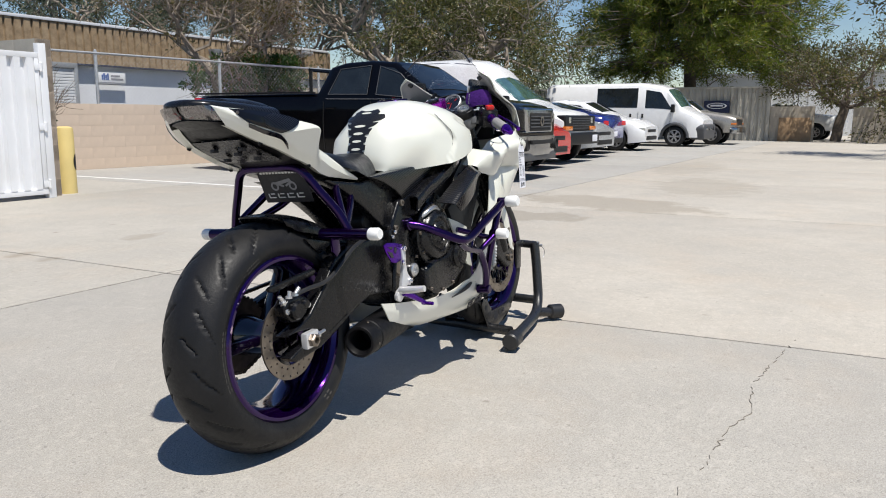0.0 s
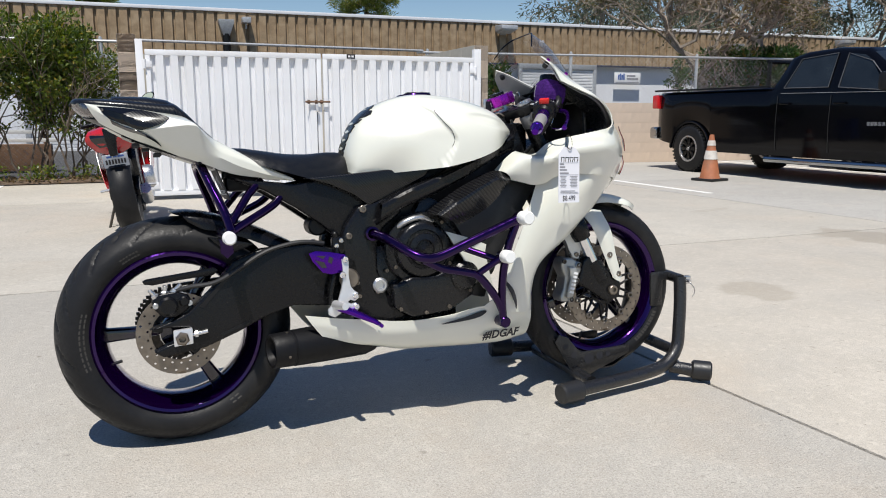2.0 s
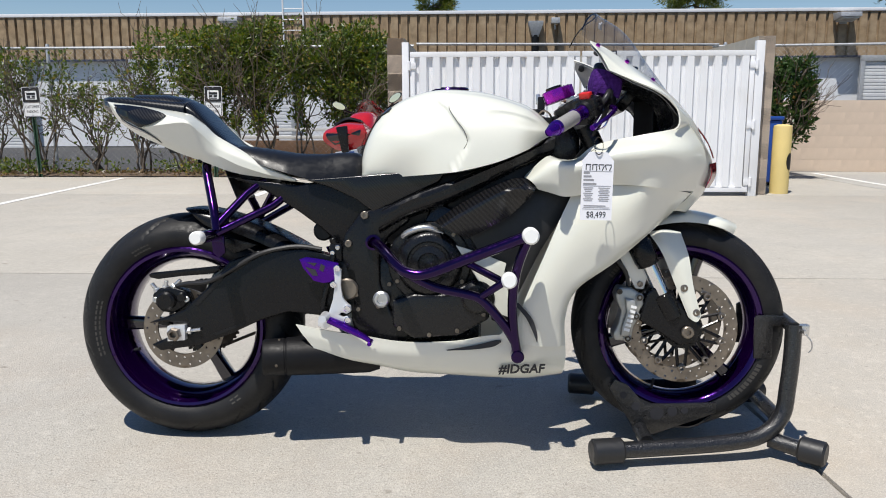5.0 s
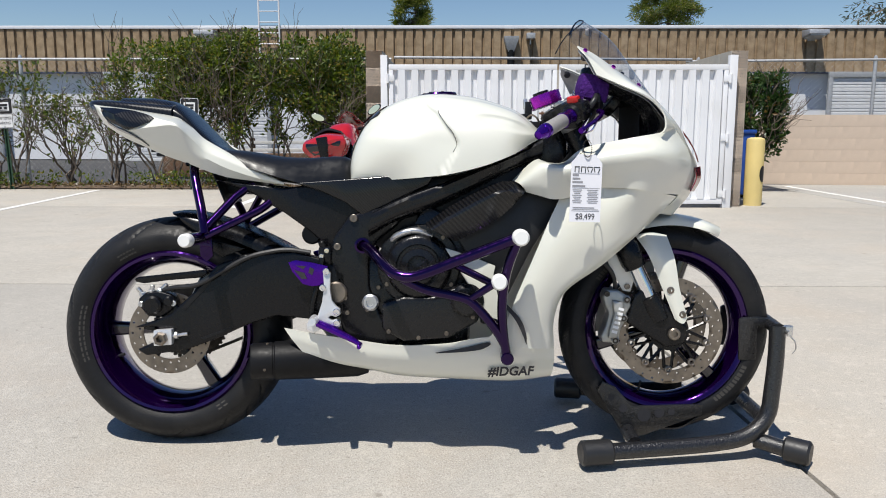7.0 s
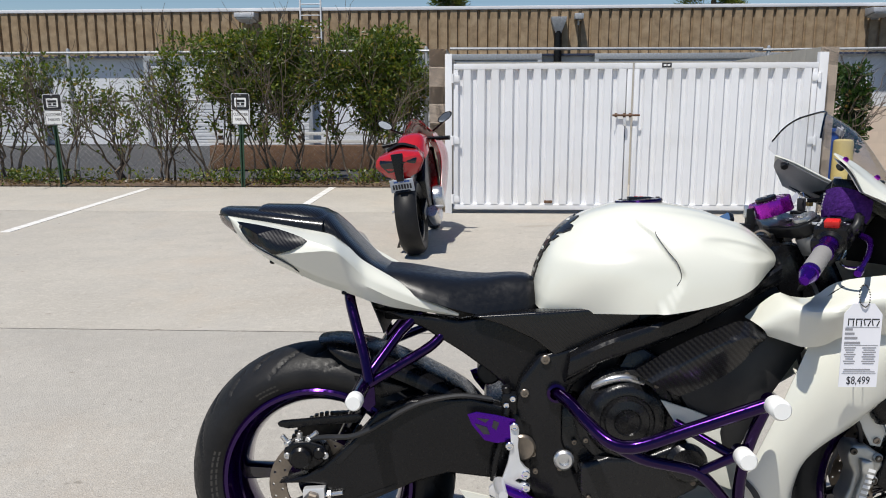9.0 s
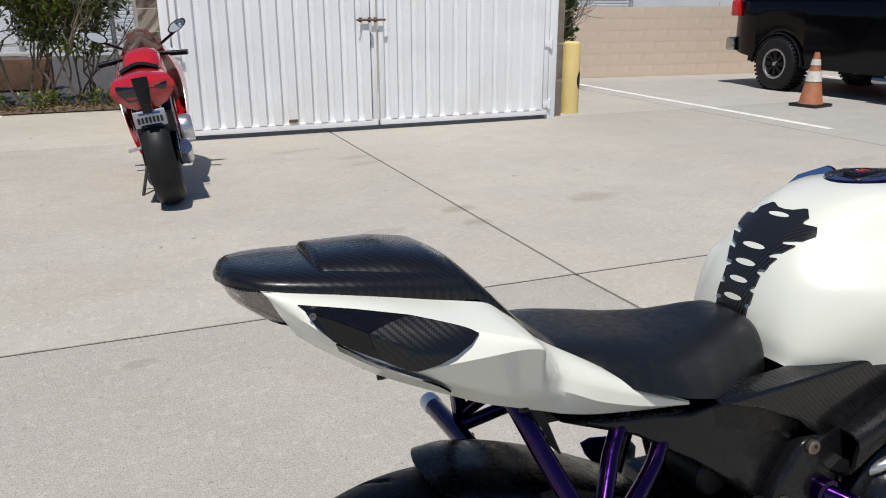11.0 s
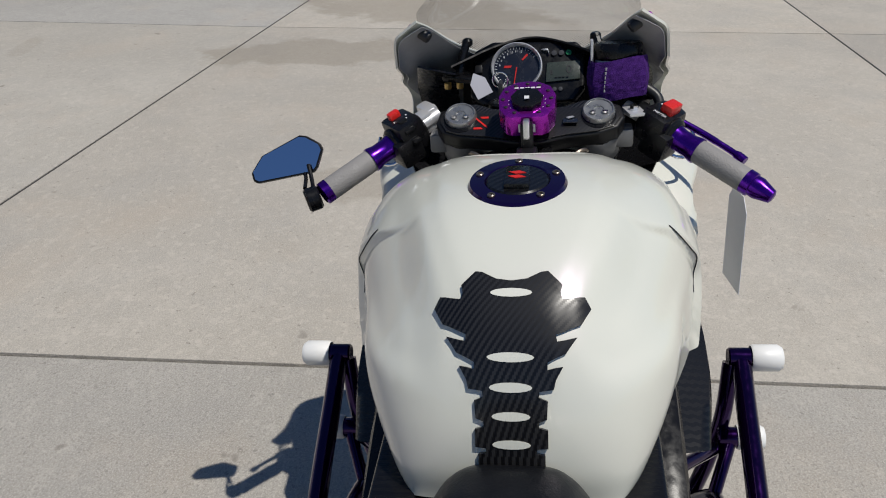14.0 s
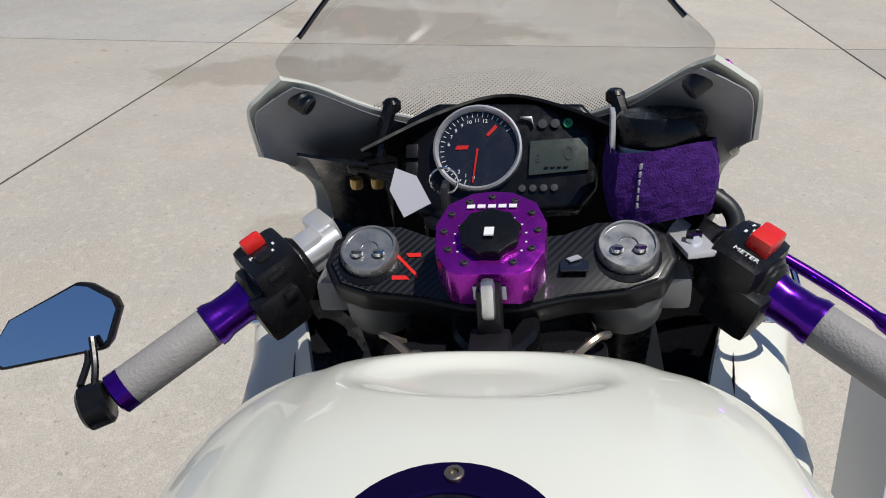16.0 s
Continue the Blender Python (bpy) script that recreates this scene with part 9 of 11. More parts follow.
class Body:
    """Smooth shell of a vehicle: x forward from the front axle, y left, z up."""

    def __init__(self, nose, tail, width, top, belt, sill, axles, arch, tumble=0.2, crown=0.03, taper=0.10, shoulder=0.06):
        self.nose, self.tail, self.half = nose, tail, width / 2
        self.top, self.belt, self.sill, self.axles, self.arch = top, belt, sill, axles, arch
        self.tumble, self.crown, self.taper, self.shoulder = tumble, crown, taper, shoulder

    def line(self, pts, u):
        return lerp_at(u, [p[0] for p in pts], [p[1] for p in pts])

    def ring(self, u):
        """Section from the right sill over the top to the left sill."""
        w = self.half
        for end in (self.nose - u, u - self.tail):
            if end < 0.45:
                w -= self.half * self.taper * (1 - max(end, 0) / 0.45) ** 2.2
        top, belt = self.line(self.top, u), self.line(self.belt, u)
        belt = min(belt, top - 0.05)
        lo = self.line(self.sill, u)
        for ax, (r, zc) in zip(self.axles, self.arch):
            if abs(u - ax) < r:
                lo = max(lo, zc + math.sqrt(r * r - (u - ax) ** 2))
        lo = min(lo, belt - 0.08)
        wt = w - self.tumble * (top - belt) - self.shoulder * 0.5
        s = min(self.shoulder, (top - belt) * 0.5)
        half = [(w - 0.03, lo), (w, lo + (belt - lo) * 0.35), (w, lo + (belt - lo) * 0.72), (w - 0.015, belt), (wt + s * 0.2, top - s),
                (wt - s * 0.5, top - s * 0.25), (wt - s * 1.6, top), (0, top + self.crown)]
        return [Vector((u, -y, z)) for y, z in half] + [Vector((u, y, z)) for y, z in half[-2::-1]]

    def shell(self, paint, root, extra=()):
        us = set(np.linspace(self.tail, self.nose, 30))
        for k in (0.02, 0.06, 0.12, 0.2, 0.3):
            us |= {self.nose - k, self.tail + k}
        for ax, (r, zc) in zip(self.axles, self.arch):
            us |= {ax + r * math.cos(a) for a in np.linspace(0, math.pi, 17)} | {ax - r - 0.01, ax + r + 0.01}
        us |= {p[0] for p in self.top} | {p[0] for p in self.belt} | set(extra)
        us = sorted(u for u in us if self.tail <= u <= self.nose)
        bm = B()
        rows = [self.ring(u) for u in us]
        vs = grid(bm, rows)
        bm.faces.new(vs[0])
        bm.faces.new(vs[-1][::-1])
        body = part("body", bm, paint, root, sharp=40)
        bm = B()
        zl = min(p[1] for p in self.sill)
        box(bm, ((self.nose + self.tail) / 2, 0, zl + 0.2), (self.nose - self.tail - 0.3, self.half * 2 - 0.55, 0.36))
        part("underbody", bm, UNDERSIDE, root)
        return body

    def at(self, u, k):
        r = self.ring(u)
        i = min(int(k), len(r) - 2)
        return r[i].lerp(r[i + 1], k - i)

    def pane(self, name, corners, material, parent, label="", proud=0.006, n=8):
        """Panel on the shell between four (u, k) corners; k counts along the section."""
        (a, b, c, d) = corners
        rows = []
        for j in range(n + 1):
            row = []
            for i in range(n + 1):
                s, t = i / n, j / n
                u = (a[0] * (1 - s) + b[0] * s) * (1 - t) + (d[0] * (1 - s) + c[0] * s) * t
                k = (a[1] * (1 - s) + b[1] * s) * (1 - t) + (d[1] * (1 - s) + c[1] * s) * t
                p = self.at(u, k)
                du, dk = self.at(u + 0.01, k) - self.at(u - 0.01, k), self.at(u, min(k + 0.05, 13.99)) - self.at(u, max(k - 0.05, 0))
                nrm = du.cross(dk)
                row.append(p + (nrm.normalized() if nrm.length > 1e-9 else Vector((0, 0, 1))) * proud)
            rows.append(row)
        bm = B()
        sheet(bm, rows, -0.012)
        return part(name, bm, material, parent, label)


def wheel_meshes(r, w, rim_r, rim_mat, spokes=6, hub_mat=None):
    bm = B()
    lathe(bm, [(rim_r, -w / 2 + 0.01), (r - 0.05, -w / 2), (r - 0.015, -w / 2 + 0.02), (r, -w / 2 + 0.05), (r, w / 2 - 0.05), (r - 0.015, w / 2 - 0.02),
               (r - 0.05, w / 2), (rim_r, w / 2 - 0.01)], 36, closed=True)
    if spokes == 8:
        for i in range(40):
            a = 2 * math.pi * i / 40
            box(bm, (math.cos(a) * (r + 0.003), 0, math.sin(a) * (r + 0.003)), (0.02, w * 0.9, 0.03), m=Matrix.Rotation(-a, 4, "Y"))
    tyre = mesh_of("tyre", bm, RUBBER)
    bm = B()
    lathe(bm, [(rim_r + 0.004, -w / 2 + 0.004), (rim_r - 0.02, -w / 2 + 0.004), (rim_r - 0.035, -w / 2 + 0.05), (rim_r - 0.035, w / 2 - 0.02), (rim_r + 0.004, w / 2 - 0.02)], 36, closed=True)
    rim = mesh_of("rim", bm, rim_mat)
    bm = B()
    for i in range(spokes):
        a = 2 * math.pi * i / spokes
        for da in (-0.12, 0.12):
            m = Matrix.Rotation(a + da, 4, "Y")
            box(bm, m @ Vector((rim_r * 0.55, -w / 2 + 0.035, 0)), (rim_r * 0.85, 0.03, rim_r * 0.13), 0.004, m)
    lathe(bm, [(0, -w / 2 + 0.012), (rim_r * 0.2, -w / 2 + 0.012), (rim_r * 0.26, -w / 2 + 0.03), (rim_r * 0.26, -w / 2 + 0.07)], 18)
    centre = mesh_of("spoke_ring", bm, hub_mat or rim_mat)
    bm = B()
    lathe(bm, [(0, 0), (rim_r - 0.03, 0), (rim_r - 0.03, 0.02), (0, 0.02)], 24)
    back = mesh_of("brake_backing", bm, UNDERSIDE)
    bm = B()
    lathe(bm, [(0, -w / 2 + 0.002), (rim_r * 0.13, -w / 2 + 0.002), (rim_r * 0.15, -w / 2 + 0.015)], 14)
    cap = mesh_of("hub_cap", bm, BADGE)
    return tyre, rim, centre, back, cap


def put_wheels(root, axles, track, r, w, rim_r, rim_mat, spokes=6, hub_mat=None):
    ms = wheel_meshes(r, w, rim_r, rim_mat, spokes, hub_mat)
    for ax in axles:
        for side in (-1, 1):
            tyre = new("tyre", ms[0])
            tyre.parent = root
            tyre.matrix_local = Matrix.Translation((ax, side * (track / 2), r)) @ (Matrix() if side < 0 else Matrix.Rotation(math.pi, 4, "Z"))
            for me in ms[1:]:
                sub = new(me.name, me)
                sub.parent = tyre


def bars(parent, name, rows, m, material):
    """Plain bars of the size of unreadable lettering: (x, z, width, height)."""
    for x, z, w, h in rows:
        bm = B()
        box(bm, (x, 0, z), (w, 0.003, h))
        placed(bm, m)
        part(name, bm, material, parent)


def at_nose(x, y, turn=0.0):
    """Nose towards the drive (world -y); right-hand flank faces world -x."""
    return pose(x, y, 0, 0, 0, -90 + turn)


def block(name, c, s, material, parent, bev=0.02, m=None, label=""):
    bm = B()
    box(bm, c, s, bev, m)
    return part(name, bm, material, parent, label)


# black pickup truck
truck = thing("pickup_truck", "black double-cab pickup truck with chrome bumper, parked on concrete", "truck", at_nose(9.28, 3.76, 1.5))
tb = Body(0.74, -5.2, 1.86, [(-5.2, 1.27), (-2.62, 1.29), (-2.60, 1.30), (-2.42, 1.70), (-2.2, 1.755), (-1.7, 1.78), (-1.25, 1.745), (-0.55, 1.27), (-0.4, 1.22), (0.3, 1.17), (0.62, 1.10), (0.74, 1.03)],
          [(-5.2, 1.22), (-2.62, 1.22), (-0.5, 1.17), (0.3, 1.08), (0.74, 0.96)], [(-5.2, 0.50), (-4.6, 0.42), (-3.8, 0.34), (-0.4, 0.33), (0.5, 0.52), (0.74, 0.56)],
          (0.0, -4.22), ((0.45, 0.34), (0.45, 0.34)), tumble=0.30, crown=0.02, taper=0.15)
tb.shell(AUTOBLACK, truck)
for s in (0, 1):
    def K(k, s=s):
        return 14 - k if s else k
    tb.pane("front_side_window", [(-1.50, K(3.12)), (-0.70, K(3.12)), (-1.12, K(3.92)), (-1.50, K(3.96))], CARGLASS, truck)
    tb.pane("rear_side_window", [(-2.38, K(3.12)), (-1.66, K(3.12)), (-1.66, K(3.96)), (-2.22, K(3.92))], CARGLASS, truck)
    sg = -1 if not s else 1
    for ring in ([(-1.50, 3.12), (-0.70, 3.12), (-1.12, 3.92), (-1.50, 3.96), (-1.50, 3.12)], [(-2.38, 3.12), (-1.66, 3.12), (-1.66, 3.96), (-2.22, 3.92), (-2.38, 3.12)]):
        bm = B()
        tube(bm, [tb.at(u, K(k)) + Vector((0, sg * 0.012, 0.004)) for u, k in ring], 0.007, 5)
        part("window_frame", bm, BUMPERGREY, truck)
    bm = B()
    tube(bm, [(-2.42, sg * 0.918, 1.20), (-0.62, sg * 0.918, 1.185)], 0.004, 6)
    part("window_trim", bm, BADGE, truck)
    for nm, u0 in (("door_seam", -0.48), ("door_seam", -1.58), ("door_seam", -2.46)):
        bm = B()
        tube(bm, [(u0, sg * 0.932, 1.16), (u0 - 0.01, sg * 0.934, 0.8), (u0, sg * 0.922, 0.42)], 0.004, 5)
        part(nm, bm, UNDERSIDE, truck)
    for u0 in (-1.43, -2.32):
        block("door_handle", (u0, sg * 0.942, 1.06), (0.17, 0.03, 0.035), AUTOBLACK, truck, 0.01)
    mir = block("wing_mirror", (-0.62, sg * 1.13, 1.30), (0.13, 0.24, 0.22), BUMPERBLACK, truck, 0.05)
    block("mirror_arm", (-0.62, sg * 0.97, 1.22), (0.07, 0.14, 0.05), BUMPERBLACK, mir, 0.015)
    block("turn_marker", (-0.555, sg * 1.19, 1.28), (0.02, 0.04, 0.10), AMBER, mir, 0.01)
    bm = B()
    tube(bm, [(-0.65, sg * 0.94, 0.285), (-2.6, sg * 0.94, 0.285)], 0.045, 10)
    part("side_step", bm, CARCHROME, truck, "chrome side step")
    block("head_lamp", (0.60, sg * 0.755, 0.93), (0.26, 0.22, 0.19), HEADLAMP, truck, 0.06, Matrix.Rotation(radians(-sg * 22), 4, "Z"))
    block("turn_lamp", (0.46, sg * 0.87, 0.955), (0.12, 0.08, 0.12), AMBER, truck, 0.03, Matrix.Rotation(radians(-sg * 18), 4, "Z"))
    block("tail_lamp", (-5.12, sg * 0.86, 1.12), (0.16, 0.16, 0.23), TAILRED, truck, 0.03)
    bm = B()
    lathe(bm, [(0.0, 0), (0.055, 0.0), (0.075, 0.02), (0.08, 0.0), (0.085, -0.02)], 20, (0.845, sg * 0.60, 0.53), (1, 0, 0))
    part("fog_lamp", bm, UNDERSIDE, truck)
    for ax in (0.0, -4.22):
        bm = B()
        tube(bm, [(ax + 0.452 * math.cos(a), sg * 0.925, 0.34 + 0.452 * math.sin(a)) for a in np.linspace(0.05, 3.09, 22)], 0.018, 6)
        part("wheel_arch_lip", bm, AUTOBLACK, truck)
tb.pane("windscreen", [(-0.64, 5.1), (-0.64, 8.9), (-1.17, 8.8), (-1.17, 5.2)], CARGLASS, truck)
tb.pane("rear_window", [(-2.58, 5.3), (-2.58, 8.7), (-2.45, 8.6), (-2.45, 5.4)], CARGLASS, truck)
bm = B()
skin(bm, [[(0.46, -0.945, zb), (0.62, -0.90, zb), (0.78, -0.72, zb), (0.84, -0.35, zb), (0.855, 0, zb), (0.84, 0.35, zb), (0.78, 0.72, zb), (0.62, 0.90, zb), (0.46, 0.945, zb)] for zb in (0.38, 0.44, 0.60, 0.66)], 40, 3, 0.10, inward=(-1, 0, 0))
part("front_bumper", bm, CARCHROME, truck, "chrome front bumper")
block("bumper_slot", (0.85, 0, 0.57), (0.03, 0.85, 0.06), UNDERSIDE, truck, 0.01)
block("lower_valance", (0.74, 0, 0.36), (0.2, 1.3, 0.12), BUMPERGREY, truck, 0.03)
bm = B()
slab(bm, [(-0.52, 0.70), (-0.56, 1.07), (0.56, 1.07), (0.52, 0.70)], 0.62, 0.815, "yz", 0.04, 3)
grille = part("grille_surround", bm, CARCHROME, truck, "chrome grille surround")
block("grille_opening", (0.805, 0, 0.86), (0.035, 0.86, 0.26), UNDERSIDE, grille, 0.01)
for z in (0.79, 0.84, 0.89, 0.94):
    block("grille_slat", (0.822, 0, z), (0.02, 0.84, 0.018), BUMPERGREY, grille, 0.004)
bm = B()
lathe(bm, [(0.045, 0), (0.07, 0), (0.075, 0.012), (0.04, 0.012)], 24, (0.83, 0, 0.875), (1, 0, 0), closed=True)
part("badge_ring", bm, CARCHROME, grille)
block("rear_bumper", (-5.22, 0, 0.60), (0.2, 1.75, 0.2), CARCHROME, truck, 0.04, label="chrome rear bumper")
block("bed_rail_cap", (-3.9, -0.90, 1.30), (2.5, 0.07, 0.03), BUMPERBLACK, truck, 0.01)
block("bed_rail_cap", (-3.9, 0.90, 1.30), (2.5, 0.07, 0.03), BUMPERBLACK, truck, 0.01)
bm = B()
for y in (-0.72, 0.72):
    tube(bm, [(-2.85, y, 1.28), (-2.85, y, 1.66)], 0.03, 6)
tube(bm, [(-2.85, -0.75, 1.66), (-2.85, 0.75, 1.66)], 0.03, 6)
part("headache_rack", bm, BLACK, truck)
bars(truck, "door_badge", [(-0.40 + 0.052 * i, 0.0, 0.04, 0.045) for i in range(7)], Matrix.Translation((-0.60, -0.934, 0.80)), BADGE)
bars(truck, "fender_badge", [(0, 0, 0.14, 0.05)], Matrix.Translation((-0.40, -0.934, 1.02)), BADGE)
put_wheels(truck, (0.0, -4.22), 1.64, 0.37, 0.29, 0.205, BADGE, 8, BLACK)


def small_car(name, label, m, nose, tail, width, top, belt, axles, paint, r=0.31, glass_u=(-0.35, -1.0, -2.1, -2.9), lamps="front", ride=0.2):
    car = thing(name, label, "car", m)
    b = Body(nose, tail, width, top, belt, [(tail, ride + 0.1), (tail + 0.5, ride), (nose - 0.5, ride), (nose, ride + 0.06)], axles, ((r + 0.05, r), (r + 0.05, r)), tumble=0.35, taper=0.16)
    b.shell(paint, car)
    g0, g1, g2, g3 = glass_u
    for s in (0, 1):
        def K(k, s=s):
            return 14 - k if s else k
        b.pane("side_window", [(g2 - 0.2, K(3.1)), (g0 - 0.25, K(3.1)), (g1 - 0.1, K(3.9)), (g2, K(3.9))], CARGLASS, car)
        sg = 1 if s else -1
        block("wing_mirror", (g0 - 0.3, sg * (width / 2 + 0.06), 0.92), (0.1, 0.16, 0.11), paint, car, 0.03)
        if lamps == "front":
            block("head_lamp", (nose - 0.14, sg * width * 0.37, 0.60), (0.2, 0.26, 0.10), HEADLAMP, car, 0.03, Matrix.Rotation(radians(-sg * 30), 4, "Z"))
        else:
            block("tail_lamp", (tail + 0.06, sg * width * 0.34, 0.78), (0.14, 0.34, 0.13), TAILRED, car, 0.03, Matrix.Rotation(radians(sg * 22), 4, "Z"))
    b.pane("windscreen", [(g0 - 0.08, 5.1), (g0 - 0.08, 8.9), (g1 + 0.04, 8.8), (g1 + 0.04, 5.2)], CARGLASS, car)
    b.pane("rear_window", [(g3 + 0.08, 5.2), (g3 + 0.08, 8.8), (g2 - 0.06, 8.8), (g2 - 0.06, 5.2)], CARGLASS, car)
    block("lower_grille", (nose - 0.01, 0, 0.36), (0.05, width * 0.62, 0.11), UNDERSIDE, car, 0.02)
    block("upper_grille", (nose - 0.02, 0, 0.56), (0.05, width * 0.5, 0.09), BUMPERBLACK, car, 0.02)
    block("rear_plate_recess", (tail + 0.01, 0, 0.50), (0.05, 0.4, 0.13), PAPER, car, 0.01)
    block("rear_valance", (tail + 0.03, 0, 0.33), (0.1, width * 0.8, 0.13), BUMPERBLACK, car, 0.03)
    put_wheels(car, axles, width - 0.22, r, 0.2, r * 0.66, BADGE, 5)
    return car


SEDAN_TOP = [(-3.6, 0.80), (-3.5, 0.93), (-2.95, 1.0), (-2.1, 1.33), (-1.5, 1.38), (-1.0, 1.33), (-0.3, 0.93), (0.5, 0.80), (0.8, 0.66)]
SEDAN_BELT = [(-3.6, 0.78), (-2.9, 0.92), (-0.3, 0.85), (0.4, 0.74), (0.8, 0.55)]
small_car("sports_coupe", "bright red low coupe parked between truck and van", at_nose(11.62, 4.35), 0.78, -3.6, 1.74, SEDAN_TOP, SEDAN_BELT, (0.0, -2.65), AUTORED)
small_car("compact_car", "pale silver compact car with slim grille, parked nose out", at_nose(16.25, 4.95), 0.80, -3.6, 1.76, SEDAN_TOP, SEDAN_BELT, (0.0, -2.65), AUTOSILVER)
small_car("muscle_coupe", "dark blue coupe parked tail out with red lamps", pose(18.5, 8.35, 0, 0, 0, 90), 0.9, -3.75, 1.84,
          [(-3.75, 0.82), (-3.65, 0.97), (-3.2, 1.02), (-2.1, 1.29), (-1.5, 1.33), (-1.0, 1.29), (-0.2, 0.98), (0.6, 0.86), (0.9, 0.7)],
          [(-3.75, 0.80), (-3.0, 0.93), (-0.3, 0.88), (0.9, 0.6)], (0.0, -2.72), AUTOBLUE, lamps="rear", r=0.33)
small_car("hatchback_car", "white hatchback car parked nose out with blue-tinted grille", at_nose(20.9, 5.05), 0.80, -3.3, 1.78,
          [(-3.3, 0.85), (-3.15, 1.08), (-2.6, 1.33), (-1.6, 1.42), (-1.0, 1.35), (-0.2, 0.97), (0.5, 0.82), (0.8, 0.66)], SEDAN_BELT, (0.0, -2.55), AUTOWHITE)


def cargo_van(name, label, m, b, paint, trim, glass_side, screen, mirror_u, wheels, lamp_z, flank=None):
    van = thing(name, label, "van", m)
    b.shell(paint, van)
    for s in (0, 1):
        def K(k, s=s):
            return 14 - k if s else k
        sg = 1 if s else -1
        b.pane("cab_window", [(u, K(k)) for u, k in glass_side], CARGLASS, van)
        if flank and not s:
            b.pane("flank_window", flank, CARGLASS, van)
        mir = block("wing_mirror", (mirror_u, sg * (b.half + 0.12), 1.22), (0.12, 0.18, 0.26), BUMPERBLACK, van, 0.04)
        block("mirror_arm", (mirror_u, sg * (b.half + 0.02), 1.16), (0.06, 0.12, 0.05), BUMPERBLACK, mir, 0.01)
        for u0 in (mirror_u - 0.1, mirror_u - 1.15):
            bm = B()
            tube(bm, [(u0, sg * (b.half + 0.001), 1.12), (u0, sg * (b.half + 0.002), 0.8), (u0, sg * (b.half - 0.012), 0.45)], 0.005, 5)
            part("door_seam", bm, BUMPERGREY, van)
        block("door_handle", (mirror_u - 1.0, sg * (b.half + 0.012), 0.98), (0.06, 0.03, 0.14), BUMPERBLACK, van, 0.01)
        block("door_handle", (mirror_u - 1.4, sg * (b.half + 0.012), 0.98), (0.06, 0.03, 0.14), BUMPERBLACK, van, 0.01)
    b.pane("windscreen", screen, WINDSCREEN, van)
    (w0, w1) = wheels
    put_wheels(van, b.axles, b.half * 2 - 0.24, w0, 0.22, w1, BADGE, 6)
    return van


# high-roof white cargo van
HV = Body(0.62, -4.6, 1.96, [(-4.6, 1.98), (-4.4, 2.08), (-2.0, 2.12), (-1.45, 2.06), (-1.2, 1.93), (-1.02, 1.74), (-0.28, 1.20), (-0.1, 1.13), (0.5, 1.02), (0.62, 0.92)],
          [(-4.6, 1.15), (-0.3, 1.13), (0.0, 1.06), (0.62, 0.85)], [(-4.6, 0.42), (-4, 0.36), (-0.5, 0.34), (0.62, 0.42)], (0.0, -3.4), ((0.42, 0.33), (0.42, 0.33)), tumble=0.17, crown=0.05, taper=0.07, shoulder=0.16)
hv = cargo_van("cargo_van", "white high-roof cargo van with black grille and bumper", at_nose(13.83, 4.55), HV, AUTOWHITE, BUMPERBLACK,
               [(-1.52, 3.1), (-0.50, 3.1), (-1.0, 3.86), (-1.52, 3.72)], [(-0.36, 4.9), (-0.36, 9.1), (-0.98, 9.1), (-0.98, 4.9)], -0.55, (0.35, 0.21), 0.75)
bm = B()
slab(bm, [(-0.96, 0.38), (-0.98, 0.62), (0.98, 0.62), (0.96, 0.38)], 0.42, 0.74, "yz", 0.05, 3)
part("front_bumper", bm, BUMPERBLACK, hv, "black plastic front bumper")
bm = B()
slab(bm, [(-0.90, 0.65), (-0.90, 0.97), (0.90, 0.97), (0.90, 0.65)], 0.45, 0.65, "yz", 0.04, 3)
hg = part("grille", bm, BUMPERBLACK, hv, "black plastic grille")
for z in (0.71, 0.76, 0.81, 0.86, 0.91):
    block("grille_slat", (0.655, 0, z), (0.015, 1.05, 0.014), BUMPERGREY, hg, 0.004)
for sg in (-1, 1):
    block("head_lamp", (0.645, sg * 0.66, 0.87), (0.03, 0.12, 0.12), HEADLAMP, hg, 0.02)
    block("turn_lamp", (0.63, sg * 0.72, 0.71), (0.08, 0.40, 0.085), AMBER, hg, 0.015)
block("plate", (0.75, 0.62, 0.50), (0.012, 0.3, 0.14), PAPER, hv, 0.004)
HV.pane("roof_rib", [(-4.3, 4.7), (-1.4, 4.7), (-1.5, 4.82), (-4.3, 4.82)], BADGE, hv, proud=0.004)
bm = B()
lathe(bm, [(0.21, 0), (0.27, 0), (0.27, 0.006), (0.21, 0.006)], 32, (-2.55, -0.92, 1.45), (0, -1, 0.17), closed=True)
part("logo_ring", bm, AUTORED, hv, "red round logo ring")
bm = B()
lathe(bm, [(0, 0), (0.15, 0), (0.15, 0.006), (0, 0.006)], 24, (-2.42, -0.92, 1.42), (0, -1, 0.17))
part("logo_disc", bm, AUTORED, hv)

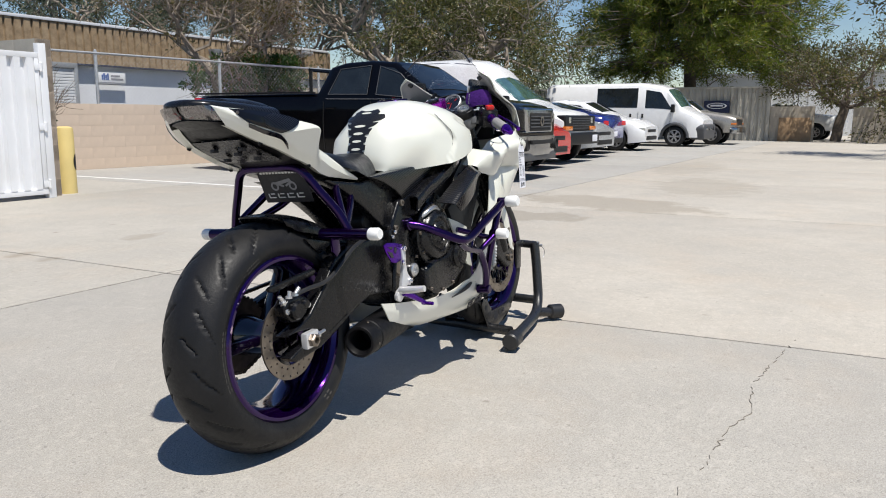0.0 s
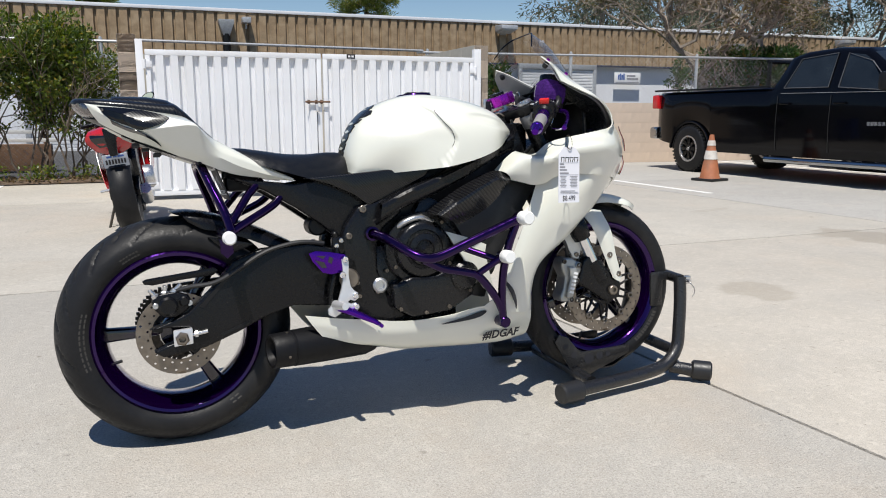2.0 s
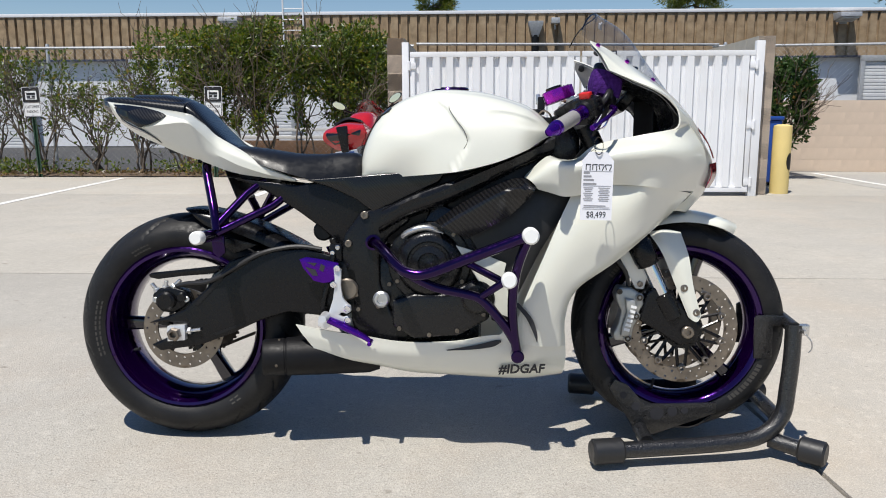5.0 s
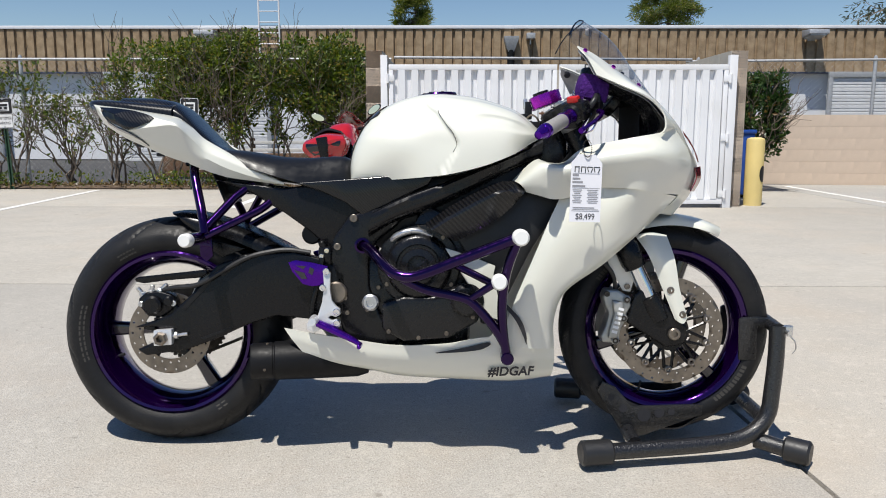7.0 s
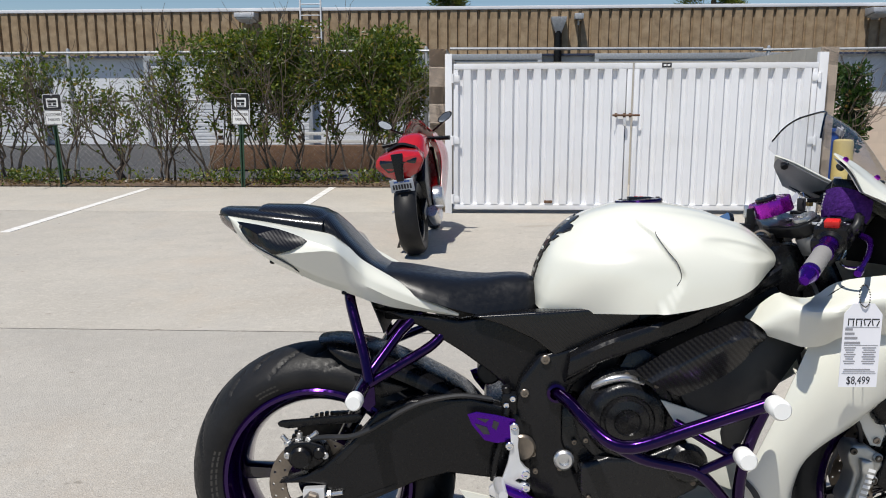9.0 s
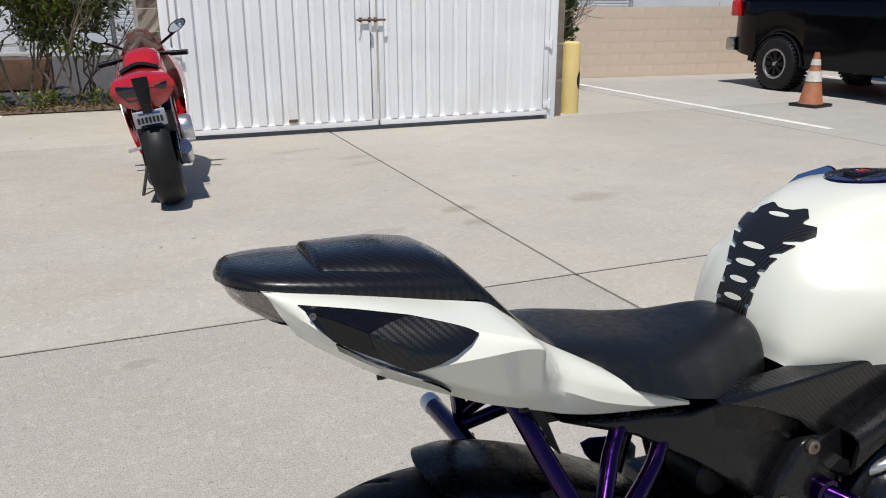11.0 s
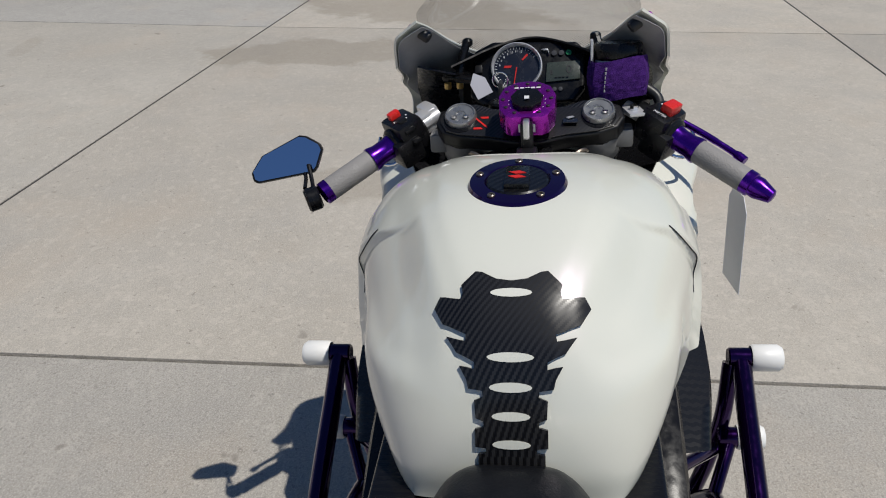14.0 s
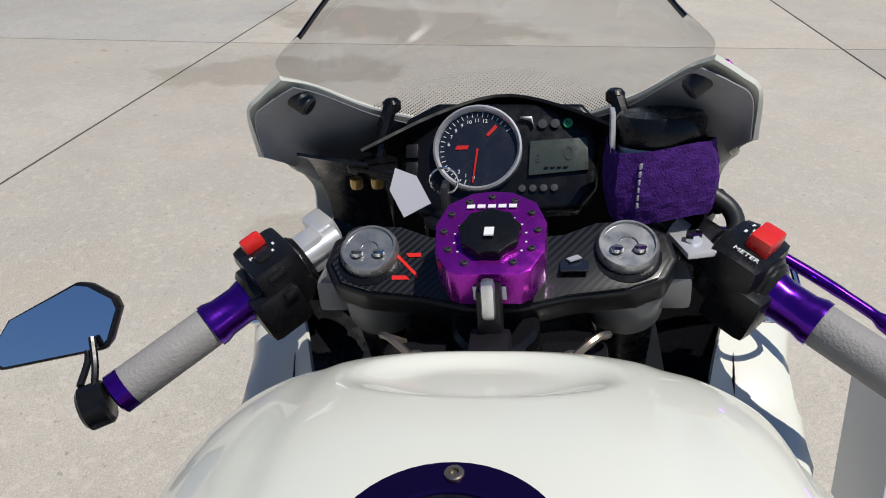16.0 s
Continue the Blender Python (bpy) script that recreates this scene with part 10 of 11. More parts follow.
# long white van with a dark flank window
LV = Body(0.86, -4.5, 2.0, [(-4.5, 1.95), (-4.35, 2.03), (-1.2, 2.04), (-0.55, 1.95), (-0.3, 1.85), (0.22, 1.22), (0.42, 1.12), (0.72, 0.98), (0.86, 0.84)],
          [(-4.5, 1.2), (0.1, 1.12), (0.5, 0.96), (0.86, 0.78)], [(-4.5, 0.32), (-0.5, 0.30), (0.86, 0.30)], (0.0, -3.0), ((0.40, 0.31), (0.40, 0.31)), tumble=0.10, crown=0.04, taper=0.13, shoulder=0.10)
lv = cargo_van("panel_van", "white low-roof panel van with grey bumper and dark window", at_nose(25.1, 4.35), LV, AUTOWHITE, BUMPERGREY,
               [(-0.98, 3.12), (-0.05, 3.12), (-0.48, 3.85), (-0.98, 3.88)], [(0.18, 5.0), (0.18, 9.0), (-0.28, 9.0), (-0.28, 5.0)], -0.05, (0.33, 0.21), 0.8,
               [(-2.62, 3.12), (-1.24, 3.12), (-1.24, 3.92), (-2.62, 3.92)])
bm = B()
slab(bm, [(-0.90, 0.24), (-0.97, 0.60), (-0.90, 0.72), (0.90, 0.72), (0.97, 0.60), (0.90, 0.24)], 0.50, 0.93, "yz", 0.06, 3)
part("front_bumper", bm, BUMPERGREY, lv, "grey plastic front bumper")
for sg in (-1, 1):
    bm = B()
    tube(bm, [(0.42 * math.cos(a), sg * 0.985, 0.31 + 0.42 * math.sin(a)) for a in np.linspace(-0.05, 3.19, 22)], 0.05, 8)
    part("wheel_arch_trim", bm, BUMPERGREY, lv, "grey plastic arch trim")
    block("head_lamp", (0.60, sg * 0.80, 0.90), (0.24, 0.16, 0.16), HEADLAMP, lv, 0.05, Matrix.Rotation(radians(-sg * 30), 4, "Z") @ Matrix.Rotation(radians(25), 4, "Y"))
    block("grille_bar", (0.93, sg * 0.35, 0.58), (0.03, 0.55, 0.10), CARCHROME, lv, 0.02)
bars(lv, "door_lettering", [(0, 0, 0.16, 0.025), (0.04, -0.05, 0.2, 0.025)], Matrix.Translation((-0.95, -1.004, 0.58)), BUMPERGREY)
block("side_moulding", (-1.6, -1.002, 0.42), (1.3, 0.02, 0.16), BUMPERGREY, lv, 0.006)

# pewter pickup
pw = thing("pewter_pickup", "pewter-coloured older pickup with chrome bumper", "truck", at_nose(27.75, 3.7))
PB = Body(0.78, -4.4, 1.86, [(-4.4, 1.12), (-2.1, 1.14), (-1.95, 1.5), (-1.75, 1.57), (-1.1, 1.57), (-0.95, 1.53), (-0.35, 1.14), (0.6, 1.0), (0.78, 0.92)],
          [(-4.4, 1.07), (-0.4, 1.05), (0.78, 0.85)], [(-4.4, 0.46), (-0.5, 0.36), (0.78, 0.44)], (0.0, -3.4), ((0.41, 0.33), (0.41, 0.33)), tumble=0.25, taper=0.07)
PB.shell(AUTOTAN, pw)
PB.pane("cab_window", [(-1.85, 3.1), (-0.55, 3.1), (-0.95, 3.88), (-1.8, 3.92)], CARGLASS, pw)
PB.pane("windscreen", [(-0.42, 5.0), (-0.42, 9.0), (-0.92, 8.9), (-0.92, 5.1)], CARGLASS, pw)
block("front_bumper", (0.74, 0, 0.50), (0.26, 1.84, 0.22), CARCHROME, pw, 0.04, label="chrome front bumper")
block("grille", (0.76, 0, 0.78), (0.08, 1.1, 0.2), BUMPERBLACK, pw, 0.02)
for sg in (-1, 1):
    block("head_lamp", (0.72, sg * 0.73, 0.83), (0.14, 0.32, 0.1), HEADLAMP, pw, 0.02)
    block("turn_lamp", (0.72, sg * 0.74, 0.72), (0.16, 0.34, 0.07), AMBER, pw, 0.02)
put_wheels(pw, (0.0, -3.4), 1.62, 0.34, 0.24, 0.2, BADGE, 6)

# pale pickup beyond the opening in the far wall
far_truck = thing("white_pickup", "white pickup truck parked beyond the wall opening", "truck", pose(36.2, 0.9, 0, 0, 0, -96))
FB = Body(1.0, -4.2, 1.8, [(-4.2, 1.1), (-2.0, 1.12), (-1.85, 1.5), (-1.6, 1.58), (-1.0, 1.58), (-0.85, 1.52), (-0.3, 1.12), (0.8, 1.0), (1.0, 0.9)],
          [(-4.2, 1.05), (-0.4, 1.03), (1.0, 0.8)], [(-4.2, 0.4), (1.0, 0.4)], (0.0, -3.3), ((0.4, 0.33), (0.4, 0.33)), tumble=0.25, taper=0.07)
FB.shell(AUTOWHITE, far_truck)
FB.pane("cab_window", [(-1.7, 3.1), (-0.5, 3.1), (-0.9, 3.88), (-1.65, 3.92)], CARGLASS, far_truck)
put_wheels(far_truck, (0.0, -3.3), 1.6, 0.33, 0.22, 0.2, BADGE, 6)


# ---- far walls ----
STEELFENCE = mat("weathered_steel_sheet", (0.40, 0.38, 0.33), 0.6, var=0.12, scale=2, dirt=(0.28, 0.24, 0.2), dirt_amount=0.5)
TANWALL = mat("tan_block_wall", (0.42, 0.37, 0.30), 0.85, var=0.12, scale=2, bump=0.4, dirt=(0.3, 0.26, 0.21), dirt_amount=0.4)
PLYWOOD = mat("weathered_plywood", (0.34, 0.22, 0.12), 0.75, var=0.2, scale=4, dirt=(0.16, 0.11, 0.07), dirt_amount=0.4)
FARWHITE = mat("pale_far_wall", (0.62, 0.63, 0.62), 0.8, var=0.06, scale=1)
RUSTBROWN = mat("brown_brick_ledge", (0.15, 0.085, 0.05), 0.9, var=0.25, scale=9, bump=0.6)
ROOFEDGE = mat("grey_roof_edge", (0.35, 0.36, 0.37), 0.6, var=0.1)
bm = B()
y, pts = 2.62, []
while y < 13:
    pts += [(y, 33.0), (y + 0.10, 33.0), (y + 0.14, 33.06), (y + 0.24, 33.06)]
    y += 0.28
for (y0, x0), (y1, x1) in zip(pts, pts[1:]):
    vs = [bm.verts.new(p) for p in ((x0, y0, 0), (x1, y1, 0), (x1, y1, 2.15), (x0, y0, 2.15))]
    bm.faces.new(vs)
box(bm, (33.03, 7.8, 2.17), (0.14, 10.4, 0.08))
box(bm, (33.03, 2.62, 1.07), (0.14, 0.12, 2.14))
solid("wall_steel", bm, STEELFENCE, "tall corrugated steel sheet wall, weathered pale grey", "wall", kind="structure", sharp=25)


def course_wall(name, label, a, b, z1, material, step=0.2):
    """Wall of laid courses with recessed joints."""
    a, b = Vector((*a, 0)), Vector((*b, 0))
    d = b - a
    m = Matrix.Translation(a) @ Matrix.Rotation(math.atan2(d.y, d.x), 4, "Z")
    bm = B()
    box(bm, (d.length / 2, 0, z1 / 2), (d.length, 0.14, z1 - 0.01))
    z = 0.0
    while z < z1 - 0.05:
        h = min(step, z1 - z)
        box(bm, (d.length / 2, 0, z + h / 2), (d.length, 0.16, h - 0.012))
        z += step
    return solid(name, bm, material, label, "wall", kind="structure", m=m)


course_wall("wall_far_a", "tan concrete block wall beside the opening", (33.1, 2.55), (33.1, 0.9), 1.40, TANWALL)
course_wall("wall_far_b", "tan concrete block wall in tree shade", (33.1, -0.46), (33.1, -14.0), 1.36, TANWALL)
course_wall("wall_side", "tan concrete block wall behind the parked row", (16.3, 13.2), (33.2, 13.2), 1.75, TANWALL)
bm = B()
box(bm, (0, 0, 0.48), (0.03, 1.15, 0.95), 0.004)
box(bm, (0.01, -0.2, 0.42), (0.03, 0.9, 0.84), 0.004)
solid("plywood_sheet", bm, PLYWOOD, "weathered brown plywood sheet leaning on the wall", "board", m=pose(32.86, 1.62, 0, 0, 8, 0))
sb = thing("banner_sign", "dark blue banner with pale oval logo on steel wall", "sign", pose(32.93, 4.65, 1.38))
bm = B()
box(bm, (0, 0, 0), (0.03, 1.05, 0.5))
part("board", bm, mat("navy_banner", (0.01, 0.015, 0.05), 0.5), sb)
bm = B()
lathe(bm, [(0.13, 0), (0.155, 0), (0.155, 0.01), (0.13, 0.01)], 32, (-0.016, 0, 0.05), (-1, 0, 0), closed=True)
placed(bm, Matrix.Diagonal((1, 2.6, 0.8, 1)))
part("logo_oval", bm, SIGNWHITE, sb)
bm = B()
box(bm, (-0.02, 0, 0.05), (0.01, 0.5, 0.07))
part("lettering_bar", bm, SIGNWHITE, sb)
wh = thing("far_warehouse", "pale low warehouse with grey roof edge beyond the wall", "building", pose(47, -5, 0))
bm = B()
box(bm, (0, 0, 1.6), (4, 26, 3.2))
part("wall", bm, FARWHITE, wh)
bm = B()
box(bm, (0, 0, 3.28), (4.3, 26.3, 0.16))
part("roof", bm, ROOFEDGE, wh)
for k in range(6):
    bm = B()
    box(bm, (-2.01, -10 + 4 * k, 1.25), (0.04, 2.2, 2.5))
    part("loading_door", bm, ROLLUP, wh)


# ---- plants ----
def leaf_mat(name, a, b, dry=None):
    m = bpy.data.materials.new(name)
    m.use_nodes = True
    n, l = m.node_tree.nodes, m.node_tree.links
    p = n["Principled BSDF"]
    g = n.new("ShaderNodeNewGeometry")
    r = n.new("ShaderNodeValToRGB")
    r.color_ramp.elements[0].color, r.color_ramp.elements[1].color = (*a, 1), (*b, 1)
    r.color_ramp.elements[1].position = 0.85
    if dry:
        e = r.color_ramp.elements.new(0.97)
        e.color = (*dry, 1)
    l.new(g.outputs["Random Per Island"], r.inputs["Fac"])
    l.new(r.outputs["Color"], p.inputs["Base Color"])
    p.inputs["Roughness"].default_value = 0.42
    tr = n.new("ShaderNodeBsdfTranslucent")
    hs = n.new("ShaderNodeHueSaturation")
    hs.inputs["Value"].default_value, hs.inputs["Saturation"].default_value = 1.7, 1.2
    l.new(r.outputs["Color"], hs.inputs["Color"])
    l.new(hs.outputs["Color"], tr.inputs["Color"])
    mx = n.new("ShaderNodeMixShader")
    mx.inputs["Fac"].default_value = 0.35
    l.new(p.outputs[0], mx.inputs[1])
    l.new(tr.outputs[0], mx.inputs[2])
    l.new(mx.outputs[0], n["Material Output"].inputs["Surface"])
    return m


HEDGELEAF = leaf_mat("hedge_leaves", (0.035, 0.065, 0.012), (0.14, 0.18, 0.03), (0.26, 0.20, 0.05))
GLOSSLEAF = leaf_mat("glossy_dark_leaves", (0.018, 0.045, 0.012), (0.06, 0.11, 0.025), (0.16, 0.10, 0.04))
DRYLEAF = leaf_mat("sparse_olive_leaves", (0.07, 0.065, 0.03), (0.14, 0.12, 0.05), (0.22, 0.13, 0.07))
GUMLEAF = leaf_mat("grey_green_leaves", (0.045, 0.060, 0.038), (0.11, 0.13, 0.085), (0.2, 0.17, 0.11))
OLIVELEAF = leaf_mat("olive_leaves", (0.045, 0.055, 0.018), (0.13, 0.13, 0.045), (0.22, 0.17, 0.07))
PINELEAF = leaf_mat("pine_needles", (0.05, 0.08, 0.016), (0.16, 0.19, 0.035), (0.26, 0.22, 0.07))
LITTER = leaf_mat("dry_leaf_litter", (0.08, 0.055, 0.03), (0.20, 0.14, 0.07))
BARK = mat("grey_brown_bark", (0.14, 0.11, 0.085), 0.9, var=0.3, scale=14, bump=1.0, bumpscale=40)
PALEBARK = mat("pale_dry_bark", (0.30, 0.25, 0.20), 0.85, var=0.25, scale=12, bump=0.8, bumpscale=50)
TWIG = mat("dry_twigs", (0.21, 0.165, 0.125), 0.85, var=0.25, scale=20)


def leaves(name, at, out, size, material, parent, seed, narrow=0.45, droop=0.0, label=""):
    """One mesh of many folded leaves: places, outward directions, sizes."""
    g = np.random.default_rng(seed)
    n = len(at)
    at = np.asarray(at, float)
    d = np.asarray(out, float) + g.normal(0, 0.75, (n, 3))
    d[:, 2] -= droop
    d /= np.linalg.norm(d, axis=1)[:, None] + 1e-9
    s = np.cross(d, g.normal(0, 1, (n, 3)))
    s /= np.linalg.norm(s, axis=1)[:, None] + 1e-9
    nn = np.cross(d, s)
    L = (size * g.uniform(0.6, 1.35, n))[:, None]
    W = L * narrow * 0.5
    v = np.empty((n, 4, 3))
    v[:, 0], v[:, 2] = at, at + d * L - nn * L * 0.08
    v[:, 1], v[:, 3] = at + d * L * 0.45 + s * W + nn * L * 0.06, at + d * L * 0.45 - s * W + nn * L * 0.06
    me = bpy.data.meshes.new(name)
    me.from_pydata(v.reshape(-1, 3).tolist(), [], np.arange(n * 4).reshape(n, 4).tolist())
    me.materials.append(material)
    ob = new(name, me)
    ob.parent = parent
    if label:
        ob["label"] = label
    return ob


def limb(bm, a, b, r0, r1, g, bend=0.12, seg=6, n=5):
    a, b = Vector(a), Vector(b)
    k = (b - a).length * bend
    pts = [a.lerp(b, i / (n - 1)) + Vector(g.normal(0, k * 0.5, 3)) * math.sin(math.pi * i / (n - 1)) for i in range(n)]
    tube(bm, pts, [r0 + (r1 - r0) * i / (n - 1) for i in range(n)], seg, cap=False)
    return pts


def branch(bm, g, a, d, length, r, depth, tips, spread=0.6, kids=3, lift=0.15, nodes=None):
    """Limb that forks again and again; ends are kept in tips."""
    d = Vector(d).normalized()
    b = Vector(a) + d * length
    pts = limb(bm, a, b, r, r * 0.62, g, 0.14, 7 if r > 0.04 else 4 if r > 0.012 else 3, 4)
    if nodes is not None:
        nodes.append((b, d))
    if depth == 0:
        tips.append((b, d))
        return
    for i in range(kids):
        start = pts[-1] if i < 2 else pts[2]
        nd = (d + Vector(g.normal(0, spread, 3)) + Vector((0, 0, lift))).normalized()
        branch(bm, g, start, nd, length * g.uniform(0.6, 0.85), r * 0.6, depth - 1, tips, spread, kids, lift, nodes)


def spray(tips, per, radius, g, flat=1.0):
    """Leaf places scattered round the branch ends."""
    at, out = [], []
    for p, d in tips:
        o = g.normal(0, 1, (per, 3))
        o *= (radius * g.uniform(0.15, 1, per) / (np.linalg.norm(o, axis=1) + 1e-9))[:, None]
        o[:, 2] *= flat
        at.append(np.array(p) + o)
        out.append(o / radius + np.array(d) * 0.6)
    return np.concatenate(at), np.concatenate(out)


def shrub(label, x, y, height, width, count, material, seed, group="", base=0.0, stems=7, leaf=0.055, low=0.2, reach=0.42):
    g = np.random.default_rng(seed)
    sh = thing("shrub", label, "shrub", pose(x, y, base), group)
    bm, tips, nodes = B(), [], []
    for i in range(stems):
        a = Vector((g.uniform(-0.3, 0.3) * width, g.uniform(-0.12, 0.12), 0))
        d = Vector((a.x * 0.8 + g.normal(0, 0.28), g.normal(0, 0.22), 1.2))
        branch(bm, g, a, d, height * g.uniform(0.34, 0.46), 0.02, 3, tips, 0.42, 3, 0.25, nodes)
    part("branch_frame", bm, BARK, sh)
    use = [(p, d) for p, d in nodes if p.z > low * height and p.z < height * 1.02]
    per = max(3, int(count / max(1, len(use))))
    at, out = spray(use, per, 0.14, g)
    keep = (at[:, 2] > 0.1) & (at[:, 2] < height * 1.05) & (at[:, 1] > -0.4) & (abs(at[:, 0]) < width * 0.5 + reach)
    leaves("foliage", at[keep], out[keep], leaf, material, sh, seed + 1, 0.5)
    return sh


HEDGE = "shrubs of the hedge"
for i, (x, h, w, c) in enumerate(((-10.6, 1.8, 1.0, 3000), (-9.3, 1.7, 1.0, 2800), (-8.1, 1.8, 0.9, 2000), (-7.0, 1.75, 0.8, 2000), (-6.05, 1.85, 0.6, 2000), (-5.1, 1.35, 0.4, 900), (-4.4, 1.6, 0.4, 1000))):
    shrub("sparse leafy green shrub with bare stems before the fence", x, 9.80, h, w, c, HEDGELEAF, 10 + i, HEDGE, leaf=0.07)
for i, (x, h, w, c) in enumerate(((-3.65, 2.15, 0.6, 11000), (-2.9, 2.2, 0.8, 15000), (-2.1, 2.25, 0.8, 15000), (-1.35, 2.2, 0.8, 15000), (-0.85, 1.9, 0.4, 8000))):
    shrub("dense leafy green shrub by the gate enclosure", x, 9.78, h, w, c, HEDGELEAF, 30 + i, HEDGE, leaf=0.066, low=0.22)
shrub("dense dark green shrub beside the bollard", 5.05, 9.3, 1.62, 0.40, 24000, GLOSSLEAF, 50, leaf=0.075, low=0.2, reach=0.26)
shrub("glossy green bush above the block wall", 11.75, 11.4, 2.2, 0.9, 11000, GLOSSLEAF, 51, leaf=0.10, low=0.3)
shrub("glossy green bush above the block wall", 12.95, 11.3, 2.25, 0.8, 11000, GLOSSLEAF, 52, leaf=0.10, low=0.3)

# planting strip under the hedge
g = np.random.default_rng(5)
bm = B()
rows = [[Vector((-12 + 0.3 * i, 9.30 + 0.1 * j, 0.015 + (0.05 * g.uniform(0.2, 1) if 0 < j < 6 else 0))) for i in range(40)] for j in range(7)]
grid(bm, rows)
solid("planting_strip", bm, SOIL, "bare brown soil strip under the hedge", "soil", kind="structure", sharp=None)
litter = thing("leaf_litter", "dry fallen leaves on the planting strip", "leaf litter", kind="stuff")
n = 3500
leaves("litter", np.column_stack([g.uniform(-12, -0.3, n), g.normal(9.55, 0.16, n), g.uniform(0.03, 0.08, n)]), np.tile((0, 0, 0.05), (n, 1)), 0.055, LITTER, litter, 6, 0.55)
cover = thing("ground_cover", "low green weeds and seedlings under the hedge", "ground cover", kind="stuff")
n = 3200
cx = g.uniform(-11.5, -0.4, 60)[g.integers(0, 60, n)]
leaves("weeds", np.column_stack([cx + g.normal(0, 0.1, n), g.normal(9.5, 0.1, n), g.uniform(0.03, 0.24, n)]), np.tile((0, 0, 0.6), (n, 1)), 0.06, HEDGELEAF, cover, 7, 0.5)


def tree(name, label, x, y, height, trunk_r, first, spread_r, depth, material, per, tip_r, leaf, seed, bark=BARK, kids=3, spread=0.6, lift=0.12, lean=(0, 0), narrow=0.4, droop=0.0, limbs=5, twigs=0):
    g = np.random.default_rng(seed)
    t = thing(name, label, "tree", pose(x, y, 0))
    bm, tips, nodes = B(), [], []
    fork = Vector((lean[0], lean[1], first))
    limb(bm, (0, 0, 0), fork, trunk_r * 1.25, trunk_r, g, 0.05, 10, 6)
    for i in range(limbs):
        a = 2 * math.pi * (i + g.uniform(-0.25, 0.25)) / limbs
        up = g.uniform(0.35, 1.4)
        d = Vector((math.cos(a), math.sin(a), up))
        branch(bm, g, fork, d, (height - first) * g.uniform(0.30, 0.42), trunk_r * 0.6, depth, tips, spread, kids, lift, nodes)
    part("trunk", bm, bark, t)
    if twigs:
        bm = B()
        for p, d in nodes:
            for k in range(twigs):
                e = p + Vector(g.normal(0, 0.45, 3)) + Vector((0, 0, -0.1))
                limb(bm, p, e, 0.008, 0.003, g, 0.35, 3, 5)
        part("twig_tangle", bm, TWIG, t, "bare dry twigs")
    use = nodes[len(nodes) // 60:]
    at, out = spray(use, per, tip_r, g, 0.8)
    leaves("crown", at, out, leaf, material, t, seed + 1, narrow, droop)
    return t


def pine(name, label, x, y, z0, z1, rad, seed, tufts=900, needles=26, needle=0.42):
    """Broad pine: tiers of limbs that end in upturned needle tufts."""
    g = np.random.default_rng(seed)
    t = thing(name, label, "tree", pose(x, y, 0))
    bm = B()
    limb(bm, (0, 0, 0), (0.3, 0.2, z1 * 0.97), 0.34, 0.06, g, 0.02, 10, 8)
    ends = []
    for i in range(tufts // 9):
        f = g.uniform(0, 1) ** 0.9
        z = z0 + (z1 - z0) * f
        a = g.uniform(0, 2 * math.pi)
        reach = rad * math.sqrt(max(0.05, 1 - (f * 0.97) ** 2)) * g.uniform(0.55, 1.05)
        tip = Vector((reach * math.cos(a), reach * math.sin(a), z + g.uniform(-0.3, 0.5)))
        root = Vector((0.1, 0.1, min(z1 * 0.95, z + 0.25 * reach)))
        pts = limb(bm, root, tip, 0.05, 0.015, g, 0.12, 5, 6)
        for k in range(9):
            q = root.lerp(tip, g.uniform(0.45, 1.0)) + Vector(g.normal(0, 0.12 * rad * 0.6, 3)) * 0.9
            ends.append((q, (tip - root).normalized() + Vector((0, 0, 0.5))))
            tube(bm, [root.lerp(tip, 0.7), q], 0.01, 3, cap=False)
    part("trunk", bm, BARK, t)
    at, out = [], []
    for q, d in ends:
        o = g.normal(0, 1, (needles, 3)) * np.array((0.14, 0.14, 0.11))
        at.append(np.array(q) + o)
        out.append(np.array(d) * 0.9 + o * 2.5)
    leaves("crown", np.concatenate(at), np.concatenate(out), needle, PINELEAF, t, seed + 1, 0.15)
    return t


tree("dry_tree", "half-bare tree with tangled dry twigs above the wall", 11.9, 11.5, 5.6, 0.11, 1.75, 3, 3, DRYLEAF, 26, 0.34, 0.10, 60, PALEBARK, 3, 0.55, 0.2, (-0.45, 0.2), limbs=4, twigs=3)
tree("dry_tree", "pale leaning trunk with a crown of bare twigs", 12.3, 11.3, 5.8, 0.12, 2.5, 3, 3, DRYLEAF, 9, 0.34, 0.09, 62, PALEBARK, 3, 0.6, 0.15, (0.45, 0.15), limbs=4, twigs=5)
tree("olive_tree", "broad olive-green leafy tree behind the vans", 22.0, 10.8, 6.6, 0.20, 2.4, 3, 4, OLIVELEAF, 34, 0.5, 0.13, 64, PALEBARK, 3, 0.68, -0.02, (0, -0.2), narrow=0.4, droop=0.35, limbs=6)
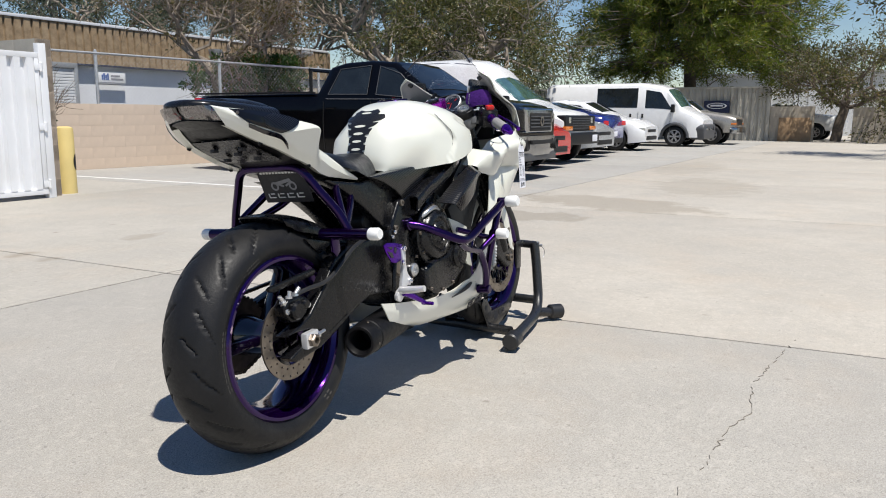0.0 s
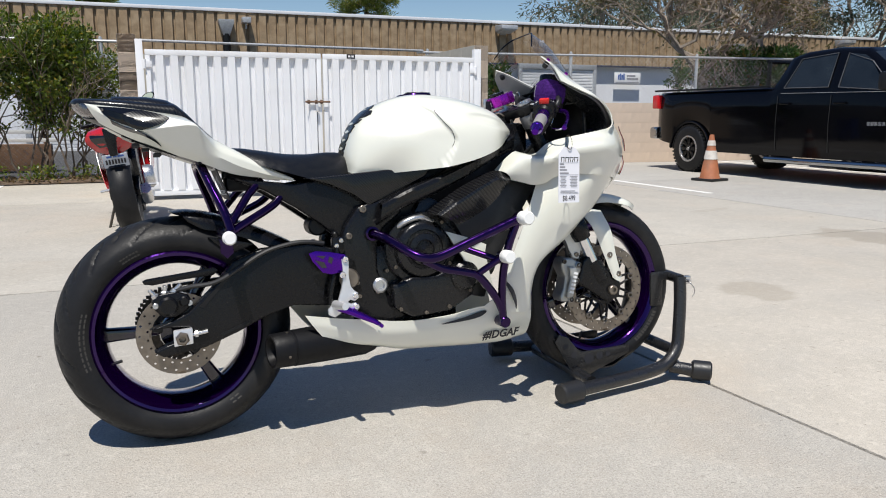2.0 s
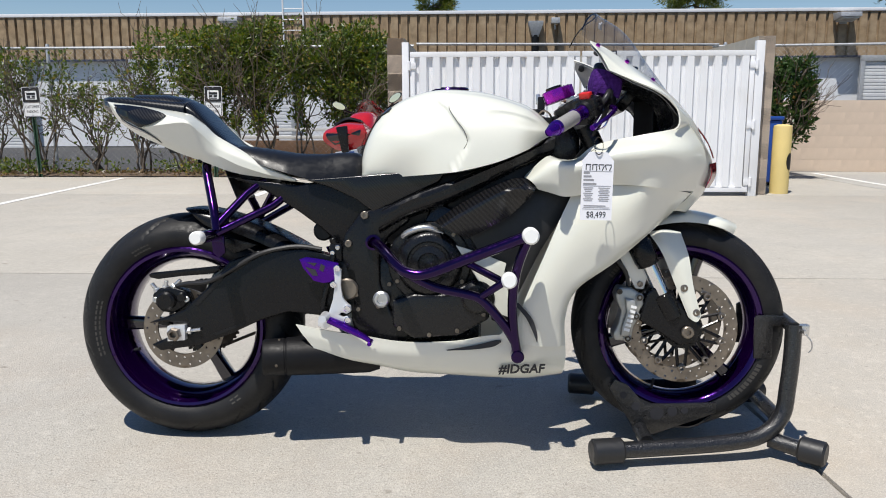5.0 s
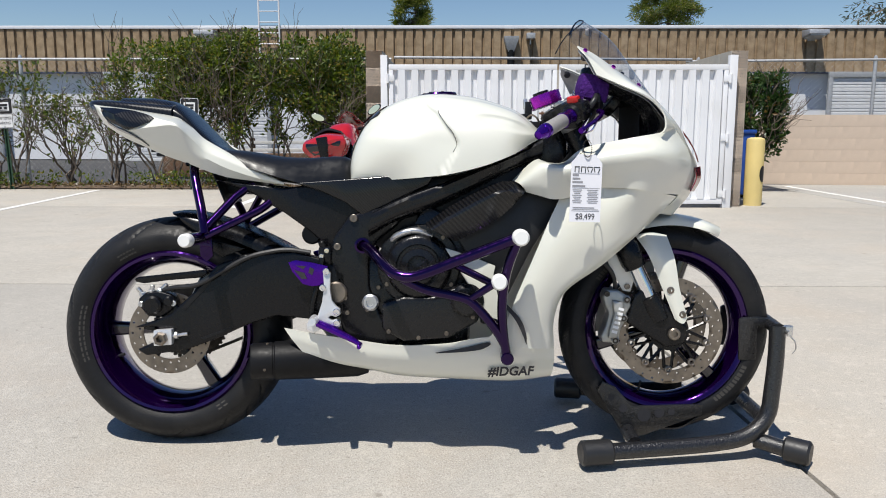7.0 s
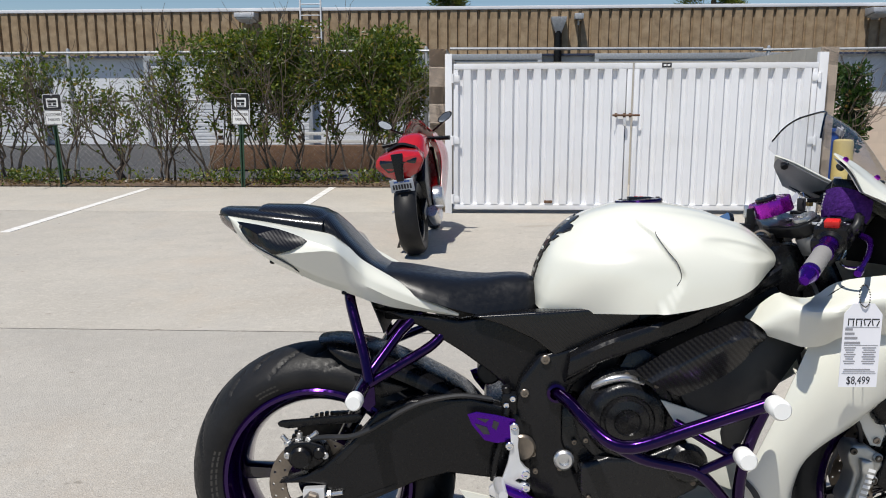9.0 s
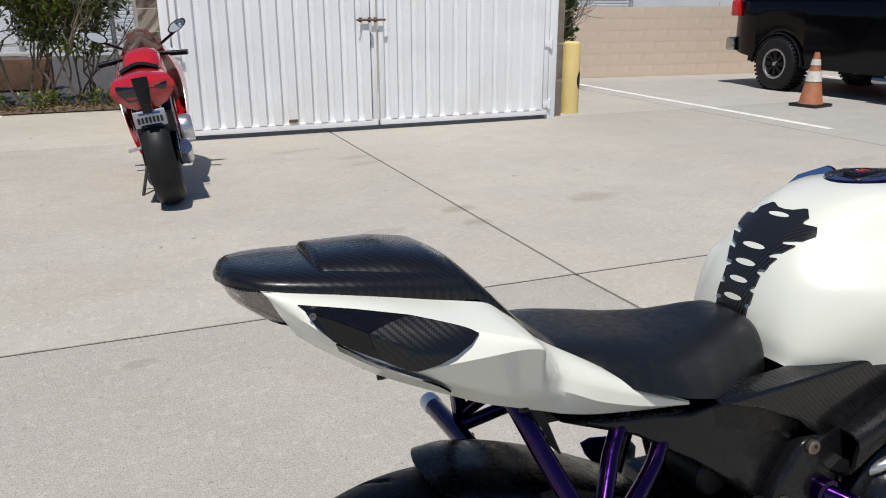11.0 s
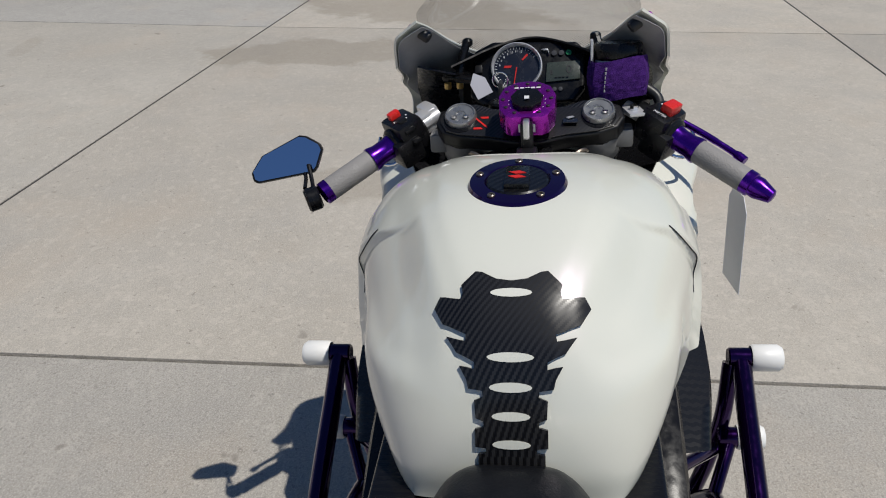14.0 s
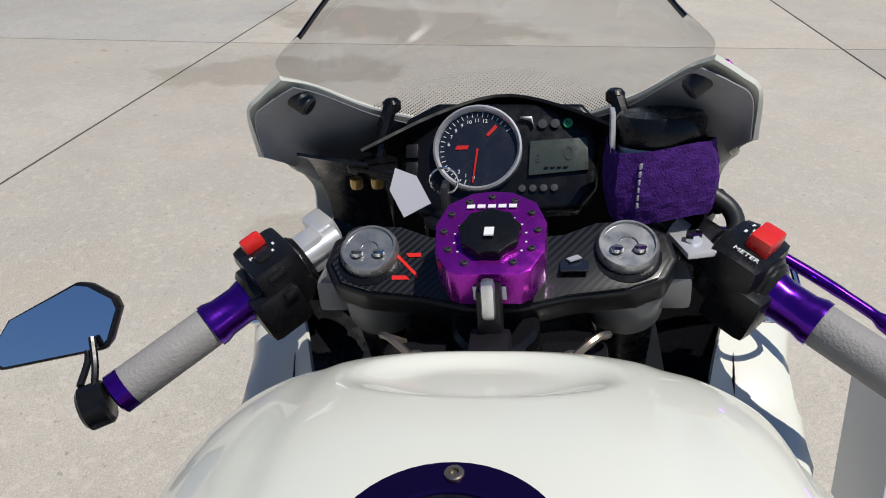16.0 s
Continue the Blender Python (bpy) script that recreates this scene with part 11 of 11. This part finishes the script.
for i, (x, y, h) in enumerate(((24.5, 33.0, 10.0), (31.0, 33.5, 10.5), (38.0, 31.5, 11.0), (33.0, 21.5, 12.0), (28.0, 17.5, 10.0), (44.0, 24.0, 13.0))):
    tree("eucalyptus_tree", "tall grey-green eucalyptus with hanging leaves beyond the buildings", x, y, h, 0.28, h * 0.28, 3, 4, GUMLEAF, 26, 0.75, 0.24, 70 + 2 * i, PALEBARK, 3, 0.5, 0.15, narrow=0.28, droop=0.6, limbs=5)
pine("pine_tree", "very large dense green pine behind the parked vans", 36.0, 6.4, 2.6, 12.5, 5.9, 90, 5600, 56, 0.24)
pine("pine_tree", "narrow dark pine top beyond the workshop roof", -1.45, 42.0, 4.2, 8.9, 1.15, 92, 500, 40, 0.25)
pine("pine_tree", "round dark pine top beyond the workshop roof", 12.5, 42.0, 5.0, 9.2, 2.3, 94, 600, 40, 0.25)
tree("shade_tree", "gnarled grey tree with twisted twigs by the opening", 33.6, 0.12, 4.9, 0.17, 1.35, 3, 4, OLIVELEAF, 16, 0.42, 0.12, 96, BARK, 3, 0.62, -0.02, (0.1, -0.25), narrow=0.45, limbs=6, twigs=1)
tree("roadside_tree", "broad leafy tree beside the drive", 20.2, -5.2, 8.2, 0.22, 3.4, 3, 4, OLIVELEAF, 14, 0.5, 0.15, 98, BARK, 3, 0.6, 0.02, limbs=6)
tree("yard_tree", "broad green tree behind the yard", -32.0, 13.0, 7.5, 0.3, 2.4, 3, 4, HEDGELEAF, 26, 0.6, 0.18, 100, BARK, 3, 0.6, 0.05, limbs=6)

# low clutter behind the hedge
low = thing("garden_wall", "low brown block ledge with pale boards behind the hedge", "ledge", pose(-3.0, 12.4, 0))
bm = B()
box(bm, (0, 0, 0.22), (3.2, 0.3, 0.44), 0.01)
part("ledge", bm, RUSTBROWN, low)
for z, w, y in ((0.60, 3.4, 0.1), (0.74, 3.3, 0.14)):
    bm = B()
    box(bm, (0, y, z - 0.1), (w, 0.05, 0.06), 0.005)
    part("board", bm, FARWHITE, low)
for x in (-1.5, 0.0, 1.5):
    bm = B()
    box(bm, (x, 0.2, 0.36), (0.08, 0.08, 0.72), 0.005)
    part("upright", bm, RUSTBROWN, low)
